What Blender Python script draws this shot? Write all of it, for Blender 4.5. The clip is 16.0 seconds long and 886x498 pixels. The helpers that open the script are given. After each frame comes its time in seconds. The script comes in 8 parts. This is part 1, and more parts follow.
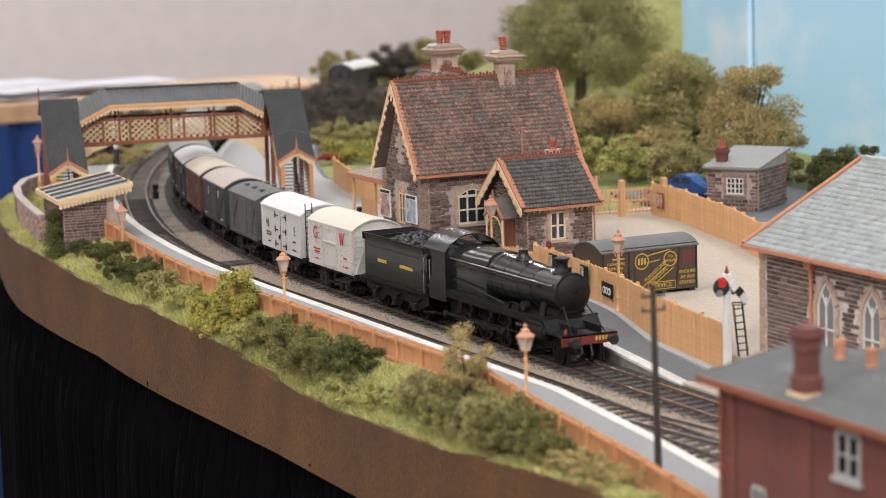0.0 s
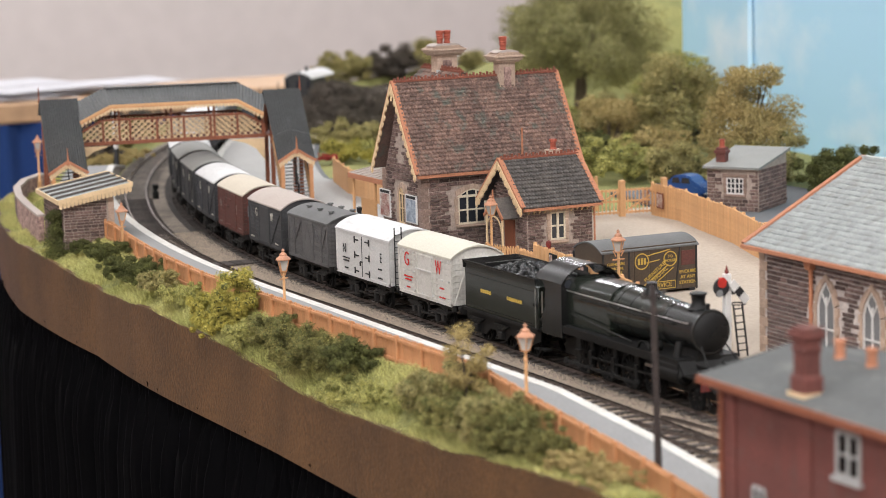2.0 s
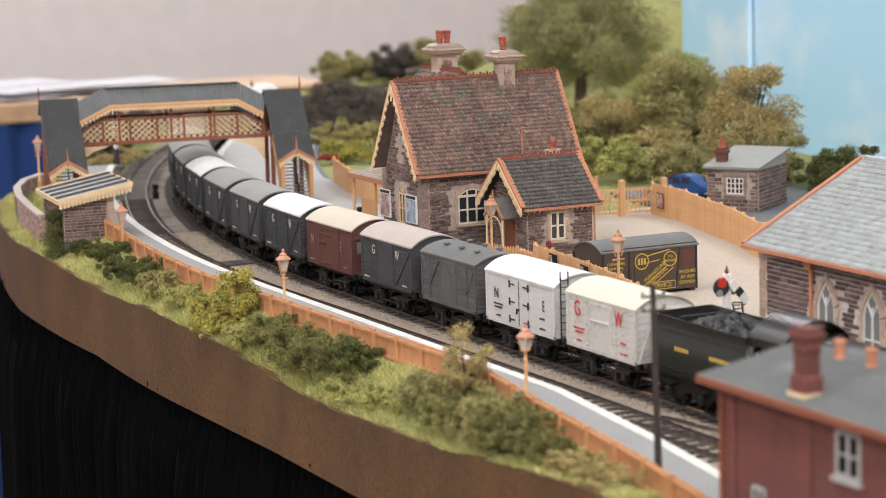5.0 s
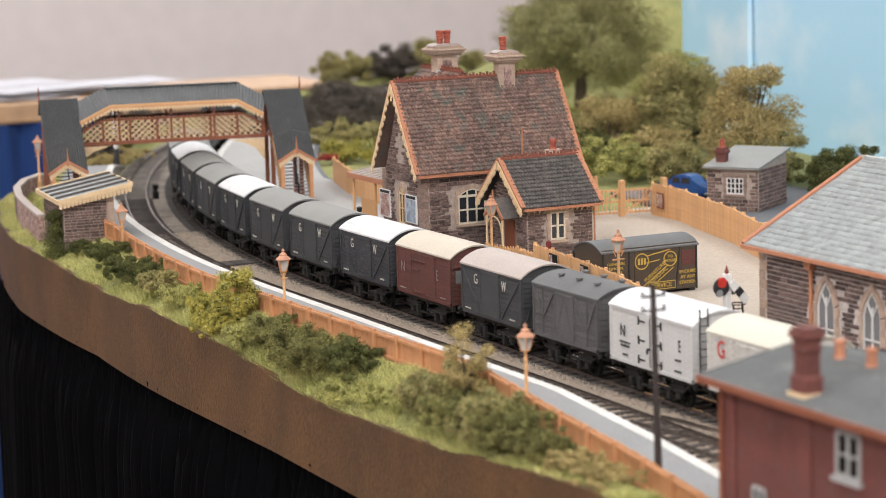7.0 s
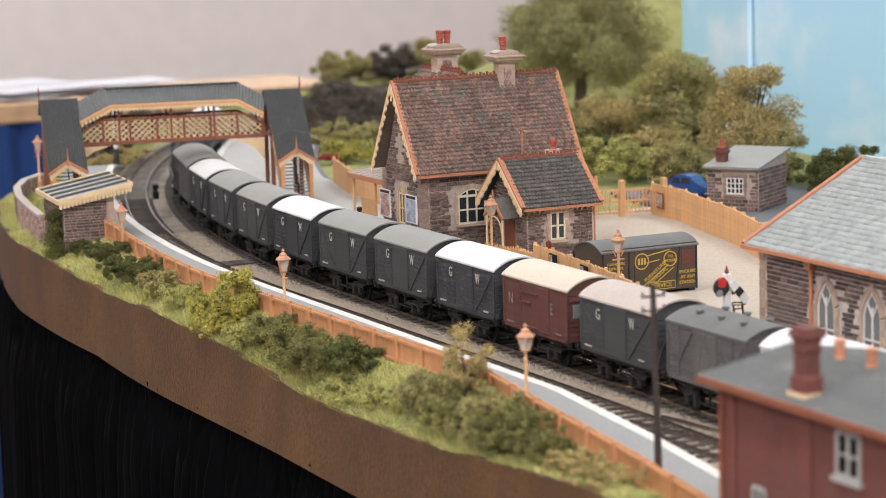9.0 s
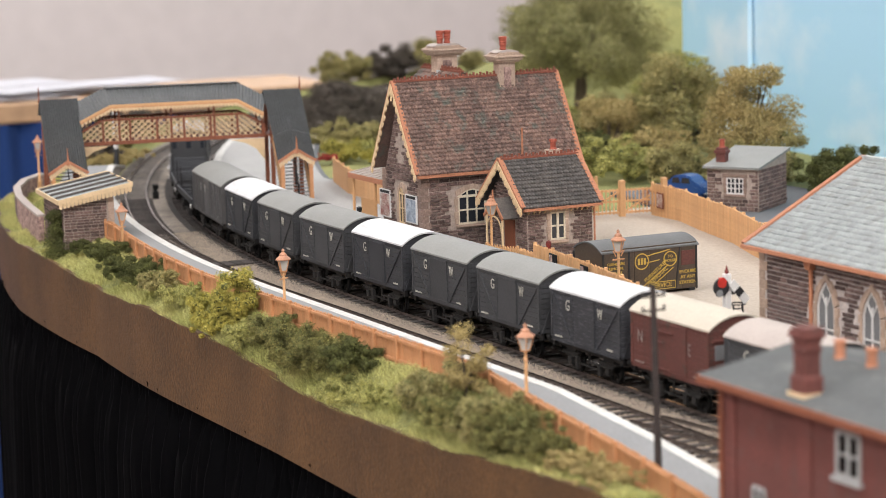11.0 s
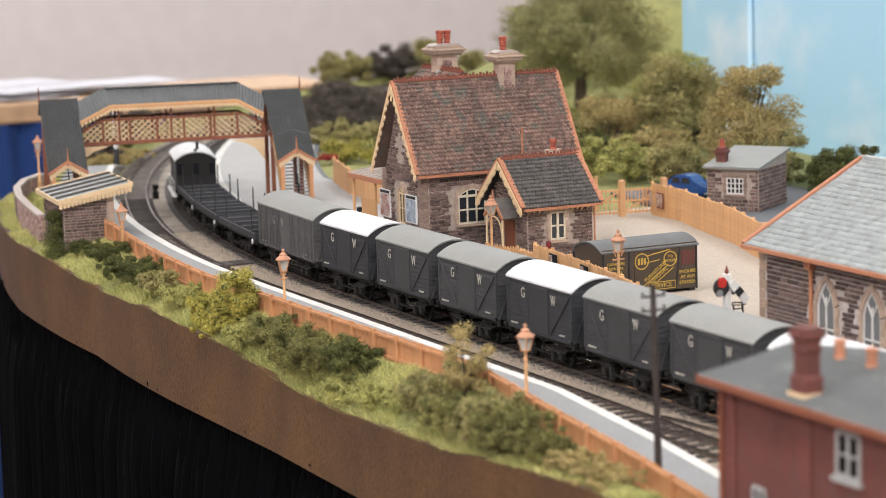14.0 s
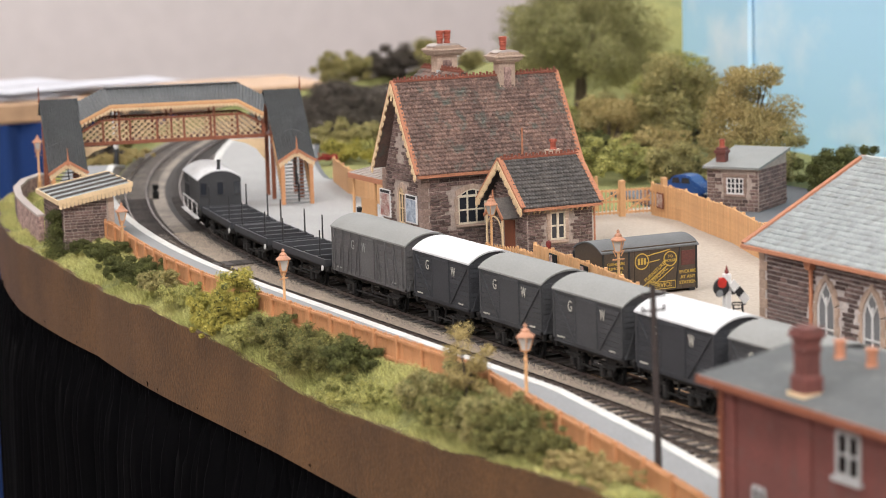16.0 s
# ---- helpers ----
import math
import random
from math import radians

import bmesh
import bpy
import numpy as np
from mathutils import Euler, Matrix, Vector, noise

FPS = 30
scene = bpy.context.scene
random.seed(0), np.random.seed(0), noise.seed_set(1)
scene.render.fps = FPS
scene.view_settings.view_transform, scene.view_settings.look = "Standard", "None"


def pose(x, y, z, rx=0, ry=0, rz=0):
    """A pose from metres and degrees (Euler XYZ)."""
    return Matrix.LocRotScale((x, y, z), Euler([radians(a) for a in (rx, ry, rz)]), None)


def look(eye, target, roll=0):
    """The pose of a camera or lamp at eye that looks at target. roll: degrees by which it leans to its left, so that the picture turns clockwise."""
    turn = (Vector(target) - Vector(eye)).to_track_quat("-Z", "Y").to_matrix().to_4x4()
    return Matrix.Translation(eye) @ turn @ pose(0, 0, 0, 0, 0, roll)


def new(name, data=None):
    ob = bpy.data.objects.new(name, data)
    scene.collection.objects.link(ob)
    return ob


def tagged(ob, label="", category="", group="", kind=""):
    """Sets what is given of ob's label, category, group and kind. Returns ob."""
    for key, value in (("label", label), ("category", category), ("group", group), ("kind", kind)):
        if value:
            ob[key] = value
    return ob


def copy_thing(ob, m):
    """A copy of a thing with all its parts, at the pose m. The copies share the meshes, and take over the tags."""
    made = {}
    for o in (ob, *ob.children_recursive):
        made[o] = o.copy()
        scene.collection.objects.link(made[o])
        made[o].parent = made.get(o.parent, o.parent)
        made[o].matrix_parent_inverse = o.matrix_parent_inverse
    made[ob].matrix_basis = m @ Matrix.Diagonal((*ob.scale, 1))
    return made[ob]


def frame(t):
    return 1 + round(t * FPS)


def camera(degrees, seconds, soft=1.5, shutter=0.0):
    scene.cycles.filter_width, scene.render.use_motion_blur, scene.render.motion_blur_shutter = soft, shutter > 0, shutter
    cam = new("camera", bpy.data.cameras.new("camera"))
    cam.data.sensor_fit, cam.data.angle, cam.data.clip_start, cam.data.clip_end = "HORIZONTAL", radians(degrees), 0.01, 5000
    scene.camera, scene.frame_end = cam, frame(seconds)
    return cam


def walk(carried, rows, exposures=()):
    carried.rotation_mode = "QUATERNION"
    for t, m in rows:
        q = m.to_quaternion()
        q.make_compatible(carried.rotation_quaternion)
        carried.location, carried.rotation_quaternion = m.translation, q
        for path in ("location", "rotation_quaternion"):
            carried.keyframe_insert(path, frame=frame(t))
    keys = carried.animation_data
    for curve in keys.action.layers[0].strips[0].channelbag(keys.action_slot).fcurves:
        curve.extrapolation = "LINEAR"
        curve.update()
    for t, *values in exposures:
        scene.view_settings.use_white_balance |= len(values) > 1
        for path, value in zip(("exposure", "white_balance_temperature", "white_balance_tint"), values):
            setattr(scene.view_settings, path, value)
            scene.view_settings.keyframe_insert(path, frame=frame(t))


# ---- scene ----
cam = camera(20.62, 16.0, soft=0.75)
# The layout is a 4 mm to the foot model: lengths below are written at full size and brought to the model's size by S.
S = 1 / 76.2
RAIL = -0.10


def P(x, y, z, rx=0, ry=0, rz=0):
    return pose(x * S, y * S, z * S, rx, ry, rz)


EYE = (81.817 * S, -46.645 * S, 18.955 * S)
AIM = (EYE[0] - math.sin(1.1121) * math.cos(0.1501), EYE[1] + math.cos(1.1121) * math.cos(0.1501), EYE[2] - math.sin(0.1501))
VIEW = look(EYE, AIM, roll=-1.547)
walk(cam, [(0.0, VIEW), (16.0, VIEW)], exposures=[(0.0, -0.04), (1.5, 0.0), (3.0, 0.06), (7.0, 0.04), (12.0, 0.09), (16.0, 0.10)])
cam.data.dof.use_dof = True
cam.data.dof.focus_distance = 110 * S
cam.data.dof.aperture_fstop = 17.0

# ---- light: an exhibition hall with bright ceiling panels and added fill lamps ----
world = bpy.data.worlds.new("hall_air")
world.use_nodes = True
world.node_tree.nodes["Background"].inputs[0].default_value = (0.9, 0.92, 1.0, 1)
world.node_tree.nodes["Background"].inputs[1].default_value = 0.05
scene.world = world
# The first six are unseen fill, added for upright faces and the rear wall.
LAMPS = [(200, -180, 50), (60, -210, 50), (190, -30, 36), (-330, -120, 13), (-330, 20, 28), (-330, 160, 46), (-150, -60, 22), (-150, 110, 26), (-20, -60, 16), (-20, 110, 16), (110, -70, 30), (110, 90, 20)]
LAMP_Z = 150


def ceiling_fill_lamp(x, y, watts):
    d = bpy.data.lights.new("ceiling_fill_light", "AREA")
    d.shape, d.size, d.size_y, d.energy, d.color = "RECTANGLE", 60 * S, 24 * S, watts, (0.97, 0.975, 1.0)
    o = new("ceiling_fill_light", d)
    o.matrix_world = P(x, y, LAMP_Z, 0, 0, 90)


for place in LAMPS:
    ceiling_fill_lamp(*place)


# ---- materials ----
def mat(name, col, rough=0.8, metal=0.0, var=0.25, scale=1.5, bump=0.2, fine=12.0, rnd=0.0, col2=None, stain=None, spec=0.5, stretch=(1, 1, 1), coat=0.0, isl=0.0):
    """Colour with broad patches and fine grain; rnd: brightness change from piece to piece; isl: from island to island."""
    m = bpy.data.materials.new(name)
    m.use_nodes = True
    nt = m.node_tree
    b = nt.nodes["Principled BSDF"]
    n = lambda k: nt.nodes.new(k)
    tc, mp = n("ShaderNodeTexCoord"), n("ShaderNodeMapping")
    mp.inputs["Scale"].default_value = [a / S for a in stretch]
    nt.links.new(tc.outputs["Object"], mp.inputs["Vector"])
    big, small = n("ShaderNodeTexNoise"), n("ShaderNodeTexNoise")
    for t, s, d in ((big, scale, 4), (small, fine, 6)):
        t.inputs["Scale"].default_value, t.inputs["Detail"].default_value = s, d
        nt.links.new(mp.outputs[0], t.inputs["Vector"])
    ramp = n("ShaderNodeValToRGB")
    c2 = col2 or tuple(c * 0.6 for c in col)
    ramp.color_ramp.elements[0].position, ramp.color_ramp.elements[1].position = 0.35, 0.68
    ramp.color_ramp.elements[0].color, ramp.color_ramp.elements[1].color = (*c2, 1), (*col, 1)
    nt.links.new(big.outputs[0], ramp.inputs[0])
    base = n("ShaderNodeMix")
    base.data_type = "RGBA"
    base.inputs[0].default_value = min(1, var * 2)
    base.inputs[6].default_value = (*col, 1)
    nt.links.new(ramp.outputs[0], base.inputs[7])
    hsv = n("ShaderNodeHueSaturation")
    nt.links.new(base.outputs[2], hsv.inputs["Color"])
    g = n("ShaderNodeMapRange")
    g.inputs[1].default_value, g.inputs[2].default_value = 0.3, 0.7
    g.inputs[3].default_value, g.inputs[4].default_value = 1 - var * 0.8, 1 + var * 0.6
    nt.links.new(small.outputs[0], g.inputs[0])
    val = g.outputs[0]
    for amount, node, out in ((rnd, "ShaderNodeObjectInfo", "Random"), (isl, "ShaderNodeNewGeometry", "Random Per Island")):
        if amount:
            r, mr, mu = n(node), n("ShaderNodeMapRange"), n("ShaderNodeMath")
            mr.inputs[3].default_value, mr.inputs[4].default_value = 1 - amount, 1 + amount
            nt.links.new(r.outputs[out], mr.inputs[0])
            mu.operation = "MULTIPLY"
            nt.links.new(val, mu.inputs[0]), nt.links.new(mr.outputs[0], mu.inputs[1])
            val = mu.outputs[0]
    nt.links.new(val, hsv.inputs["Value"])
    last = hsv.outputs[0]
    if stain:
        st, sr, mx = n("ShaderNodeTexNoise"), n("ShaderNodeValToRGB"), n("ShaderNodeMix")
        st.inputs["Scale"].default_value, st.inputs["Detail"].default_value = scale * 2.3, 5
        nt.links.new(mp.outputs[0], st.inputs["Vector"])
        sr.color_ramp.elements[0].position, sr.color_ramp.elements[1].position = 0.54, 0.72
        nt.links.new(st.outputs[0], sr.inputs[0])
        mx.data_type = "RGBA"
        nt.links.new(sr.outputs[0], mx.inputs[0]), nt.links.new(last, mx.inputs[6])
        mx.inputs[7].default_value = (*stain, 1)
        last = mx.outputs[2]
    nt.links.new(last, b.inputs["Base Color"])
    b.inputs["Roughness"].default_value, b.inputs["Metallic"].default_value = rough, metal
    b.inputs["Specular IOR Level"].default_value, b.inputs["Coat Weight"].default_value = spec, coat
    if bump:
        bp = n("ShaderNodeBump")
        bp.inputs["Strength"].default_value, bp.inputs["Distance"].default_value = bump, 0.05 * S
        nt.links.new(small.outputs[0], bp.inputs["Height"])
        nt.links.new(bp.outputs[0], b.inputs["Normal"])
    return m


M = {}
for name, kw in {
    "wall": dict(col=(0.65, 0.585, 0.56), var=0.05, scale=0.01, fine=0.2, bump=0),
    "hall_floor": dict(col=(0.25, 0.23, 0.22), var=0.1, scale=0.05, fine=0.5),
    "hall_ceiling": dict(col=(0.75, 0.74, 0.73), var=0.03, scale=0.02, bump=0),
    "ballast": dict(col=(0.30, 0.25, 0.20), col2=(0.15, 0.125, 0.105), var=0.45, scale=0.8, fine=9, bump=1.0, rough=0.95),
    # Oily bed under the train, its colour also carrying the shade below the vans.
    "ballast_oily_shade": dict(col=(0.045, 0.036, 0.029), var=0.25, isl=0.4, rough=0.8, bump=0),
    "ballast_stone": dict(col=(0.33, 0.262, 0.20), var=0.2, isl=0.32, rough=0.95, bump=0),
    # Darkened like the chippings above it, oil and painted shade together.
    "track_bed": dict(col=(0.045, 0.037, 0.031), col2=(0.028, 0.023, 0.02), var=0.45, scale=0.8, fine=9, bump=1.0, rough=0.9),
    "grassland": dict(col=(0.30, 0.29, 0.10), col2=(0.19, 0.20, 0.07), var=0.4, scale=0.4, fine=6, bump=1.0, rough=1),
    "yard": dict(col=(0.425, 0.355, 0.285), col2=(0.355, 0.295, 0.235), var=0.14, scale=0.25, fine=7, bump=0.3, rough=0.95),
    "paving": dict(col=(0.245, 0.245, 0.242), col2=(0.19, 0.19, 0.188), var=0.14, scale=0.5, fine=9, bump=0.3, rough=0.9),
    "asphalt": dict(col=(0.13, 0.135, 0.14), col2=(0.10, 0.105, 0.11), var=0.14, scale=0.4, fine=9, bump=0.3, rough=0.9),
    "edge_white": dict(col=(0.60, 0.58, 0.54), var=0.16, scale=2, fine=10, rnd=0.06, stain=(0.46, 0.43, 0.38)),
    "concrete": dict(col=(0.36, 0.35, 0.335), col2=(0.30, 0.29, 0.28), var=0.14, scale=0.4, fine=8, rough=0.9),
    "edge_stone": dict(col=(0.3, 0.26, 0.22), var=0.3, rough=0.9),
    "rail": dict(col=(0.13, 0.10, 0.085), rough=0.55, metal=0.3, var=0.2),
    "rail_head": dict(col=(0.30, 0.27, 0.25), rough=0.24, metal=1.0, var=0.25, scale=0.6, bump=0),
    "rail_polished": dict(col=(0.95, 0.94, 0.92), rough=0.16, metal=1.0, var=0.05, bump=0),
    "sleeper": dict(col=(0.060, 0.047, 0.040), var=0.3, rnd=0.3, rough=0.85),
    "fascia": dict(col=(0.125, 0.062, 0.024), col2=(0.078, 0.040, 0.017), var=0.5, scale=0.3, fine=8.0, bump=0.8, rough=0.55, spec=0.3, stretch=(1, 1, 0.8)),
    "velvet": dict(col=(0.0012, 0.0011, 0.0015), var=0.3, scale=0.2, fine=9, rough=0.68, bump=0.3, spec=0.035),
    "buff": dict(col=(0.63, 0.355, 0.165), col2=(0.54, 0.285, 0.12), var=0.12, scale=1.2, rnd=0.07, rough=0.7),
    "buff_dark": dict(col=(0.53, 0.255, 0.115), col2=(0.45, 0.20, 0.085), var=0.16, rnd=0.07, rough=0.7),
    "cream": dict(col=(0.70, 0.51, 0.30), var=0.12, rough=0.65),
    "ivory": dict(col=(0.64, 0.56, 0.43), var=0.1, rough=0.6),
    "lightstone": dict(col=(0.45, 0.33, 0.25), col2=(0.34, 0.24, 0.185), var=0.25, scale=2.5, rnd=0.12, rough=0.9),
    "quoin_stone": dict(col=(0.31, 0.215, 0.17), col2=(0.20, 0.135, 0.11), var=0.35, scale=2.5, rnd=0.2, rough=0.9, bump=0.6),
    "brownpaint": dict(col=(0.24, 0.075, 0.035), var=0.15, rough=0.6, rnd=0.06),
    "terracotta": dict(col=(0.44, 0.185, 0.10), col2=(0.35, 0.135, 0.07), var=0.2, rough=0.8, rnd=0.08),
    "pot": dict(col=(0.36, 0.08, 0.045), var=0.2, rough=0.75),
    "stone": dict(col=(0.30, 0.20, 0.170), col2=(0.125, 0.078, 0.070), var=0.5, scale=3.6, fine=10, rnd=0.45, isl=0.35, rough=0.92, bump=1.0),
    "mortar": dict(col=(0.43, 0.345, 0.29), var=0.25, scale=3, rough=0.95),
    "mortar_light": dict(col=(0.58, 0.51, 0.47), var=0.25, scale=3, rough=0.95),
    "tile_brown": dict(col=(0.225, 0.138, 0.108), col2=(0.135, 0.085, 0.070), var=0.4, scale=0.7, isl=0.3, rough=0.8, stain=(0.12, 0.12, 0.10)),
    "tile_ridge": dict(col=(0.24, 0.075, 0.045), var=0.25, rough=0.8),
    "slate_dark": dict(col=(0.10, 0.086, 0.076), col2=(0.062, 0.054, 0.050), var=0.35, scale=0.9, isl=0.25, rnd=0.2, rough=0.75),
    "slate_light": dict(col=(0.36, 0.385, 0.378), col2=(0.275, 0.30, 0.292), var=0.22, scale=0.8, isl=0.13, rnd=0.10, rough=0.65, stain=(0.26, 0.27, 0.25)),
    "corrugated": dict(col=(0.135, 0.138, 0.138), col2=(0.10, 0.103, 0.103), var=0.25, scale=0.8, rough=0.75, spec=0.3),
    "felt_grey": dict(col=(0.098, 0.102, 0.100), col2=(0.066, 0.069, 0.068), var=0.3, scale=0.5, rough=0.85, stain=(0.14, 0.14, 0.13)),
    "redbrick": dict(col=(0.165, 0.050, 0.039), col2=(0.110, 0.038, 0.030), var=0.4, scale=0.7, rnd=0.16, rough=0.85, stain=(0.12, 0.055, 0.045)),
    "glass_dark": dict(col=(0.025, 0.028, 0.035), rough=0.12, var=0.1, bump=0, spec=0.7),
    "glass_grey": dict(col=(0.20, 0.20, 0.20), rough=0.2, var=0.1, bump=0),
    "cap_copper": dict(col=(0.46, 0.225, 0.13), col2=(0.36, 0.17, 0.10), var=0.2, rough=0.6),
    "white": dict(col=(0.68, 0.66, 0.63), var=0.08, scale=1.2, rough=0.7, fine=7),
    "loco": dict(col=(0.012, 0.012, 0.0115), col2=(0.008, 0.008, 0.0075), var=0.3, scale=1.2, rough=0.27, bump=0.08, spec=0.45),
    "loco_green": dict(col=(0.016, 0.020, 0.015), col2=(0.010, 0.0115, 0.0095), var=0.35, scale=1.2, rough=0.19, bump=0.06, spec=0.6, stain=(0.016, 0.015, 0.013)),
    "loco_matt": dict(col=(0.008, 0.0077, 0.0072), var=0.4, scale=2, rough=0.55, bump=0.15, spec=0.3),
    "steel": dict(col=(0.5, 0.48, 0.46), rough=0.35, metal=1.0, var=0.15),
    "coal": dict(col=(0.03, 0.03, 0.031), rough=0.3, isl=0.7, var=0.3, bump=0.6, fine=8),
    "buffer_red": dict(col=(0.20, 0.022, 0.016), col2=(0.11, 0.018, 0.014), var=0.4, rough=0.7, stain=(0.04, 0.03, 0.025)),
    "signal_red": dict(col=(0.50, 0.03, 0.02), var=0.2, rough=0.5),
    "black": dict(col=(0.02, 0.02, 0.021), rough=0.6, var=0.2),
    "wheel": dict(col=(0.009, 0.0085, 0.008), rough=0.7, var=0.3, spec=0.3),
    "van_grey": dict(col=(0.046, 0.046, 0.048), col2=(0.033, 0.033, 0.034), var=0.25, scale=1.0, rnd=0.10, rough=0.75),
    "van_dark": dict(col=(0.033, 0.034, 0.038), col2=(0.024, 0.024, 0.027), var=0.25, scale=1.0, rnd=0.10, rough=0.7),
    "van_pale": dict(col=(0.095, 0.090, 0.088), col2=(0.07, 0.066, 0.064), var=0.25, scale=1.0, rnd=0.10, rough=0.8),
    "van_brown": dict(col=(0.118, 0.038, 0.029), col2=(0.085, 0.029, 0.023), var=0.28, scale=1.2, rnd=0.08, rough=0.7, stain=(0.06, 0.035, 0.026)),
    "van_white": dict(col=(0.53, 0.52, 0.50), col2=(0.45, 0.435, 0.41), var=0.14, scale=1.0, rnd=0.03, rough=0.7),
    "van_cream": dict(col=(0.53, 0.51, 0.465), col2=(0.44, 0.42, 0.375), var=0.16, scale=1.2, rnd=0.03, rough=0.7, stain=(0.40, 0.375, 0.33)),
    "deck_wood": dict(col=(0.15, 0.125, 0.11), col2=(0.10, 0.082, 0.072), var=0.3, rnd=0.2, rough=0.9),
    "under": dict(col=(0.020, 0.018, 0.0165), rough=0.7, var=0.4, spec=0.35, stain=(0.05, 0.042, 0.036)),
    "roof_white": dict(col=(0.60, 0.595, 0.59), col2=(0.50, 0.495, 0.49), var=0.14, scale=0.9, rough=0.6, bump=0.08, stain=(0.48, 0.475, 0.47), stretch=(0.5, 2, 1)),
    "roof_fawn": dict(col=(0.52, 0.46, 0.37), col2=(0.44, 0.385, 0.31), var=0.14, scale=0.8, rough=0.75, bump=0.05),
    "van_worn": dict(col=(0.034, 0.035, 0.040), col2=(0.025, 0.025, 0.028), var=0.3, scale=2.5, rnd=0.2, rough=0.7, stain=(0.085, 0.085, 0.09), stretch=(0.5, 0.5, 3)),
    "roof_cream": dict(col=(0.54, 0.515, 0.43), col2=(0.48, 0.455, 0.37), var=0.12, scale=0.8, rough=0.65, bump=0.05),
    "roof_grey": dict(col=(0.24, 0.238, 0.222), col2=(0.185, 0.183, 0.17), var=0.14, scale=0.8, rough=0.75, bump=0.05),
    "roof_pink": dict(col=(0.42, 0.36, 0.32), col2=(0.35, 0.29, 0.26), var=0.14, scale=0.8, rough=0.75, bump=0.05),
    "roof_dark": dict(col=(0.12, 0.12, 0.118), var=0.16, scale=0.8, rough=0.75, bump=0.05),
    "red_letter": dict(col=(0.55, 0.03, 0.025), var=0.1, bump=0),
    "dull_letter": dict(col=(0.26, 0.20, 0.175), var=0.3, scale=3, bump=0),
    "pale_letter": dict(col=(0.50, 0.48, 0.41), var=0.25, scale=3, bump=0),
    "black_letter": dict(col=(0.03, 0.03, 0.03), var=0.1, bump=0),
    "gold": dict(col=(0.55, 0.37, 0.07), var=0.15, bump=0, rough=0.5),
    "container": dict(col=(0.072, 0.050, 0.033), col2=(0.052, 0.037, 0.026), var=0.25, rnd=0.06, rough=0.55),
    "blue_paint": dict(col=(0.012, 0.062, 0.22), var=0.08, rough=0.3, coat=0.4, bump=0),
    "blue_cloth": dict(col=(0.012, 0.045, 0.17), var=0.1, rough=0.95, scale=0.05),
    "table_wood": dict(col=(0.52, 0.33, 0.19), col2=(0.42, 0.25, 0.14), var=0.2, scale=0.05, fine=0.4, rough=0.55),
    "paper": dict(col=(0.56, 0.55, 0.58), var=0.04, scale=0.1, bump=0),
    "poster_blue": dict(col=(0.45, 0.50, 0.55), col2=(0.20, 0.24, 0.30), var=0.5, scale=3.5, bump=0, rough=0.4),
    "poster_red": dict(col=(0.55, 0.48, 0.42), col2=(0.30, 0.12, 0.10), var=0.5, scale=3.0, bump=0, rough=0.4),
    "pole_wood": dict(col=(0.045, 0.032, 0.028), var=0.4, scale=4, bump=0.5, rough=0.9),
    "trunk": dict(col=(0.12, 0.09, 0.065), var=0.4, scale=4, bump=0.8, rough=1),
    "leaf_green": dict(col=(0.45, 0.42, 0.14), col2=(0.28, 0.28, 0.095), var=0.4, scale=0.8, isl=0.5, rough=0.9, bump=0, spec=0.2),
    "leaf_oak": dict(col=(0.40, 0.37, 0.165), col2=(0.22, 0.21, 0.095), var=0.45, scale=0.4, isl=0.55, rough=0.9, bump=0, spec=0.2),
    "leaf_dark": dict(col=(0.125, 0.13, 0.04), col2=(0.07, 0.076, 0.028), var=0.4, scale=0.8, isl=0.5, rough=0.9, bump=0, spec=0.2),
    "leaf_yellow": dict(col=(0.48, 0.40, 0.085), col2=(0.31, 0.29, 0.075), var=0.4, scale=0.8, isl=0.4, rough=0.9, bump=0, spec=0.2),
    # leaf_olive darkened: the weaker light on the near bushes is put into colour.
    "leaf_olive_dark": dict(col=(0.25, 0.225, 0.075), col2=(0.145, 0.14, 0.05), var=0.5, scale=1.1, isl=0.55, rough=0.9, bump=0, spec=0.2),
    "leaf_olive": dict(col=(0.40, 0.34, 0.14), col2=(0.25, 0.225, 0.095), var=0.4, scale=0.8, isl=0.35, rough=0.9, bump=0, spec=0.2),
    "leaf_ochre": dict(col=(0.46, 0.35, 0.15), col2=(0.31, 0.25, 0.105), var=0.4, scale=0.8, isl=0.35, rough=0.9, bump=0, spec=0.2),
    "leaf_brown": dict(col=(0.12, 0.10, 0.08), col2=(0.08, 0.066, 0.055), var=0.4, scale=0.8, isl=0.5, rough=0.9, bump=0, spec=0.2),
    "leaf_red": dict(col=(0.45, 0.06, 0.05), var=0.3, isl=0.5, rough=0.9, bump=0),
    "grass_blade": dict(col=(0.58, 0.54, 0.22), col2=(0.40, 0.41, 0.14), var=0.4, scale=0.35, isl=0.45, rough=0.9, bump=0, spec=0.2),
    "clay": dict(col=(0.10, 0.09, 0.085), var=0.2, rough=0.8),
}.items():
    M[name] = mat(name, **kw)


def lit_glass():
    m = bpy.data.materials.new("lamp_glass")
    m.use_nodes = True
    b = m.node_tree.nodes["Principled BSDF"]
    b.inputs["Base Color"].default_value = (0.75, 0.72, 0.66, 1)
    b.inputs["Roughness"].default_value, b.inputs["Transmission Weight"].default_value, b.inputs["IOR"].default_value = 0.2, 0.5, 1.3
    return m


M["lamp_glass"] = lit_glass()


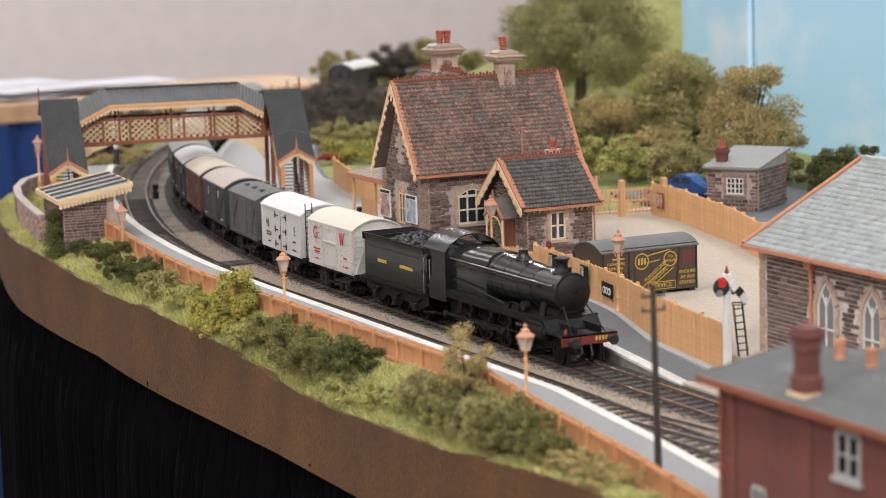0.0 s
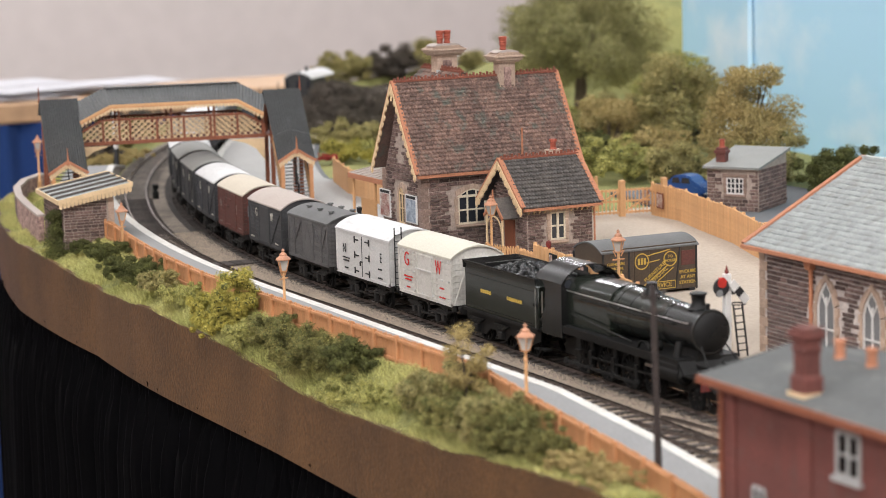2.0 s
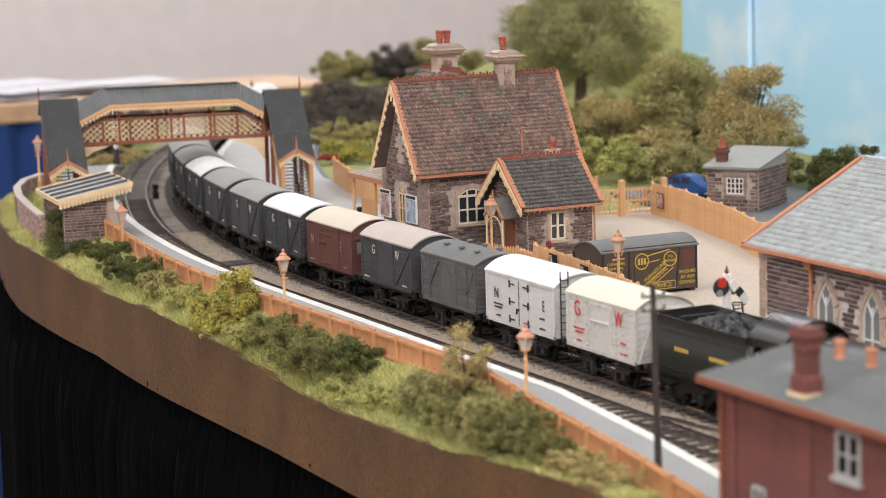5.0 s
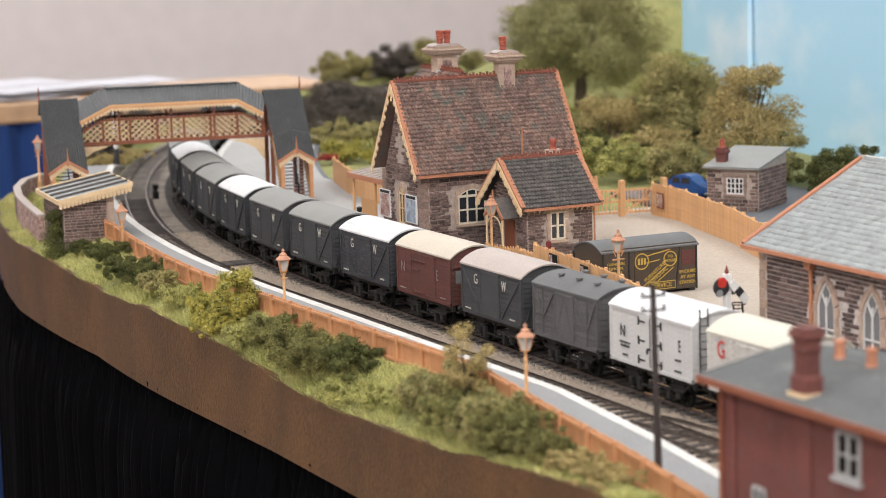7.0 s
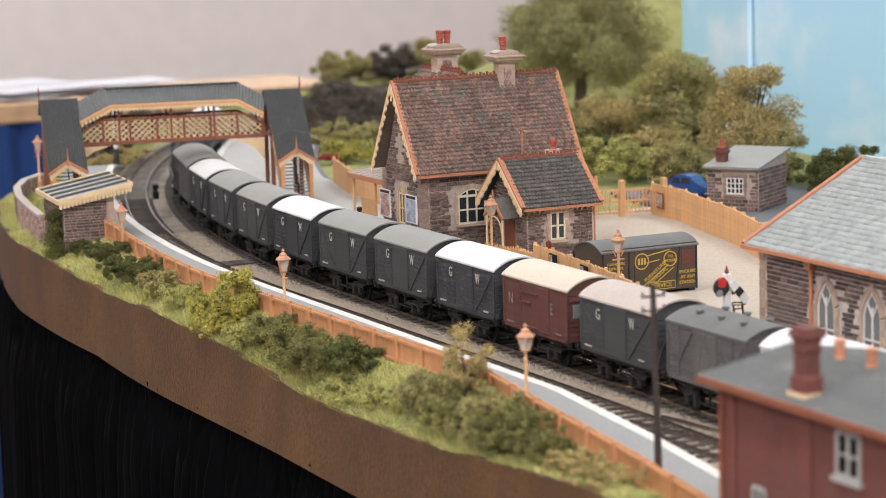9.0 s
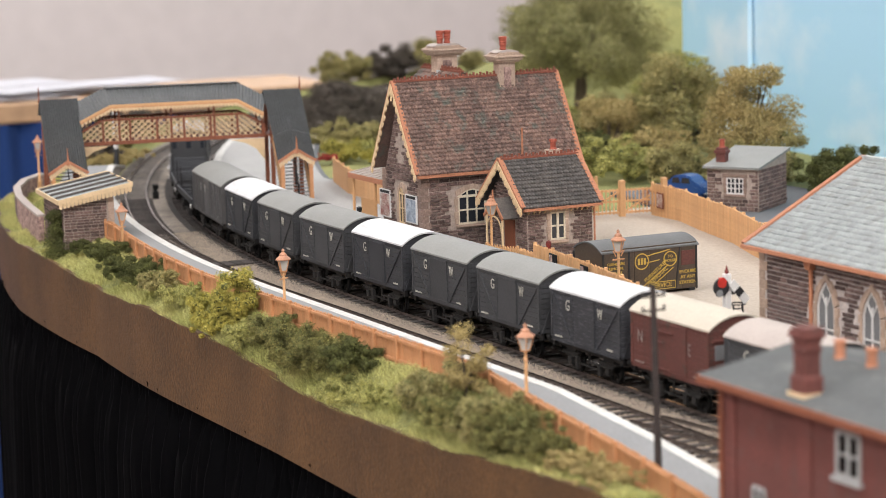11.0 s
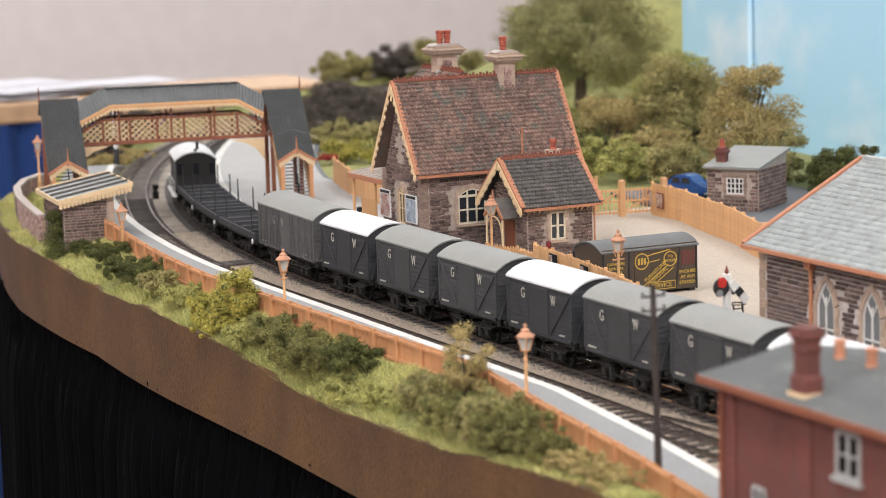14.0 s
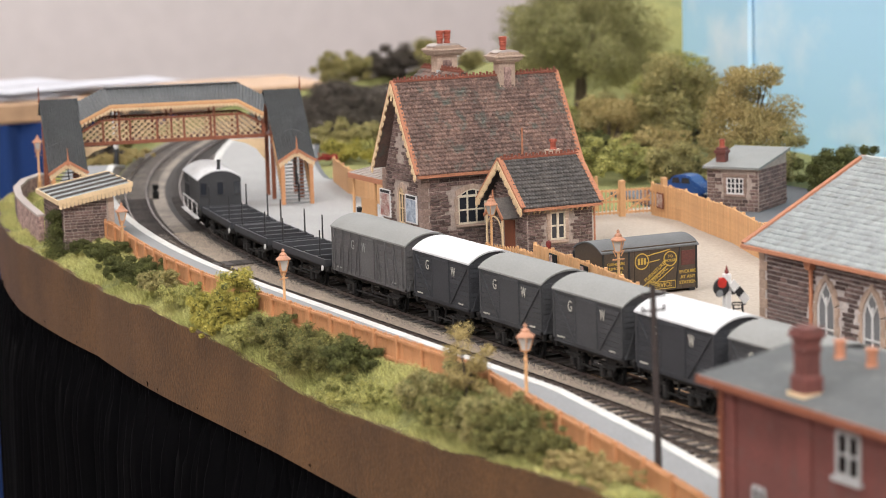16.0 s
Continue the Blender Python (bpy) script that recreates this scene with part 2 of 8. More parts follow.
def sky_paint():
    m = bpy.data.materials.new("painted_sky")
    m.use_nodes = True
    nt = m.node_tree
    b = nt.nodes["Principled BSDF"]
    tc, mp, ns, rp = (nt.nodes.new(k) for k in ("ShaderNodeTexCoord", "ShaderNodeMapping", "ShaderNodeTexNoise", "ShaderNodeValToRGB"))
    mp.inputs["Scale"].default_value = (0.10 / S, 0.10 / S, 0.16 / S)
    ns.inputs["Scale"].default_value, ns.inputs["Detail"].default_value = 1.0, 5
    rp.color_ramp.elements[0].position, rp.color_ramp.elements[1].position = 0.50, 0.80
    rp.color_ramp.elements[0].color, rp.color_ramp.elements[1].color = (0.44, 0.72, 0.90, 1), (0.82, 0.90, 0.95, 1)
    nt.links.new(tc.outputs["Object"], mp.inputs[0]), nt.links.new(mp.outputs[0], ns.inputs["Vector"])
    nt.links.new(ns.outputs[0], rp.inputs[0]), nt.links.new(rp.outputs[0], b.inputs["Base Color"])
    b.inputs["Roughness"].default_value = 0.7
    return m


M["sky"] = sky_paint()


# ---- building tools (full-size metres in, model metres out) ----
def B():
    return bmesh.new()


def box(bm, x0, x1, y0, y1, z0, z1, m=None, bev=0.0):
    v = bmesh.ops.create_cube(bm, size=1)["verts"]
    for a in v:
        a.co = Vector(((x0 + x1) / 2 + a.co.x * (x1 - x0), (y0 + y1) / 2 + a.co.y * (y1 - y0), (z0 + z1) / 2 + a.co.z * (z1 - z0)))
    if m:
        bmesh.ops.transform(bm, matrix=m, verts=v)
    if bev:
        es = list({e for a in v for e in a.link_edges})
        bmesh.ops.bevel(bm, geom=es, offset=bev, segments=1, affect="EDGES")
    return bm


def rod(bm, p0, p1, r0, r1=None, seg=8, caps=True):
    p0, p1 = Vector(p0), Vector(p1)
    d = p1 - p0
    m = Matrix.Translation((p0 + p1) / 2) @ d.to_track_quat("Z", "Y").to_matrix().to_4x4()
    bmesh.ops.create_cone(bm, cap_ends=caps, segments=seg, radius1=r0, radius2=r0 if r1 is None else r1, depth=d.length, matrix=m)
    return bm


def beam(bm, p0, p1, w, h):
    """A square bar from p0 to p1."""
    p0, p1 = Vector(p0), Vector(p1)
    d = p1 - p0
    m = Matrix.Translation((p0 + p1) / 2) @ d.to_track_quat("X", "Z").to_matrix().to_4x4()
    return box(bm, -d.length / 2, d.length / 2, -w / 2, w / 2, -h / 2, h / 2, m)


def lathe(bm, prof, seg=16, m=None, top=True):
    """A turned body: rings of (radius, z)."""
    rings = []
    for r, z in prof:
        rings.append([bm.verts.new((r * math.cos(2 * math.pi * i / seg), r * math.sin(2 * math.pi * i / seg), z)) for i in range(seg)])
    for a, b in zip(rings, rings[1:]):
        for i in range(seg):
            bm.faces.new((a[i], a[(i + 1) % seg], b[(i + 1) % seg], b[i]))
    bm.faces.new(rings[0][::-1]), bm.faces.new(rings[-1])
    if m:
        bmesh.ops.transform(bm, matrix=m, verts=[v for r in rings for v in r])
    return bm


def prism(bm, pts, a, b, axis="x", m=None):
    """A closed outline pushed from a to b along an axis; the outline is (y, z), (x, z) or (x, y)."""
    f = {"x": lambda t, p: (t, p[0], p[1]), "y": lambda t, p: (p[0], t, p[1]), "z": lambda t, p: (p[0], p[1], t)}[axis]
    A, C = [bm.verts.new(f(a, p)) for p in pts], [bm.verts.new(f(b, p)) for p in pts]
    bm.faces.new(A), bm.faces.new(C[::-1])
    for i in range(len(pts)):
        j = (i + 1) % len(pts)
        bm.faces.new((A[i], C[i], C[j], A[j]))
    if m:
        bmesh.ops.transform(bm, matrix=m, verts=A + C)
    return bm


def mesh_of(name, bm, material, smooth=False):
    bmesh.ops.recalc_face_normals(bm, faces=bm.faces)
    bm.transform(Matrix.Scale(S, 4))
    me = bpy.data.meshes.new(name)
    bm.to_mesh(me), bm.free()
    me.materials.append(M[material])
    if smooth:
        me.shade_smooth()
        me.set_sharp_from_angle(angle=radians(38))
    return me


def part(name, bm, material, parent, label="", m=None, smooth=False, kind=""):
    o = new(name, mesh_of(name, bm, material, smooth))
    o.parent = parent
    if m is not None:
        o.matrix_basis = m
    return tagged(o, label, kind=kind)


def again(name, me, parent, m):
    """A piece on shared mesh data."""
    o = new(name, me)
    o.parent, o.matrix_basis = parent, m
    return o


def thing(name, m, label, category, group="", kind=""):
    o = new(name)
    o.empty_display_size = 0.01
    o.matrix_basis = m
    return tagged(o, label, category, group, kind)


def solid(name, bm, material, label, category, kind="", m=None, smooth=False, group=""):
    o = new(name, mesh_of(name, bm, material, smooth))
    if m is not None:
        o.matrix_basis = m
    return tagged(o, label, category, group, kind)


def soup(name, verts, faces, material):
    """A mesh of many small pieces from arrays in full-size metres."""
    me = bpy.data.meshes.new(name)
    v, f = np.asarray(verts, np.float32) * S, np.asarray(faces, np.int32)
    me.vertices.add(len(v)), me.loops.add(f.size), me.polygons.add(len(f))
    me.vertices.foreach_set("co", v.ravel())
    me.loops.foreach_set("vertex_index", f.ravel())
    me.polygons.foreach_set("loop_start", np.arange(0, f.size, f.shape[1], dtype=np.int32))
    me.update(calc_edges=True)
    me.materials.append(M[material])
    return me


def lettering(text, size, material, parent, m, name="lettering", depth=0.012):
    """Raised letters in the built-in font; size is the height of a capital."""
    c = bpy.data.curves.new(name, "FONT")
    c.body, c.size, c.extrude, c.align_x, c.align_y = text, size * S * 1.42, depth * S, "CENTER", "CENTER"
    c.resolution_u = 3
    tmp = bpy.data.objects.new(name, c)
    me = bpy.data.meshes.new_from_object(tmp)
    bpy.data.objects.remove(tmp)
    me.materials.append(M[material])
    return again(name, me, parent, m)


# ---- the line: straight for x above X0, then a curve away from the viewer ----
X0, RAD = -21.0, 128.2


def line(s, d=0.0):
    """Place and heading at s metres along the train's line, d metres to the viewer's side of it."""
    if s >= X0:
        return s, -d, 0.0
    a = (X0 - s) / RAD
    return X0 - (RAD + d) * math.sin(a), RAD - (RAD + d) * math.cos(a), -a


def on_line(s, d, z):
    x, y, a = line(s, d)
    return Vector((x, y, z))


# ---- hall ----
def hall():
    x0, x1, y0, y1, z0, z1 = -420, 230, -260, 330, -85, 190
    for name, b in (("wall_west", (x0 - 4, x0, y0 - 4, y1 + 4, z0, z1)), ("wall_east", (x1, x1 + 4, y0 - 4, y1 + 4, z0, z1)),
                    ("wall_south", (x0, x1, y0 - 4, y0, z0, z1)), ("wall_north", (x0, x1, y1, y1 + 4, z0, z1))):
        solid(name, box(B(), *b), "wall", "plain warm grey painted hall wall", "wall", "structure")
    solid("floor", box(B(), x0 - 4, x1 + 4, y0 - 4, y1 + 4, z0 - 4, z0), "hall_floor", "dull grey-brown hall floor", "floor", "structure")
    solid("ceiling", box(B(), x0 - 4, x1 + 4, y0 - 4, y1 + 4, z1, z1 + 4), "hall_ceiling", "plain white hall ceiling", "ceiling", "structure")


hall()

# ---- baseboard: edge in plan, and the height of its top ----
EDGE_Z = [(-140, 0.2), (-75, 0.6), (-55, -0.15), (-40, 0.0), (-30, -0.4), (-22, -0.05), (-13, -0.25), (-5.5, -0.85), (-1.5, -0.9), (2.5, -0.65), (8, -0.5), (15.5, 0.2), (19, 0.4), (80, 0.4)]
EDGE_D = [(-300, 7.0), (-92, 6.9), (-76, 7.6), (-66, 10.6), (-60, 11.8), (-54, 11.6), (-45, 11.3), (-31, 9.9), (-20, 10.1), (-8, 10.0), (5, 10.3), (20, 10.6), (80, 10.6)]
BOTTOM = -3.8


def lerp(table, x):
    return float(np.interp(x, [a for a, b in table], [b for a, b in table]))


def edge_step(a, b, t):
    t = min(1, max(0, (t - a) / (b - a)))
    return t * t * (3 - 2 * t)


FENCE_D = [(-300, 6.4), (-86, 6.4), (-72, 8.0), (-50, 8.4), (-37, 7.5), (-20, 8.35), (-8, 8.1), (4, 7.7), (12, 8.3), (18, 8.6), (26, 9.4), (80, 9.6)]


def platform_z(s):
    """Top of the near platform: level, with ramps at its ends."""
    return lerp([(-80, -0.2), (-72, 0.8), (7, 0.8), (24, -0.2)], s)


def far_z(s):
    return lerp([(-96, -0.2), (-88, 0.8), (-6, 0.8), (4.5, -0.25)], s)


def ground_z(s, d):
    """Height of the ground, by the place along and across the line."""
    if d > 5.4:
        e, f = lerp(EDGE_D, s), lerp(FENCE_D, s)
        top = platform_z(s) - 0.16 + 0.2 * edge_step(f - 0.3, f + 0.15, d)
        t = edge_step(f, e, d)
        return top + (lerp(EDGE_Z, s) - top) * t - 0.05
    if d > -1.65:
        return RAIL - 0.19
    x, y, a = line(s, d)
    hill = 8.6 * math.exp(-((x + 108) ** 2 / 260 + (y - 69) ** 2 / 130)) + 2.6 * edge_step(38, 60, y) * edge_step(-62, -100, x)
    sink = -2.4 * edge_step(-92, -104, s) * edge_step(-3.4, -4.4, d)
    t = edge_step(-3.6, -6.5, d) * edge_step(-92, -84, s)
    return RAIL - 0.27 + (hill if d < -4 else 0) + sink + t * 0.9


def ground():
    ss = np.concatenate([np.arange(75, 26, -4.0), np.arange(26, -95, -1.0), np.arange(-95, -330, -4.0)])
    dd = np.concatenate([np.linspace(1.0, 0, 12), np.array([5.0, 1.6, -1.6, -3.0, -4.0, -5.0, -6.0, -7.0]), np.arange(-9, -112, -3.0)])
    nv, v, f = len(dd), [], []
    for s in ss:
        e, fe = lerp(EDGE_D, s), 5.6
        for j, d in enumerate(dd):
            d = fe + (e - fe) * d if j < 12 else d
            x, y, a = line(float(s), float(d))
            z = ground_z(float(s), float(d)) + (noise.noise((x * 0.6, y * 0.6, 0)) * 0.12 if 0 < j < 11 and d > lerp(FENCE_D, s) + 0.3 else 0)
            v.append((x, y, z))
    for i in range(len(ss) - 1):
        for j in range(nv - 1):
            f.append((i * nv + j, i * nv + j + 1, (i + 1) * nv + j + 1, (i + 1) * nv + j))
    me = soup("ground", v, f, "grassland")
    me.materials.append(M["ballast"]), me.materials.append(M["track_bed"])
    idx = [{12: 1, 13: 2, 14: 2}.get(k % (nv - 1), 0) for k in range(len(f))]
    me.polygons.foreach_set("material_index", idx)
    me.shade_smooth()
    return tagged(new("ground", me), "olive green scenic ground with grey-brown ballast along the tracks", "ground", kind="structure")


ground()


def fascia():
    """Brown board round the layout, and the black curtain below it."""
    ss = np.concatenate([np.arange(75, -70, -1.0), np.arange(-70, -300, -4.0)])
    bm, prev = B(), None
    for s in ss:
        e = lerp(EDGE_D, s)
        top = lerp(EDGE_Z, s) + 0.06 + 0.07 * noise.noise((s * 0.5, 0, 0))
        ring = [bm.verts.new(on_line(float(s), e + o, z)) for o, z in ((0.0, top), (0.22, top - 0.02), (0.22, BOTTOM), (0.0, BOTTOM))]
        if prev:
            for i in range(4):
                bm.faces.new((prev[i], prev[(i + 1) % 4], ring[(i + 1) % 4], ring[i]))
        prev = ring
    solid("trim", bm, "fascia", "brown stained hardboard edge of the layout", "fascia board", "structure", smooth=True)
    cur = thing("curtain", P(0, 0, 0), "black pleated cloth curtain below the layout's edge", "curtain")
    rows, cols = [], []
    pts, s, i = [], 60.0, 0
    while s > -110:
        pts.append(s)
        s -= 0.085
    zs = [BOTTOM + 0.25, BOTTOM - 0.1, BOTTOM - 0.45, BOTTOM - 0.9, BOTTOM - 1.5, BOTTOM - 2.5, BOTTOM - 4, BOTTOM - 7, BOTTOM - 12, BOTTOM - 25, -84.5]
    v, f = [], []
    for s in pts:
        ph = s * 4.6 + 3.4 * noise.noise((s * 0.33, 3, 0)) + 1.2 * noise.noise((s * 0.9, 7, 0))
        for k, z in enumerate(zs):
            deep = BOTTOM - z
            g = edge_step(0.0, 2.6, deep)
            fold = math.sin(ph + 0.05 * deep * noise.noise((s * 0.2, 9, 0))) + 0.3 * math.sin(2 * ph + 1)
            gather = (0.20 * math.sin(s * 9 + 3 * noise.noise((s, 1, 0))) + 0.2 * noise.noise((s * 1.6, z * 0.8, 2))) * (1 - edge_step(0.5, 3.0, deep))
            off = (0.16 if k == 0 else 0.02) + g * ((0.34 + 0.2 * noise.noise((s * 0.4, 6, 1))) * fold + 0.3 * noise.noise((s * 0.5, z * 0.10, 5))) + gather + 0.12 * edge_step(0.2, 1.2, deep) + 0.4 * edge_step(0.8, 4.0, deep)
            v.append(on_line(s, lerp(EDGE_D, s) - 0.15 + off, z + (0.12 * noise.noise((s * 1.4, 0, 0)) + 0.07 * math.sin(s * 6) if k == 0 else 0)))
    n = len(zs)
    for a in range(len(pts) - 1):
        for k in range(n - 1):
            f.append((a * n + k, a * n + k + 1, (a + 1) * n + k + 1, (a + 1) * n + k))
    me = soup("drape", v, f, "velvet")
    me.shade_smooth()
    o = new("drape", me)
    o.parent = cur


fascia()


# ---- platforms ----
def sweep(bm, s0, s1, step, ring):
    """A closed cross-section, ring(s) of (d, z), drawn along the line."""
    n = max(2, int(abs(s1 - s0) / step))
    prev, first = None, None
    for i in range(n + 1):
        s = s0 + (s1 - s0) * i / n
        r = [bm.verts.new(on_line(s, d, z)) for d, z in ring(s)]
        if prev:
            for k in range(len(r)):
                bm.faces.new((prev[k], prev[(k + 1) % len(r)], r[(k + 1) % len(r)], r[k]))
        else:
            bm.faces.new(r)
        prev = r
    bm.faces.new(prev[::-1])
    return bm


def near_edge(s):
    return lerp([(-300, 4.95), (-30, 5.0), (6, 4.95), (14, 5.2), (24, 6.0)], s)


def platforms():
    bm = sweep(B(), -80, 23.5, 1.0, lambda s: [(near_edge(s) + 0.41, platform_z(s)), (lerp(FENCE_D, s) - 0.02, platform_z(s)), (lerp(FENCE_D, s) - 0.02, -0.5), (near_edge(s) + 0.41, -0.5)])
    near = solid("pavement_near", bm, "paving", "pale grey platform surface beside the near track", "platform", "structure")
    bm = sweep(B(), -80, 23.5, 1.0, lambda s: [(near_edge(s) + 0.07, platform_z(s) - 0.1), (near_edge(s) + 0.41, platform_z(s) - 0.1), (near_edge(s) + 0.41, -0.5), (near_edge(s) + 0.07, -0.5)])
    part("edge_wall", bm, "edge_stone", near)
    for i in range(70):
        a = 23.4 - i * 1.46
        bm = sweep(B(), a, a - 1.44, 0.8, lambda s: [(near_edge(s), platform_z(s) + 0.012), (near_edge(s) + 0.42, platform_z(s) + 0.012), (near_edge(s) + 0.42, platform_z(s) - 0.1), (near_edge(s), platform_z(s) - 0.1)])
        part("edge_slab", bm, "edge_white", near)
    # the far platform is wider and carries the station
    fe = -1.52
    bm = sweep(B(), -96, 4.5, 1.0, lambda s: [(fe - 0.5, far_z(s)), (fe - 0.5, -0.5), (far_back(s), -0.5), (far_back(s), far_z(s) + ramp_rise(s))])
    far = solid("pavement_far", bm, "asphalt", "dark grey asphalt platform surface in front of the station", "platform", "structure")
    bm = sweep(B(), -96, 4.5, 1.0, lambda s: [(fe - 0.06, far_z(s) - 0.1), (fe - 0.06, -0.5), (fe - 0.5, -0.5), (fe - 0.5, far_z(s) - 0.1)])
    part("edge_wall", bm, "edge_stone", far)
    for i in range(68):
        a = 4.4 - i * 1.46
        bm = sweep(B(), a, a - 1.44, 0.8, lambda s: [(fe, far_z(s) + 0.012), (fe, far_z(s) - 0.1), (fe - 0.5, far_z(s) - 0.1), (fe - 0.5, far_z(s) + 0.012)])
        part("edge_slab", bm, "edge_white", far)
    # pale paving before the footbridge and the station gable
    bm = sweep(B(), -90, -29, 1.0, lambda s: [(fe - 0.52, far_z(s) + 0.008), (fe - 0.52, far_z(s) - 0.1), (far_back(s) + 0.3, far_z(s) - 0.1), (far_back(s) + 0.3, far_z(s) + 0.008)])
    part("concrete_paving", bm, "concrete", far, "pale concrete paving")
    bm = sweep(B(), -16, 4.0, 1.0, lambda s: [(far_back(s) + 0.42, far_z(s) + ramp_rise(s) * 0.9 + 0.03), (far_back(s) + 0.42, far_z(s) - 0.1), (far_back(s) + 0.05, far_z(s) - 0.1), (far_back(s) + 0.05, far_z(s) + ramp_rise(s) + 0.03)])
    part("kerb_strip", bm, "concrete", far, "pale strip below the fence")


def ramp_rise(s):
    """The ramp's rear edge lies higher than its face."""
    return lerp([(-6, 0.0), (4.5, 0.38)], s)


def far_back(s):
    return lerp([(-300, -8.5), (-60, -8.5), (-45, -12), (-24, -12), (-19, -7.0), (-16, -6.2), (-8, -5.25), (-5, -4.7), (-0.5, -3.6), (5, -3.4), (12, -3.4)], s)


platforms()


def yard():
    bm = prism(B(), [(-20, 6.2), (-8, 5.2), (-5, 4.7), (-0.5, 3.6), (5, 3.45), (40, 3.45), (40, 30), (-6, 24), (-33, 24.5), (-33, 13), (-24, 13)], -0.6, 0.78, "z")
    solid("pavement_yard", bm, "yard", "pale buff gravel surface of the station yard", "yard", "structure")
    bm = prism(B(), [(-40, 24.5), (-6, 19.5), (8, 20), (8, 34), (-40, 34)], 0.2, 0.80 + 0.02, "z")
    part_apron = prism(B(), [(3.2, 1.7), (16, 1.35), (16, 3.5), (4.6, 3.5)], -0.6, -0.2, "z")
    solid("pavement_apron", part_apron, "yard", "trodden sandy ground at the foot of the ramp", "path", "structure")
    solid("road", bm, "asphalt", "dark grey road behind the yard fence", "road", "structure")


yard()


# ---- track ----
def rails(parent, pts_left, pts_right, head="rail_head"):
    for pts in (pts_left, pts_right):
        for nm, mt, w, z0, z1 in (("rail", "rail", 0.07, RAIL - 0.15, RAIL - 0.012), ("rail_head", head, 0.085, RAIL - 0.014, RAIL)):
            bm, prev = B(), None
            for i, p in enumerate(pts):
                q = pts[min(i + 1, len(pts) - 1)] - pts[max(i - 1, 0)]
                nrm = Vector((-q.y, q.x, 0)).normalized() * w / 2
                r = [bm.verts.new((*(p.xy + k * nrm.xy), z)) for k, z in ((-1, z0), (1, z0), (1, z1), (-1, z1))]
                if prev:
                    for k in range(4):
                        bm.faces.new((prev[k], prev[(k + 1) % 4], r[(k + 1) % 4], r[k]))
                prev = r
            part(nm, bm, mt, parent)


def track_line(name, label, table, s_a, s_b, half, bright=99.0):
    """Rails and sleepers; the rail heads are polished beyond s = bright."""
    t = thing(name, P(0, 0, 0), label, "railway track", "running lines", "structure")
    ss = np.arange(s_a, s_b, -1.2)
    worn = [s for s in ss if s > bright - 1.2]
    for run, head in ((worn, "rail_polished"), ([s for s in ss if s <= bright], "rail_head")):
        if len(run) > 1:
            rails(t, [on_line(float(s), lerp(table, s) + 0.65, 0) for s in run], [on_line(float(s), lerp(table, s) - 0.65, 0) for s in run], head)
    near = mesh_of("sleeper", box(B(), -0.125, 0.125, -half, half, -0.3, -0.14, bev=0.015), "sleeper")
    far_v, far_f = [], []
    s, i = s_a, 0
    while s > s_b:
        d0 = lerp(table, s)
        x, y, a = line(s, d0)
        w = random.uniform(-0.03, 0.03)
        if -62 < s < 26:
            again("sleeper", near, t, P(x, y, RAIL + random.uniform(0.02, 0.035), 0, 0, math.degrees(a) + w * 40))
        else:
            c, sn, k = math.cos(a), math.sin(a), len(far_v)
            for ux, uy in ((-0.125, -1.3), (0.125, -1.3), (0.125, 1.3), (-0.125, 1.3)):
                far_v.append((x + c * ux - sn * uy, y + sn * ux + c * uy, RAIL - 0.14))
            far_f.append((k, k + 1, k + 2, k + 3))
        s -= 0.72
    o = new("far_sleepers", soup("far_sleepers", far_v, far_f, "sleeper"))
    o.parent = t
    tagged(o, kind="stuff")
    # chairs that hold the rails, joined
    bm = B()
    s = s_a
    while s > -45:
        d0 = lerp(table, s)
        for o2 in (0.65, -0.65):
            if -45 < s < 26:
                p = on_line(s, d0 + o2, 0)
                box(bm, p.x - 0.09, p.x + 0.09, p.y - 0.17, p.y + 0.17, RAIL - 0.15, RAIL - 0.09)
        s -= 0.72
    part("rail_chairs", bm, "rail", t, kind="stuff")


NEAR_LINE = [(-300, 3.43), (-60, 3.43), (-38, 3.7), (-18, 3.2), (2, 3.1), (14, 3.2), (80, 3.3)]
track_line("track_main", "bullhead rails on dark sleepers in the train's line", [(-300, 0), (80, 0)], 70, -260, 1.25, 5.0)
track_line("track_near", "bullhead rails on dark sleepers beside the near platform", NEAR_LINE, 70, -260, 1.0)


def crossover():
    t = thing("track_crossover", P(0, 0, 0), "bright crossover rails joining the two tracks", "railway track", kind="structure")
    ss = np.arange(9.0, 31, 1.0)

    def d_at(s):
        u = (s - 1) / 30
        return 3.43 * (1 - u * u * (3 - 2 * u))

    rails(t, [Vector((s, -d_at(s) - 0.65, 0)) for s in ss], [Vector((s, -d_at(s) + 0.65, 0)) for s in ss], "rail_polished")
    bm = B()
    for s in np.arange(10, 24, 0.72):
        box(bm, s - 0.125, s + 0.125, -3.0, -0.5, RAIL - 0.30, RAIL - 0.143)
    part("timbers", bm, "sleeper", t)
    # barrow crossing of old sleepers
    for k in range(4):
        part("crossing_board", box(B(), -34.4, -33.1, -2.6 + k * 0.48, -2.16 + k * 0.48, RAIL - 0.25, RAIL - 0.03, bev=0.02), "sleeper", t)


crossover()


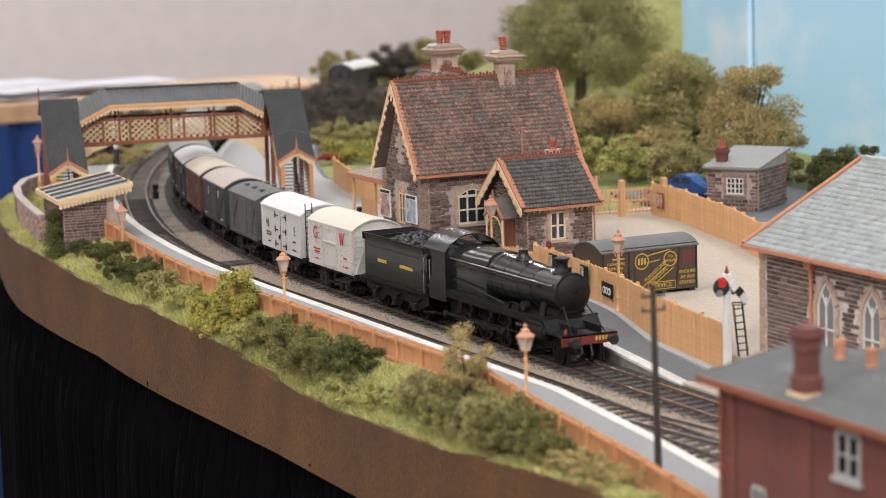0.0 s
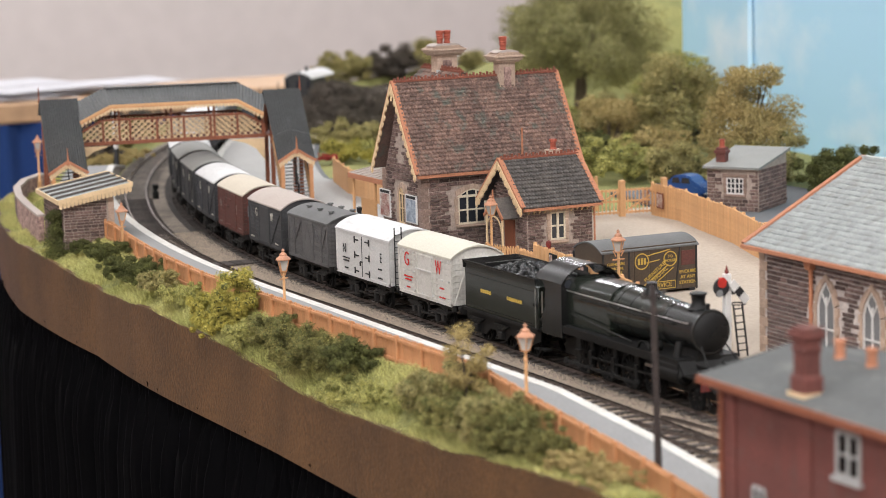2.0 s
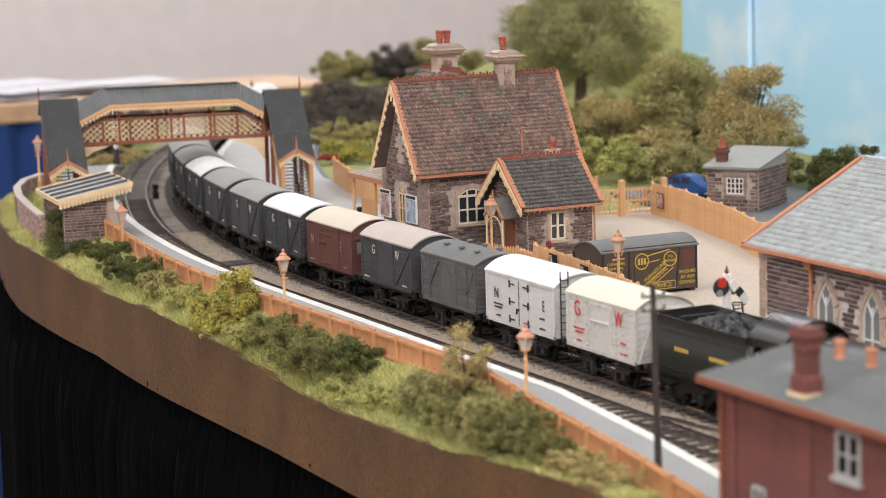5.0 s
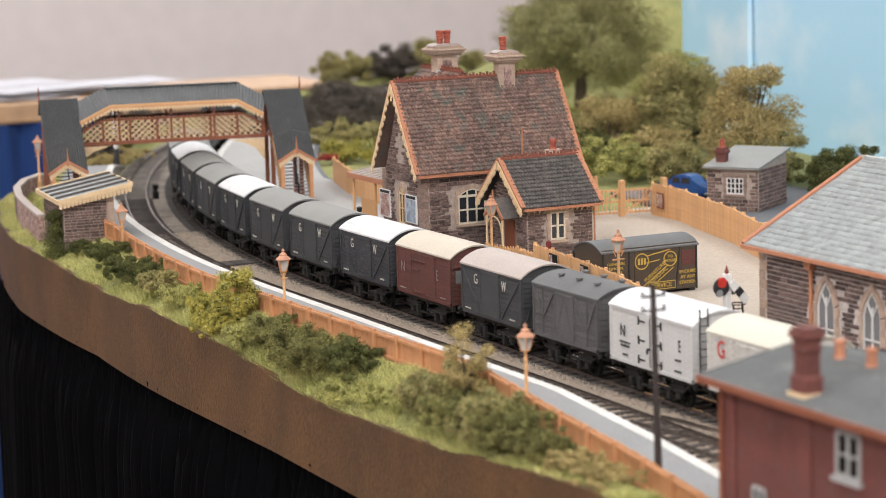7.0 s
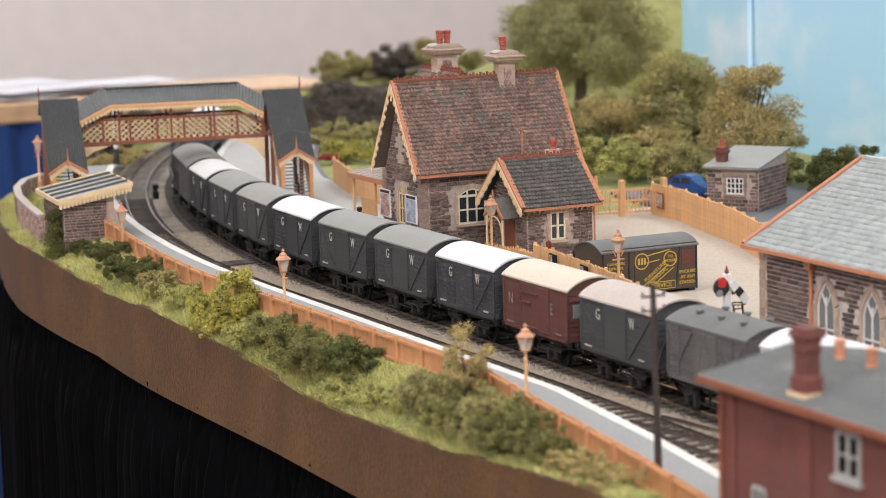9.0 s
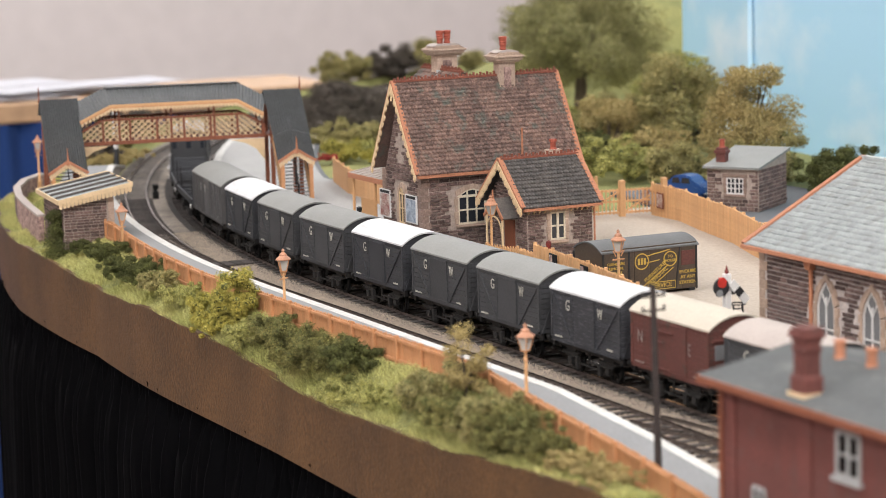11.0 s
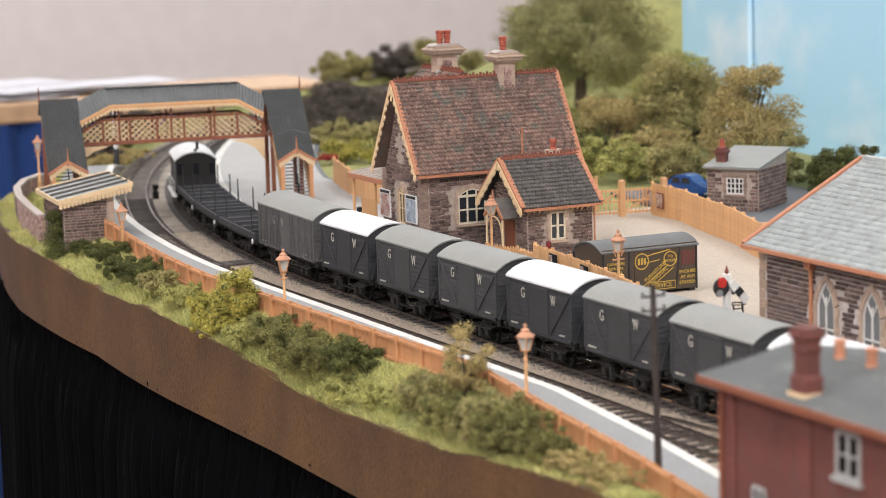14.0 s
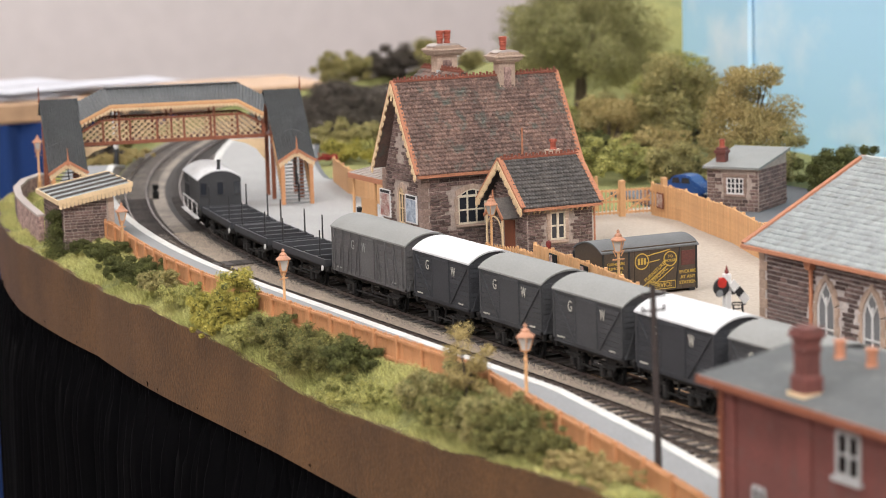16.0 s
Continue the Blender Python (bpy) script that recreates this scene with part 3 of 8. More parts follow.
def ballast():
    """Loose chippings between and beside the rails."""
    rng = np.random.default_rng(3)
    n = 190000
    s = rng.uniform(-46, 25, n)
    d = rng.uniform(-1.5, 4.9, n)
    gap = np.abs(np.abs(d) - 0.65) > 0.09
    near = np.interp(s, [a for a, b in NEAR_LINE], [b for a, b in NEAR_LINE])
    gap &= np.abs(np.abs(d - near) - 0.65) > 0.09
    beat = np.abs((70 - s + 0.36) % 0.72 - 0.36) < 0.15
    gap &= ~(beat & ((np.abs(d) < 1.22) | (np.abs(d - near) < 0.98)))
    s, d, near = s[gap], d[gap], near[gap]
    x = np.where(s >= X0, s, X0 - (RAD + d) * np.sin((X0 - s) / RAD))
    y = np.where(s >= X0, -d, RAD - (RAD + d) * np.cos((X0 - s) / RAD))
    h = rng.uniform(0.016, 0.034, len(s))
    z = np.full(len(s), RAIL - 0.19) + np.where((d > 1.15) & (d < near - 0.85), 0.055, 0.015)
    t = np.array([(1, 0, 0), (-0.5, 0.87, 0), (-0.5, -0.87, 0), (0.1, 0.1, 1.3)])
    a = rng.uniform(0, 6.28, len(s))
    ca, sa = np.cos(a), np.sin(a)
    v = np.stack([np.stack([x + h * (p[0] * ca - p[1] * sa), y + h * (p[0] * sa + p[1] * ca), z + h * p[2]], 1) for p in t], 1)
    # Stones under the train are darkened, for oil and for the vans' shade.
    oily_shaded = d < 1.25 + 0.2 * rng.normal(size=len(d))
    for name, mask, mt, lab in (("ballast", ~oily_shaded, "ballast_stone", "grey-brown stone chippings between the tracks"), ("oily_ballast", oily_shaded, "ballast_oily_shade", "dark oil-stained stone chippings under the train's line, shade put into their colour")):
        w = v[mask]
        k = np.arange(len(w))[:, None] * 4
        f = np.concatenate([k + [0, 1, 3], k + [1, 2, 3], k + [2, 0, 3]])
        tagged(new(name, soup(name, w.reshape(-1, 3), f, mt)), lab, "ballast", kind="stuff")


ballast()


# ---- the train ----
SPEED = 5.045


def wheelset(parent, x, r, half=0.72, spokes=8, disc=False, name="wheelset"):
    """Two wheels on an axle, turning about y; the origin is the axle."""
    bm = B()
    rod(bm, (0, -half - 0.1, 0), (0, half + 0.1, 0), 0.07)
    for sgn in (-1, 1):
        y = sgn * half
        m = pose(0, y, 0, 90 * 1)
        ring = [(r - 0.10, -0.065), (r, -0.065), (r, 0.05), (r + 0.04, 0.065), (r - 0.10, 0.065)]
        rings = []
        for q in range(25):
            a = 2 * math.pi * q / 24
            rings.append([bm.verts.new((c * math.cos(a), y + w * -sgn, c * math.sin(a))) for c, w in ring])
        for a, b in zip(rings, rings[1:]):
            for i in range(5):
                bm.faces.new((a[i], b[i], b[(i + 1) % 5], a[(i + 1) % 5]))
        rod(bm, (0, y - 0.09, 0), (0, y + 0.09, 0), r * 0.17)
        for q in range(spokes):
            a = 2 * math.pi * q / spokes
            beam(bm, (r * 0.12 * math.cos(a), y, r * 0.12 * math.sin(a)), ((r - 0.06) * math.cos(a), y, (r - 0.06) * math.sin(a)), 0.06, 0.08)
    return part(name, bm, "wheel", parent, m=P(x, 0, r))


SPIN = []      # (wheel, x, radius)
STOCK = []     # (thing, place at t = 0, half wheelbase)


def buffers(parent, x, sgn, y=0.86, z=1.05):
    for yy in (-y, y):
        bm = B()
        rod(bm, (x, yy, z), (x + sgn * 0.32, yy, z), 0.11, 0.09, 10)
        rod(bm, (x + sgn * 0.30, yy, z), (x + sgn * 0.40, yy, z), 0.05, 0.05, 8)
        rod(bm, (x + sgn * 0.39, yy, z), (x + sgn * 0.42, yy, z), 0.22, 0.20, 14)
        part("buffer", bm, "under", parent)


def underframe(v, L, wb, mat_name="under"):
    h = L / 2
    bm = B()
    for y in (-0.98, 0.98):
        box(bm, -h, h, y - 0.06, y + 0.06, 0.93, 1.2)
    for x in (-h + 0.07, h - 0.07):
        box(bm, x - 0.07, x + 0.07, -1.18, 1.18, 0.9, 1.2)
    for x in (-h * 0.4, 0, h * 0.4):
        box(bm, x - 0.06, x + 0.06, -0.9, 0.9, 0.95, 1.15)
    part("underframe", bm, mat_name, v)
    for x in (-wb / 2, wb / 2):
        for y in (-1.0, 1.0):
            bm = B()
            prism(bm, [(x - 0.36, 0.95), (x + 0.36, 0.95), (x + 0.13, 0.42), (x - 0.13, 0.42)], y - 0.03, y + 0.03, "y")
            box(bm, x - 0.13, x + 0.13, y - 0.14, y + 0.14, 0.36, 0.62, bev=0.02)
            for k in range(4):
                box(bm, x - 0.62 + k * 0.11, x + 0.62 - k * 0.11, y - 0.09, y + 0.09, 0.78 - k * 0.045, 0.82 - k * 0.045)
            part("axle_guard", bm, mat_name, v)
        SPIN.append((wheelset(v, x, 0.47), x, 0.47))
    for y in (-1.05, 1.05):
        bm = B()
        beam(bm, (-wb / 2 + 0.55, y, 0.45), (wb / 2 - 0.55, y, 0.45), 0.05, 0.07)
        beam(bm, (0, y, 0.45), (0.0, y, 0.95), 0.08, 0.05)
        beam(bm, (0.05, y * 1.06, 0.62), (wb / 2 + 0.5, y * 1.1, 0.68), 0.04, 0.06)
        for x in (-wb / 2 + 0.58, wb / 2 - 0.58):
            box(bm, x - 0.09, x + 0.09, y - 0.12, y + 0.06, 0.25, 0.72, bev=0.02)
        part("brake_gear", bm, mat_name, v)
    for s in (-1, 1):
        buffers(v, s * h, s)
    bm = B()
    for k in range(3):
        rod(bm, (h + 0.05 + k * 0.12, -0.02, 1.0 - k * 0.08), (h + 0.2 + k * 0.12, 0.02, 0.96 - k * 0.1), 0.035)
    part("coupling", bm, mat_name, v)


def arc_roof(w, z_eave, z_top, n=14, t=0.07, over=0.06):
    """Outline of an arched roof (y, z)."""
    h, rise = w / 2 + over, z_top - z_eave
    rad = (h * h + rise * rise) / (2 * rise)
    a = math.asin(h / rad)
    o = [(rad * math.sin(-a + 2 * a * i / n), z_top - rad + rad * math.cos(-a + 2 * a * i / n)) for i in range(n + 1)]
    return o + [(y, z - t) for y, z in reversed(o)]


def gable_end(w, z0, z_eave, z_top, n=12):
    h, rise = w / 2, z_top - z_eave
    rad = (h * h + rise * rise) / (2 * rise)
    a = math.asin(h / rad)
    return [(-h, z0)] + [(rad * math.sin(-a + 2 * a * i / n), z_top - rad + rad * math.cos(-a + 2 * a * i / n)) for i in range(n + 1)] + [(h, z0)]


SIDE = lambda x, z, y: P(x, y, z, 90)


def van(label, s0, body="van_grey", roof="roof_grey", letters=("G", "W", "pale_letter"), L=4.95, wb=2.9, style="x", zt=3.70, ze=3.22, group="goods vans"):
    v = thing("goods_van", P(0, 0, 0), label, "goods van", group)
    W, h, z0 = 2.42, L / 2, 1.16
    part("body", prism(B(), gable_end(W - 0.06, z0, ze, zt - 0.09), -h + 0.03, h - 0.03), body, v)
    bm = B()
    prism(bm, arc_roof(W, ze, zt), -h - 0.06, h + 0.06)
    part("roof", bm, roof, v, smooth=True)
    n = 10 if style != "flush" else 8
    ph = (ze - z0 - 0.03) / n
    cut = 0.0015 if style == "white" else 0.004 if style == "brown" else 0.007
    for y in (-W / 2 + 0.01, W / 2 - 0.01):
        me = mesh_of("plank", box(B(), -h, h, -0.025, 0.025, cut, ph - cut, bev=cut), body)
        for k in range(n):
            again("plank", me, v, P(0, y, z0 + k * ph))
    for x in (-h + 0.01, h - 0.01):
        me = mesh_of("end_plank", box(B(), -0.025, 0.025, -W / 2 + 0.02, W / 2 - 0.02, 0.009, ph - 0.009, bev=0.009), body)
        for k in range(n):
            again("end_plank", me, v, P(x, 0, z0 + k * ph))
    # door: right of the first strap, left of the second
    d0, d1 = {"x": (-0.92, 0.78), "brown": (-1.15, 1.2)}.get(style, (-0.76, 0.76))
    for y in (-W / 2 - 0.02, W / 2 + 0.02):
        f = y / abs(y)
        for x in (-h + 0.06, h - 0.06):
            part("corner_post", box(B(), x - 0.06, x + 0.06, y - 0.03, y + 0.03, z0, ze - 0.02), body, v)
        part("sole_strip", box(B(), -h, h, y - 0.03, y + 0.03, z0 - 0.03, z0 + 0.10), body, v)
        part("eaves_strip", box(B(), -h, h, y - 0.02, y + 0.02, ze - 0.15, ze - 0.05), body, v)
        if style == "x":
            for sx, foot in ((-1, d0 - 0.02), (1, d1 + 0.02)):
                part("diagonal_strap", beam(B(), (sx * (h - 0.08), y + f * 0.012, ze - 0.12), (foot, y + f * 0.012, z0 + 0.04), 0.055, 0.085), body, v)
        if style == "vent":
            for sx in (-1, 1):
                for xa, za, xb, zb in ((h - 0.1, ze - 0.15, 1.75, z0 + 0.75), (1.75, z0 + 0.1, 1.75, ze - 0.15), (1.72, z0 + 0.75, 0.82, ze - 0.2), (0.7, z0 + 0.15, 0.02, ze - 0.25)):
                    part("side_framing", beam(B(), (sx * xa, y + f * 0.02, za), (sx * xb, y + f * 0.02, zb), 0.05, 0.09), body, v)
        door = B()
        box(door, d0, d1, y - 0.03, y + 0.03, z0 + 0.08, ze - 0.14, bev=0.015)
        d = part("door", door, body, v)
        bm = B()
        if style != "white":
            for x in (d0 + 0.04, d1 - 0.04):
                box(bm, x - 0.035, x + 0.035, y + f * 0.028, y + f * 0.055, z0 + 0.08, ze - 0.14)
            for z in (z0 + 0.12, ze - 0.22):
                box(bm, d0, d1, y + f * 0.028, y + f * 0.05, z - 0.03, z + 0.03)
        if style == "brown":
            for z, xa, xb in ((ze - 0.5, -1.05, 0.3), (z0 + 1.15, -1.1, -0.3), (z0 + 0.2, -0.8, 0.2)):
                box(bm, xa, xb, y + f * 0.03, y + f * 0.09, z - 0.025, z + 0.025)
        if style == "white":
            box(bm, -0.02, 0.02, y + f * 0.028, y + f * 0.045, z0 + 0.08, ze - 0.14)
            for z in (z0 + 0.28, z0 + 1.0, z0 + 1.72):
                for sx in (-1, 1):
                    xa, xb = sorted((sx * 0.78, sx * 0.36))
                    box(bm, xa, xb, y + f * 0.028, y + f * 0.06, z - 0.028, z + 0.028)
                    box(bm, sx * 0.78 - 0.035, sx * 0.78 + 0.035, y + f * 0.028, y + f * 0.065, z - 0.15, z + 0.15)
            box(bm, -0.16, 0.04, y + f * 0.03, y + f * 0.08, z0 + 0.72, z0 + 0.78)
            box(bm, -0.2, -0.13, y + f * 0.03, y + f * 0.08, z0 + 0.55, z0 + 0.75)
        part("door_ironwork", bm, "black" if style == "white" else body, d)
        if style == "flush" and letters and letters[2] == "red_letter":
            part("door_bar", beam(B(), (-0.85, y + f * 0.05, z0 + 1.22), (0.75, y + f * 0.05, z0 + 1.22), 0.06, 0.06), "van_white", v)
            for x in (-2.0, -1.1, -0.2, 0.8, 1.7, 2.3):
                for z in (0.2, 1.0, 1.85):
                    part("side_bolt", box(B(), x - 0.05, x + 0.05, y - 0.045, y + 0.045, z0 + z - 0.05, z0 + z + 0.05, bev=0.015), "van_white", v)
    # end posts, ventilators and the inside arch of the end
    for x, sgn in ((-h, -1), (h, 1)):
        bm = B()
        for y in (-0.45, 0.45):
            box(bm, x - 0.05 if sgn < 0 else x, x if sgn < 0 else x + 0.05, y - 0.05, y + 0.05, z0 - 0.05, ze + 0.08)
        part("end_posts", bm, body, v)
        if style in ("x", "flush"):
            for yy in (-1, 1):
                part("end_strap", beam(B(), (x + sgn * 0.03, yy * 1.12, z0 + 0.02), (x + sgn * 0.03, yy * 0.48, ze - 0.4), 0.06, 0.08), body, v)
            bm = B()
            prism(bm, [(x, ze + 0.02), (x + sgn * 0.06, ze + 0.02), (x + sgn * 0.22, ze - 0.34), (x, ze - 0.34)], -0.62, 0.62, "y")
            part("end_ventilator", bm, body, v)
        if style == "brown" and sgn > 0:
            part("end_hatch", box(B(), x, x + 0.05, -1.0, -0.55, z0 + 0.95, z0 + 1.5, bev=0.01), "glass_grey", v, "small glazed end hatch")
            part("end_step", box(B(), x, x + 0.1, -1.15, -0.4, ze - 0.45, ze - 0.38), body, v)
    if style == "vent":
        for x in (-1.4, 0.0, 1.4):
            for y in (-0.55, 0.55):
                part("roof_vent", lathe(B(), [(0.10, 0), (0.10, 0.10), (0.16, 0.12), (0.14, 0.18)], 10, P(0, 0, 0)), roof, v, m=P(x, y, zt - 0.12))
    if style == "white":
        bm = B()
        for yy in (-1.02, -0.68):
            beam(bm, (h + 0.12, yy, 1.1), (h + 0.12, yy, zt + 0.12), 0.04, 0.04)
        for k in range(9):
            beam(bm, (h + 0.12, -1.02, 1.25 + k * 0.28), (h + 0.12, -0.68, 1.25 + k * 0.28), 0.03, 0.03)
        part("ladder", bm, "black", v)
    if letters:
        y = -W / 2 - 0.055
        a, b, m = letters
        big = {"pale_letter": 0.42, "roof_grey": 0.44, "black_letter": 0.44, "dull_letter": 0.46}.get(m, 0.62)
        xa, xb, zc = {"x": (-1.25, 1.22, z0 + 1.50), "brown": (-1.94, 1.43, z0 + 1.14), "white": (-1.92, 2.05, z0 + 1.17)}.get(style, (-1.68, 1.42, z0 + 1.50) if L < 7 else (-1.55, -0.35, z0 + 1.42))
        for ch, x in ((a, xa), (b, xb)):
            thin = 0.62 if ch in "WE" else 0.8
            lettering(ch, big, m, v, SIDE(x, zc, y - 0.012) @ Matrix.Diagonal((thin, 1, 1, 1)), name="letter", depth=0.008)
        bars = B()
        for x, z, w in ((-h * 0.62, z0 + 0.72, 0.75), (-h * 0.62, z0 + 0.58, 0.62), (-h * 0.62, z0 + 0.25, 0.34), (h * 0.66, z0 + 0.62, 0.42), (h * 0.66, z0 + 0.22, 0.5)) if m not in ("pale_letter", "roof_grey", "dull_letter") else ((-h * 0.78, z0 + 0.16, 0.55), (h * 0.70, z0 + 0.2, 0.4)):
            k = 0.0
            while k < w:
                q = random.uniform(0.05, 0.11)
                box(bars, x - w / 2 + k, x - w / 2 + k + q * 0.55, y - 0.004, y + 0.03, z, z + random.uniform(0.05, 0.075))
                k += q
        part("small_marking", bars, m, v, kind="stuff")
    underframe(v, L, wb)
    STOCK.append((v, s0, wb / 2))
    return v


def long_van(label, s0):
    v = van(label, s0, "van_pale", "roof_grey", ("G", "W", "roof_grey"), L=8.0, wb=5.0, style="flush", zt=3.72, ze=3.22)
    y = -1.26
    for k in range(7):
        for sx in (-1, 1):
            x = sx * (0.95 + k * 0.45)
            if k % 2:
                part("side_stanchion", beam(B(), (x, y, 1.2), (x - sx * 0.4, y, 3.1), 0.05, 0.08), "van_pale", v)
            else:
                part("side_stanchion", beam(B(), (x, y, 1.2), (x, y, 3.15), 0.05, 0.08), "van_pale", v)
    return v


def bolster_wagon(label, s0, L):
    v = thing("bolster_wagon", P(0, 0, 0), label, "bolster wagon", "bolster wagons")
    h = L / 2
    part("deck", box(B(), -h, h, -1.2, 1.2, 1.12, 1.24), "van_grey", v)
    me = mesh_of("floor_plank", box(B(), -0.13, 0.13, -1.14, 1.14, 0, 0.05, bev=0.01), "deck_wood")
    for k in range(int((L - 0.3) / 0.289)):
        again("floor_plank", me, v, P(-h + 0.2 + k * 0.289, 0, 1.235))
    for y in (-1.2, 1.2):
        part("side_rave", box(B(), -h, h, y - 0.05, y + 0.05, 1.15, 1.48, bev=0.01), "van_dark", v)
    for x in (-h, h):
        part("end_rave", box(B(), x - 0.05, x + 0.05, -1.2, 1.2, 1.15, 1.48, bev=0.01), "van_dark", v)
    for x in (-h * 0.7, -h * 0.23, h * 0.23, h * 0.7):
        part("bolster", box(B(), x - 0.11, x + 0.11, -1.15, 1.15, 1.28, 1.55, bev=0.02), "van_dark", v)
    for x in (-h * 0.7, h * 0.7):
        for y in (-1.05, 1.05):
            part("stanchion", rod(B(), (x, y, 1.5), (x, y, 2.75), 0.045, 0.035), "black", v)
    part("axlebox_plate", rod(B(), (h - 0.25, -1.26, 1.05), (h - 0.25, -1.31, 1.05), 0.13, 0.13, 12), "white", v)
    underframe(v, L, L * 0.57)
    STOCK.append((v, s0, L * 0.285))


def brake_van(label, s0):
    v = thing("brake_van", P(0, 0, 0), label, "brake van")
    h, z0, ze, zt = 2.85, 1.2, 2.86, 3.36
    part("roof", prism(B(), arc_roof(2.44, ze, zt), -h - 0.1, h * 0.98), "roof_white", v, smooth=True)
    part("cabin", prism(B(), gable_end(2.36, z0, ze, zt - 0.08), -0.9, h - 0.1), "van_grey", v)
    part("floor_deck", box(B(), -h, h, -1.2, 1.2, 1.1, 1.24), "van_grey", v)
    for y in (-1.0, 0.0, 1.0):
        w = part("window", box(B(), h - 0.12, h - 0.075, y * 0.95 - 0.16, y * 0.95 + 0.16, 1.98, 2.66, bev=0.01), "glass_dark", v)
        bm = B()
        for a, b, c, d in ((-0.21, 0.21, 2.66, 2.72), (-0.21, 0.21, 1.92, 1.98), (-0.21, -0.16, 1.98, 2.66), (0.16, 0.21, 1.98, 2.66)):
            box(bm, h - 0.11, h - 0.055, y * 0.95 + a, y * 0.95 + b, c, d)
        part("window_frame", bm, "van_grey", w)
    me = mesh_of("plank", box(B(), -0.9, h - 0.1, -0.02, 0.02, 0.010, 0.18, bev=0.01), "van_grey")
    for k in range(9):
        again("plank", me, v, P(0, -1.19, z0 + k * 0.182))
    for x in (-h, -2.1, -0.9):
        for y in (-1.15, 1.15):
            part("veranda_post", beam(B(), (x + 0.06, y, z0), (x + 0.06, y, ze), 0.08, 0.08), "van_grey", v)
    for y in (-1.15, 1.15):
        part("veranda_rail", beam(B(), (-h, y, 2.15), (-0.9, y, 2.15), 0.06, 0.06), "van_grey", v)
    part("veranda_sheet", box(B(), -h, -h + 0.06, -1.15, 1.15, z0, 2.15), "van_grey", v)
    bm = B()
    beam(bm, (-h + 0.2, -1.32, 1.5), (h - 0.2, -1.32, 1.5), 0.04, 0.05)
    for x in (-2.6, -1, 0.6, 2.4):
        beam(bm, (x, -1.32, 0.7), (x, -1.32, 1.5), 0.04, 0.04)
    beam(bm, (-h + 0.2, -1.34, 0.68), (h - 0.2, -1.34, 0.68), 0.25, 0.05)
    part("footboard", bm, "white", v, "white handrails and footboard")
    part("chimney", lathe(B(), [(0.09, 0), (0.09, 0.4), (0.13, 0.42), (0.10, 0.5)], 10), "black", v, m=P(1.2, 0.2, zt - 0.08))
    part("roof_lamp", lathe(B(), [(0.1, 0), (0.1, 0.16), (0.05, 0.22)], 10), "black", v, m=P(h - 0.5, 0, zt - 0.08))
    underframe(v, 5.7, 3.4)
    STOCK.append((v, s0, 1.7))


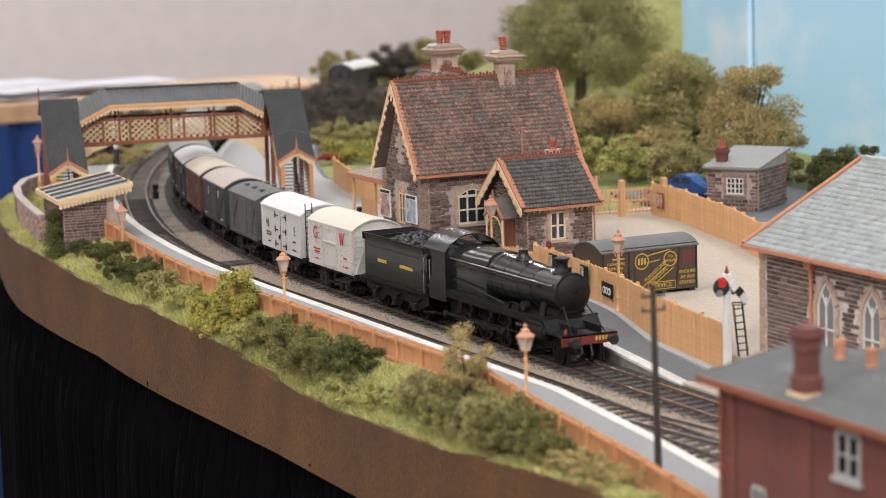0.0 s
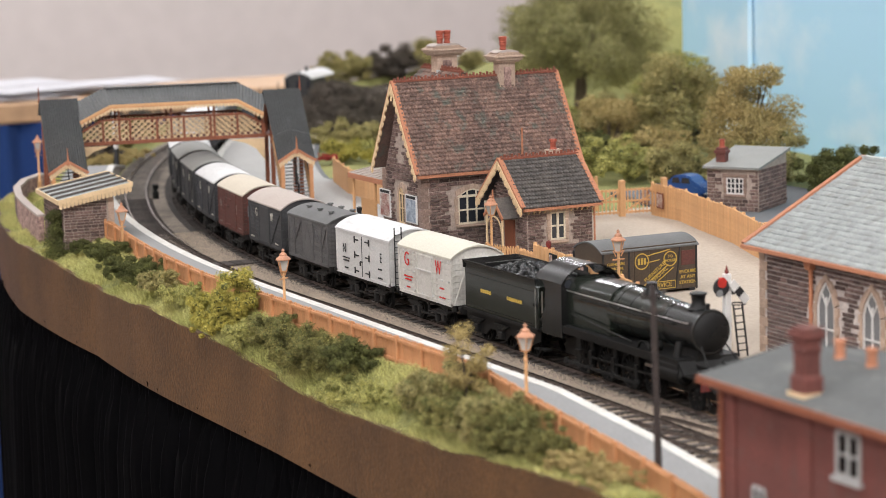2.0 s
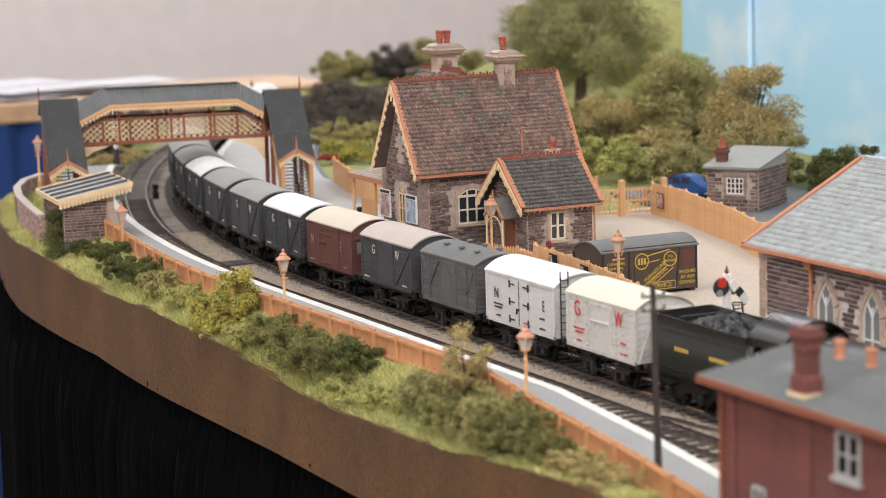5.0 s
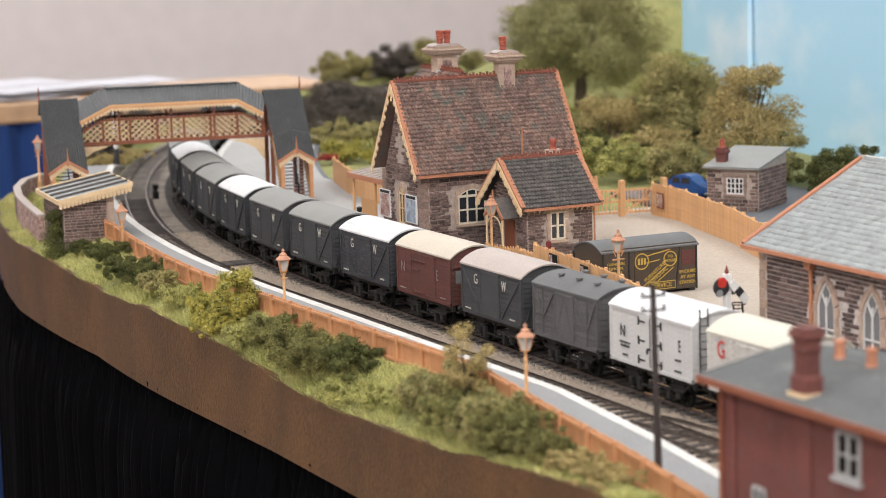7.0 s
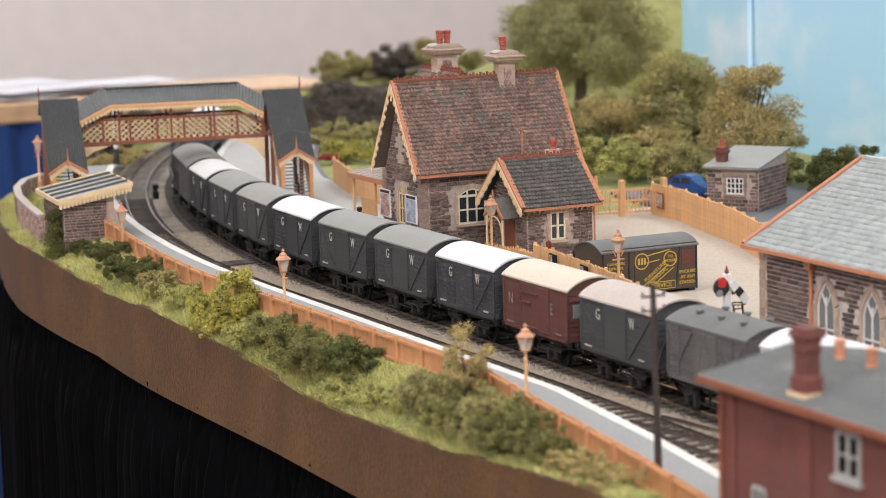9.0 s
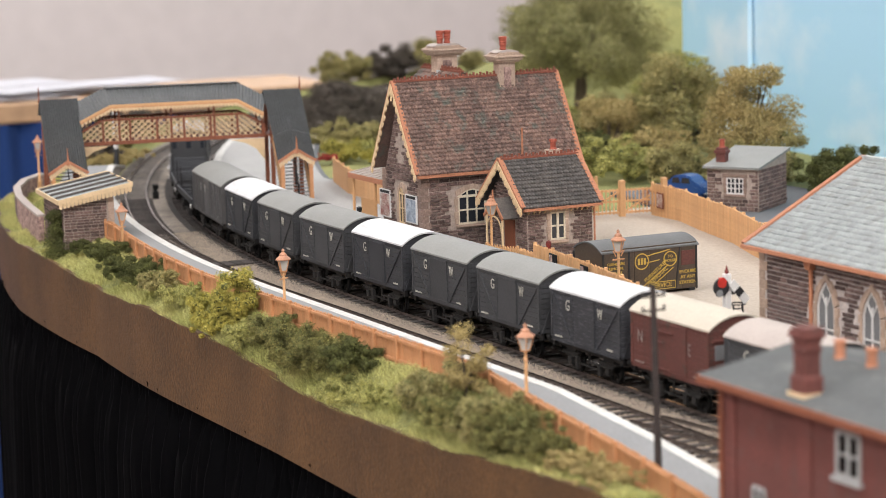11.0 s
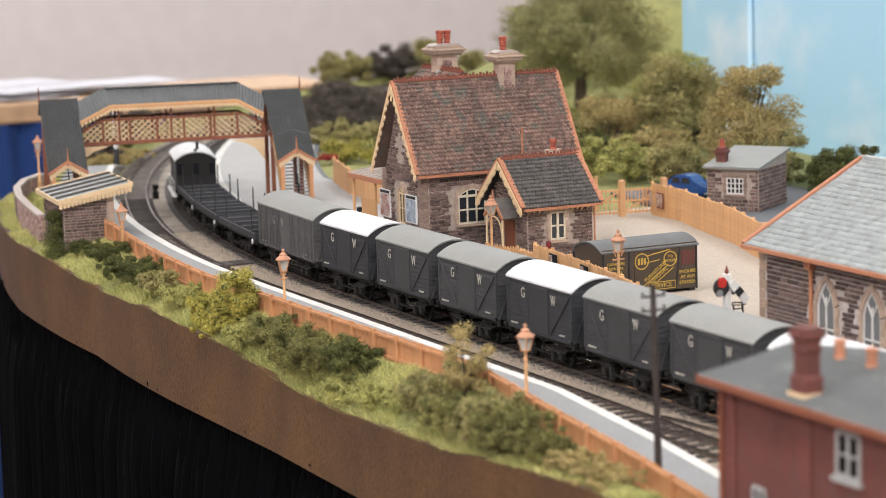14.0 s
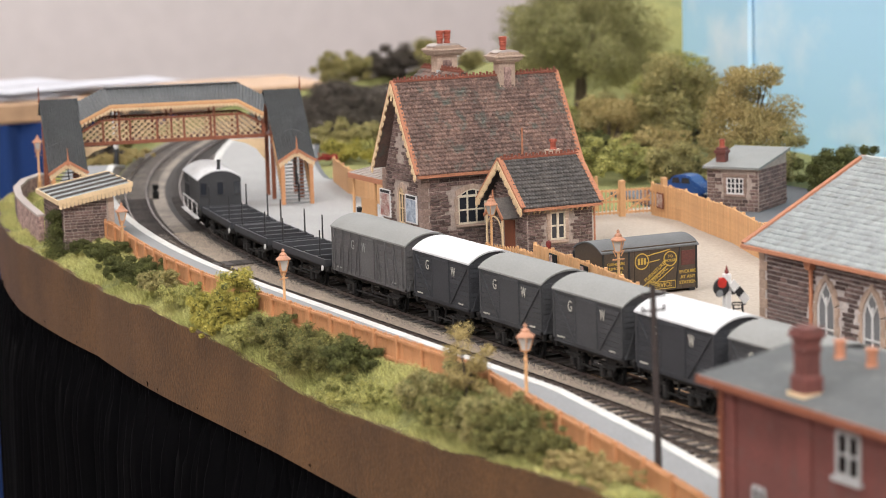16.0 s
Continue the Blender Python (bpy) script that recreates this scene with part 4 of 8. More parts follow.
def tender(s0):
    v = thing("tender", P(0, 0, 0), "black six-wheeled tender with gold lettering, filled with coal", "tender")
    h = 3.2
    bm = B()
    box(bm, -h, h - 0.02, -1.22, 1.22, 1.36, 3.05, bev=0.03)
    part("tank", bm, "loco_green", v, smooth=True)
    bm = B()   # flared coping that carries the coal
    for y in (-1, 1):
        prism(bm, [(y * 1.225, 3.03), (y * 1.24, 3.2), (y * 1.30, 3.36), (y * 1.27, 3.37), (y * 1.20, 3.2), (y * 1.17, 3.03)], -h, h - 0.25)
    prism(bm, [(-h - 0.01, 3.03), (-h - 0.06, 3.36), (-h - 0.02, 3.36), (-h + 0.04, 3.03)], -1.3, 1.3, "y")
    part("coping", bm, "loco", v, smooth=True)
    part("footplate", box(B(), -h - 0.1, h, -1.30, 1.30, 1.24, 1.36), "loco_matt", v)
    bm = B()
    for y in (-1.12, 1.12):
        bm = B()
        prism(bm, [(-h, 1.24), (h, 1.24), (h, 0.85), (2.5, 0.6), (2.1, 0.42), (1.5, 0.42), (1.1, 0.72), (0.65, 0.72), (0.3, 0.42), (-0.3, 0.42), (-0.7, 0.72), (-1.1, 0.72), (-1.5, 0.42), (-2.2, 0.42), (-2.6, 0.75), (-h, 0.85)], y - 0.03, y + 0.03, "y")
        part("frame_plate", bm, "loco_matt", v)
    for x in (-2.15, 0.0, 2.0):
        SPIN.append((wheelset(v, x, 0.62, spokes=10), x, 0.62))
        for y in (-1.2, 1.2):
            bm = B()
            box(bm, x - 0.15, x + 0.15, y - 0.12, y + 0.12, 0.45, 0.78, bev=0.03)
            for k in range(4):
                box(bm, x - 0.6 + k * 0.12, x + 0.6 - k * 0.12, y - 0.08, y + 0.08, 1.0 - k * 0.05, 1.04 - k * 0.05)
            part("axlebox", bm, "loco_matt", v)
    bm = B()
    beam(bm, (-h + 0.1, -1.225, 1.50), (h - 0.45, -1.225, 1.50), 0.012, 0.02)
    beam(bm, (-h + 0.1, -1.225, 2.82), (h - 0.45, -1.225, 2.82), 0.012, 0.02)
    part("beading", bm, "loco_matt", v)
    for x0 in (-1.75, 0.55):     # company title, as bars
        for k in range(5 if x0 < 0 else 7):
            part("title_bar", box(B(), x0 + k * 0.19, x0 + k * 0.19 + 0.12, -1.245, -1.21, 2.16, 2.30), "gold", v, "gold bar of the title on the tender side")
    rng = random.Random(4)
    bm = B()
    for k in range(420):
        x, y = rng.uniform(-1.4, h - 0.7), rng.uniform(-1.05, 1.05)
        z = 3.12 + 0.42 * max(0, 1 - (y / 1.15) ** 2) * min(1, (x + 1.7) / 1.2) * rng.uniform(0.7, 1.0)
        r = rng.uniform(0.05, 0.12)
        bmesh.ops.create_icosphere(bm, subdivisions=1, radius=r, matrix=Matrix.Translation((x, y, z)) @ Euler((k, k * 2, k * 3)).to_matrix().to_4x4() @ Matrix.Diagonal((1.2, 0.9, 0.7, 1)))
    bm2 = B()
    for y in (-1.28, 1.28):
        rod(bm2, (h - 0.15, y, 1.4), (h - 0.15, y, 2.95), 0.025, 0.025, 6)
    part("hand_pillar", bm2, "steel", v)
    part("coal", bm, "coal", v, "black lump coal", kind="stuff")
    part("coal_plate", box(B(), -1.6, -1.5, -1.1, 1.1, 2.95, 3.4), "loco_matt", v)
    part("filler", lathe(B(), [(0.28, 0), (0.28, 0.2), (0.2, 0.24)], 14), "loco_matt", v, m=P(-2.4, 0, 2.95))
    bm = B()
    for y in (-1.2, 1.2):
        rod(bm, (h - 0.1, y, 1.36), (h - 0.1, y, 2.9), 0.03)
        rod(bm, (h - 0.35, y, 2.3), (h - 0.05, y, 2.3), 0.10)
    part("handrails", bm, "loco_matt", v)
    for y in (-1.1, 1.1):
        part("step", box(B(), h - 0.35, h, y - 0.15, y + 0.15, 0.5, 0.56), "loco_matt", v)
    buffers(v, -h - 0.1, -1)
    STOCK.append((v, s0, 2.0))


RODS = []


def locomotive(s0):
    """2-8-0 goods engine; local x = 0 lies at mid length, the front beam at +H."""
    v = thing("steam_locomotive", P(0, 0, 0), "black and dark green eight-coupled steam goods locomotive, gently weathered", "locomotive")
    F = 5.6
    bm = B()
    part("running_plate", box(bm, -F - 0.6, F - 1.55, -1.29, 1.29, 1.74, 1.82), "loco_matt", v)
    bm = B()
    prism(bm, [(F - 1.6, 1.82), (F - 1.6, 1.74), (F - 1.25, 1.28), (F, 1.26), (F, 1.33), (F - 1.2, 1.35)], -1.25, 1.25, "y")
    part("front_plate", bm, "loco_matt", v)
    part("valance", box(B(), -F + 0.1, F - 1.55, -1.28, -1.22, 1.52, 1.75), "loco_matt", v)
    bm = B()
    for y in (-0.55, 0.55):
        box(bm, -F + 0.2, F - 0.1, y - 0.04, y + 0.04, 0.5, 1.62)
    part("main_frames", bm, "loco_matt", v)
    # boiler
    X = Matrix.Rotation(radians(90), 4, "Y")
    zc = 2.76
    bm = lathe(B(), [(0.80, F - 3.35), (0.80, F - 1.42), (0.83, F - 1.42), (0.83, F - 1.36), (0.80, F - 1.33)], 32, Matrix.Translation((0, 0, zc)) @ X)
    part("smokebox", bm, "loco", v, smooth=True)
    bm = lathe(B(), [(0.72, F - 1.34), (0.72, F - 1.30), (0.60, F - 1.22), (0.30, F - 1.15), (0.08, F - 1.13)], 28, Matrix.Translation((0, 0, zc)) @ X)
    d = part("smokebox_door", bm, "loco_matt", v, smooth=True)
    bm = B()
    rod(bm, (F - 1.14, -0.03, zc), (F - 1.05, -0.03, zc), 0.05)
    beam(bm, (F - 1.07, 0, zc), (F - 1.07, -0.22, zc - 0.12), 0.03, 0.03)
    beam(bm, (F - 1.09, 0, zc), (F - 1.09, 0.12, zc + 0.22), 0.03, 0.03)
    beam(bm, (F - 1.2, 0.1, zc + 0.22), (F - 1.2, 0.62, zc + 0.22), 0.03, 0.05)
    beam(bm, (F - 1.2, 0.1, zc - 0.22), (F - 1.2, 0.62, zc - 0.22), 0.03, 0.05)
    part("door_dart", bm, "loco", d)
    bm = lathe(B(), [(0.98, F - 7.1), (0.96, F - 6.6), (0.93, F - 5.8), (0.84, F - 4.2), (0.80, F - 3.33)], 32, Matrix.Translation((0, 0, zc)) @ X)
    part("boiler", bm, "loco_green", v, smooth=True)
    bm = B()
    for x, r in ((F - 3.36, 0.815), (F - 4.4, 0.862), (F - 5.6, 0.93), (F - 6.5, 0.968)):
        lathe(bm, [(r, x - 0.03), (r, x + 0.03)], 32, Matrix.Translation((0, 0, zc)) @ X)
    part("boiler_band", bm, "loco", v, smooth=True)
    prof = [(-1.0, 1.8), (-1.02, 2.5)]
    for k in range(19):
        a = math.pi * (1 - k / 18)
        prof.append((math.copysign(abs(math.cos(a)) ** 0.72, math.cos(a)) * 1.03, 2.85 + 0.90 * math.sin(a) ** 0.8 if 0 < k < 18 else 2.85))
    prof += [(1.02, 2.5), (1.0, 1.8)]
    bm = B()
    A = [bm.verts.new((F - 6.9, y * 0.93, z - 0.01)) for y, z in prof]
    C = [bm.verts.new((F - 10.1, y, z - 0.05)) for y, z in prof]
    for i in range(len(prof) - 1):
        bm.faces.new((A[i], A[i + 1], C[i + 1], C[i]))
    bm.faces.new(A), bm.faces.new(C[::-1])
    part("firebox", bm, "loco_green", v, smooth=True)
    # fittings
    bm = lathe(B(), [(0.42, 0), (0.33, 0.06), (0.27, 0.16), (0.24, 0.30), (0.27, 0.48), (0.30, 0.52), (0.33, 0.53), (0.33, 0.58), (0.26, 0.60)], 24)
    part("chimney", bm, "loco_matt", v, m=P(F - 2.15, 0, zc + 0.74), smooth=True)
    bm = lathe(B(), [(0.36, 0), (0.33, 0.06), (0.22, 0.18), (0.20, 0.34), (0.22, 0.40), (0.16, 0.45)], 20)
    part("safety_valve", bm, "loco", v, m=P(F - 5.35, 0, zc + 0.86), smooth=True)
    for x, y in ((F - 5.2, -0.5),):
        part("top_feed", rod(B(), (x, -0.3, zc + 0.82), (x, -0.88, zc + 0.1), 0.05), "loco", v)
    bm = B()
    rod(bm, (F - 1.5, -0.86, zc + 0.36), (F - 10.0, -1.04, zc + 0.42), 0.025, 0.025, 6)
    for k in range(6):
        x = F - 1.7 - k * 1.45
        rod(bm, (x, -0.72, zc + 0.34), (x, -0.9, zc + 0.37), 0.03, 0.03, 6)
    part("handrail", bm, "steel", v)
    part("ejector_pipe", rod(B(), (F - 2.6, -0.83, zc + 0.20), (F - 9.3, -1.03, zc + 0.2), 0.045, 0.045, 8), "loco", v)
    for y in (-0.9,):
        part("lubricator", lathe(B(), [(0.20, -0.15), (0.20, 0.15)], 16, Matrix.Rotation(radians(90), 4, "X")), "loco", v, m=P(F - 3.4, y - 0.1, 2.05))
    part("smokebox_saddle", prism(B(), [(-0.55, 1.2), (-0.55, 1.7), (-0.4, 2.1), (0.4, 2.1), (0.55, 1.7), (0.55, 1.2)], F - 3.0, F - 1.5), "loco_matt", v)
    for y in (-0.78, 0.78):
        part("steam_pipe", rod(B(), (F - 2.2, y, 2.35), (F - 2.2, y * 1.22, 1.6), 0.14, 0.14, 12), "loco_matt", v)
    bm = B()
    for k in range(9):
        a, b = radians(20 * k), radians(20 * (k + 1))
        beam(bm, (F - 4.05 - 0.42 * math.cos(a), -1.16, 1.8 + 0.34 * math.sin(a)), (F - 4.05 - 0.42 * math.cos(b), -1.16, 1.8 + 0.34 * math.sin(b)), 0.12, 0.03)
    part("splasher", bm, "loco", v)
    bm = B()
    for x in (F - 7.6, F - 6.9, F - 6.2):
        box(bm, x - 0.07, x + 0.07, -1.0, -0.86, 2.95, 3.05, bev=0.02)
    part("washout_plugs", bm, "loco_matt", v)
    part("lamp_irons", box(B(), F - 1.55, F - 1.45, -0.05, 0.05, zc + 0.8, zc + 1.02), "loco_matt", v)
    K = F + 0.75
    # cab
    for y in (-1, 1):
        bm = B()
        o = [(-K + 0.35, 1.30), (-K + 0.35, 2.05), (-K + 0.62, 2.35), (-K + 0.66, 3.1), (-K + 0.45, 3.42), (-K + 0.45, 3.50), (-K + 1.95, 3.50), (-K + 1.95, 1.30)]
        prism(bm, o, y * 1.27 - 0.03, y * 1.27 + 0.03, "y")
        part("cab_side", bm, "loco", v)
    part("cab_front", box(B(), -K + 1.88, -K + 1.95, -1.25, 1.25, 1.7, 3.6), "loco", v)
    for y in (-0.85, 0.85):
        part("cab_window", rod(B(), (-K + 1.94, y * 1.15, 3.42), (-K + 1.97, y * 1.15, 3.42), 0.12, 0.17, 16), "glass_dark", v)
    bm = prism(B(), arc_roof(2.58, 3.46, 4.16, t=0.05, over=0.05), -K - 0.05, -K + 2.05)
    part("cab_roof", bm, "loco", v, smooth=True)
    part("cab_floor", box(B(), -K, -K + 1.95, -1.2, 1.2, 1.3, 1.42), "loco_matt", v)
    for y in (-1.2, 1.2):
        part("cab_handrail", rod(B(), (-K + 0.22, y, 1.4), (-K + 0.22, y, 2.9), 0.03), "steel", v)
    for x in (F - 3.3, F - 8.9):
        bm = B()
        for y in (-1.22,):
            box(bm, x - 0.2, x + 0.2, y - 0.06, y + 0.06, 0.55, 0.6), box(bm, x - 0.2, x + 0.2, y - 0.06, y + 0.06, 1.0, 1.05)
            box(bm, x - 0.16, x + 0.16, y + 0.04, y + 0.07, 0.55, 1.6)
        part("footstep", bm, "loco_matt", v)
    for x in (F - 3.4, F - 4.85, F - 6.5, F - 8.25):
        part("spring_hanger", box(B(), x - 0.13, x + 0.13, -1.0, -0.9, 0.35, 1.5, bev=0.02), "loco_matt", v)
    part("reversing_rod", rod(B(), (F - 9.6, -1.12, 2.35), (F - 5.0, -1.12, 1.95), 0.035, 0.035, 6), "loco", v)
    part("cab_step", box(B(), -K + 0.1, -K + 0.55, -1.25, -0.95, 0.55, 0.62), "loco_matt", v)
    # front end
    beam_ = part("buffer_beam", box(B(), F - 0.06, F, -1.27, 1.27, 0.92, 1.33, bev=0.01), "buffer_red", v, "dull weathered red buffer beam")
    bm = B()
    for k in range(4):
        box(bm, F + 0.001, F + 0.012, 0.25 + k * 0.15, 0.35 + k * 0.15, 1.05, 1.22)
    part("number_bars", bm, "gold", beam_, "gold number shown as bars")
    buffers(v, F, 1, 0.87, 1.08)
    bm = B()
    for k in range(4):
        rod(bm, (F + 0.05 + 0.03 * k, 0.02, 1.05 - k * 0.14), (F + 0.08 + 0.03 * k, -0.02, 0.93 - k * 0.14), 0.045)
    rod(bm, (F + 0.02, -0.45, 1.25), (F + 0.12, -0.45, 0.6), 0.05)
    part("screw_coupling", bm, "black", v)
    for y in (-1.02,):
        bm = lathe(B(), [(0.07, 0), (0.08, 0.05), (0.075, 0.17), (0.04, 0.24)], 12)
        part("head_lamp", bm, "buffer_red", v, "small red lamp", m=P(F - 0.12, y, 1.36))
    for y in (-1.0, 1.0):
        bm = rod(B(), (F - 2.9, y, 1.25), (F - 1.5, y, 1.25), 0.36, 0.36, 20)
        rod(bm, (F - 1.5, y, 1.25), (F - 1.38, y, 1.25), 0.30, 0.22, 16)
        box(bm, F - 2.85, F - 1.55, y - 0.3, y + 0.3, 1.35, 1.64, bev=0.03)
        part("cylinder", bm, "loco_matt", v, smooth=True)
        part("slide_bars", box(B(), F - 4.2, F - 2.9, y - 0.05, y + 0.05, 1.18, 1.30), "steel", v)
    for y in (-0.75, 0.75):
        part("frame_stay", rod(B(), (F - 1.15, y * 0.7, 2.3), (F - 0.12, y, 1.36), 0.03), "loco_matt", v)
        part("guard_iron", beam(B(), (F - 0.4, y, 1.0), (F - 0.25, y, 0.18), 0.05, 0.12), "loco_matt", v)
    SPIN.append((wheelset(v, F - 1.15, 0.48, spokes=10), F - 1.15, 0.48))
    for x in (F - 4.0, F - 5.65, F - 7.38, F - 9.15):
        SPIN.append((wheelset(v, x, 0.71, spokes=14, name="driving_wheelset"), x, 0.71))
    for y in (-0.88, 0.88):
        bm = B()
        beam(bm, (F - 9.15 + 6.575 - F, y, 0), (F - 4.0 + 6.575 - F, y, 0), 0.05, 0.11)
        for x in (F - 4.0, F - 5.65, F - 7.38, F - 9.15):
            rod(bm, (x + 6.575 - F, y - 0.05, 0), (x + 6.575 - F, y + 0.05, 0), 0.13, 0.13, 12)
        RODS.append((part("coupling_rod", bm, "wheel", v), F - 6.575, y, 0.71))
    bm = B()
    for y in (-1.05, 1.05):
        beam(bm, (F - 8.4, y, 0.85), (F - 3.2, y, 0.9), 0.05, 0.08)
    part("brake_rigging", bm, "loco_matt", v)
    for x in (F - 4.8, F - 6.5, F - 8.2):
        part("sandbox", box(B(), x - 0.1, x + 0.1, -1.1, -0.98, 0.55, 1.1, bev=0.02), "loco_matt", v)
    STOCK.append((v, s0, 2.6))


locomotive(-5.45)
tender(-15.05)
van("white refrigerator van with red lettering and cream roof", -22.1, "van_cream", "roof_cream", ("G", "W", "red_letter"), L=5.2, style="flush")
van("white refrigerator van with black ironwork and letters", -28.55, "van_white", "roof_white", ("N", "E", "black_letter"), L=5.8, wb=3.3, style="white")
van("weathered grey van with framed sides, roof ventilators and no lettering", -34.95, "van_pale", "roof_dark", None, L=5.1, style="vent", zt=3.6)
van("dark grey van with dusty pinkish roof", -41.13, "van_grey", "roof_pink", L=5.3)
van("red-brown fish van with pale cream roof", -47.45, "van_brown", "roof_fawn", ("N", "E", "dull_letter"), L=5.3, style="brown")
WHITE, GREY = ("dark grey planked van with clean white roof", "van_dark", "roof_white"), ("dark grey planked van with dull grey roof", "van_grey", "roof_grey")
WORN = ("black planked van with chalky worn edges and white roof", "van_worn", "roof_white")
for k, (lab, bd, rf) in enumerate((WORN, GREY, GREY, WHITE, GREY, GREY, WHITE)):
    van(lab, -53.55 - 6.26 * k, bd, rf, L=5.3)
long_van("long pale grey van with diagonal side framing", -98.6)
bolster_wagon("empty black bolster wagon with steel stanchions", -107.0, 7.2)
bolster_wagon("empty black bolster wagon with steel stanchions", -114.35, 5.9)
bolster_wagon("empty black bolster wagon with steel stanchions", -121.6, 7.2)
brake_van("grey goods brake van with white roof and handrails", -128.95)


def at(s, half):
    """Pose of a vehicle whose axles ride on the line."""
    a, b = on_line(s + half, 0, RAIL), on_line(s - half, 0, RAIL)
    c = (a + b) / 2
    return P(c.x, c.y, c.z, 0, 0, math.degrees(math.atan2(a.y - b.y, a.x - b.x)))


def motions():
    times = [round(i * 0.1, 1) for i in range(161)]
    for v, s0, half in STOCK:
        walk(v, [(t, at(s0 + SPEED * t, half)) for t in times[::2]])
    for w, x, r in SPIN:
        walk(w, [(t, P(x, 0, r, 0, math.degrees(SPEED * t / r))) for t in times])
    for o, x, y, r in RODS:
        walk(o, [(t, P(x + 0.3 * math.sin(SPEED * t / r), y, r + 0.3 * math.cos(SPEED * t / r))) for t in times])


# ---- walls, roofs and windows ----


def stone_meshes(material, n=4):
    rng = random.Random(7)
    out = []
    for k in range(n):
        bm = B()
        vs = [(-0.5, -0.5, 0), (0.5, -0.5, 0), (0.5, 0.5, 0), (-0.5, 0.5, 0)]
        a = [bm.verts.new(p) for p in vs]
        b = [bm.verts.new((x * rng.uniform(0.93, 0.98), y * rng.uniform(0.8, 0.94), 0.62 + rng.uniform(-0.1, 0.1))) for x, y, z in vs]
        c = [bm.verts.new((x * rng.uniform(0.55, 0.85) + rng.uniform(-0.08, 0.08), y * rng.uniform(0.45, 0.7), 1 + rng.uniform(-0.12, 0.15))) for x, y, z in vs]
        for r, t in ((a, b), (b, c)):
            for i in range(4):
                bm.faces.new((r[i], r[(i + 1) % 4], t[(i + 1) % 4], t[i]))
        bm.faces.new(c)
        out.append(mesh_of("stone", bm, material))
    return out


def stone_face(parent, m, w, outline, holes, course=0.23, lengths=(0.35, 0.75), depth=0.1, seed=1, name="stone", meshes=None, limit=300):
    """Courses of rough stones on a face: u runs 0..w, v upward, outward along the third axis of m. outline(v) gives the span in u."""
    rng = random.Random(seed)
    v, count = 0.0, 0
    rest = []
    while True:
        h = course * rng.uniform(0.75, 1.25)
        lo, hi = outline(v + h / 2)
        if hi - lo < 0.2:
            break
        u = lo
        while u < hi - 0.05:
            l = min(rng.uniform(*lengths), hi - u)
            if hi - u - l < 0.15:
                l = hi - u
            cu, cv = u + l / 2, v + h / 2
            if not any(a - l / 2 + 0.03 < cu < b + l / 2 - 0.03 and c - h / 2 + 0.02 < cv < d + h / 2 - 0.02 for a, b, c, d in holes):
                mm = m @ Matrix.Translation((cu * S, cv * S, 0)) @ Matrix.Diagonal((l - 0.035, h - 0.038, depth * rng.uniform(0.7, 1.4), 1))
                me = rng.choice(meshes)
                if count < limit:
                    again(name, me, parent, mm)
                else:
                    rest.append((mm, me))
                count += 1
            u += l
        v += h
    if rest:
        vs, fs = [], []
        for mm, me in rest:
            k = len(vs)
            vs += [tuple((mm @ q.co) / S) for q in me.vertices]
            fs += [tuple(k + i for i in pl.vertices) for pl in me.polygons]
        o = new("stone_facing", soup("stone_facing", vs, fs, "stone"))
        o.parent = parent
        tagged(o, kind="stuff")


def tile_roof(parent, e0, e1, r0, rows, cols, material, scallop=0.4, lift=0.115, name="roof_tiles", label="", seed=1, r1=None, trap=0.0, singles=0):
    """Tiles from the eave e0-e1 up to the ridge r0: each one lapped over the next below."""
    e0, e1, r0 = (np.array(p, float) for p in (e0, e1, r0))
    U, V = e1 - e0, r0 - e0
    V = V - U * (V @ U) / (U @ U)
    N = np.cross(U, V)
    N /= np.linalg.norm(N)
    if N[2] < 0:
        N = -N
    rng = np.random.default_rng(seed)
    verts, faces = [], []
    w, h = 1 / cols, 1 / rows
    shape = [(0, 1.5), (1, 1.5), (1, scallop), (0.72, 0), (0.28, 0), (0, scallop)]
    for i in range(rows):
        for j in range(cols + 1):
            ou = (j - 0.5 * (i % 2)) * w
            jit = rng.uniform(-0.03, 0.03, 3)
            k = len(verts)
            lo, hi = 0.0, 1.0
            ring = []
            for (a, b) in shape:
                u = min(hi, max(lo, ou + w * (0.03 + 0.94 * a + jit[0] * 0.5)))
                vv = (i + b + jit[1] * 0.5) * h
                ring.append(e0 + U * u + V * min(vv, 1.0) + N * (lift * (1.15 - 0.62 * b + jit[2] * 2)))
            low = [p - N * lift * 0.9 for p in ring[2:]]
            if np.linalg.norm(ring[0] - ring[1]) < 0.02:
                continue
            verts += ring + low
            faces += [(k, k + 5, k + 2, k + 1), (k + 5, k + 4, k + 3, k + 2), (k + 2, k + 3, k + 7, k + 6), (k + 3, k + 4, k + 8, k + 7), (k + 4, k + 5, k + 9, k + 8)]
    o = new(name, soup(name, verts, faces, material))
    o.parent = parent
    tagged(o, label, kind="stuff")
    # the boarding below the tiles
    bm = B()
    a = [bm.verts.new(p) for p in (e0, e1, e1 + V, e0 + V)]
    b = [bm.verts.new(p - N * 0.08) for p in (e0, e1, e1 + V, e0 + V)]
    bm.faces.new(a), bm.faces.new(b[::-1])
    for i in range(4):
        bm.faces.new((a[i], a[(i + 1) % 4], b[(i + 1) % 4], b[i]))
    part("roof_boarding", bm, material, parent)


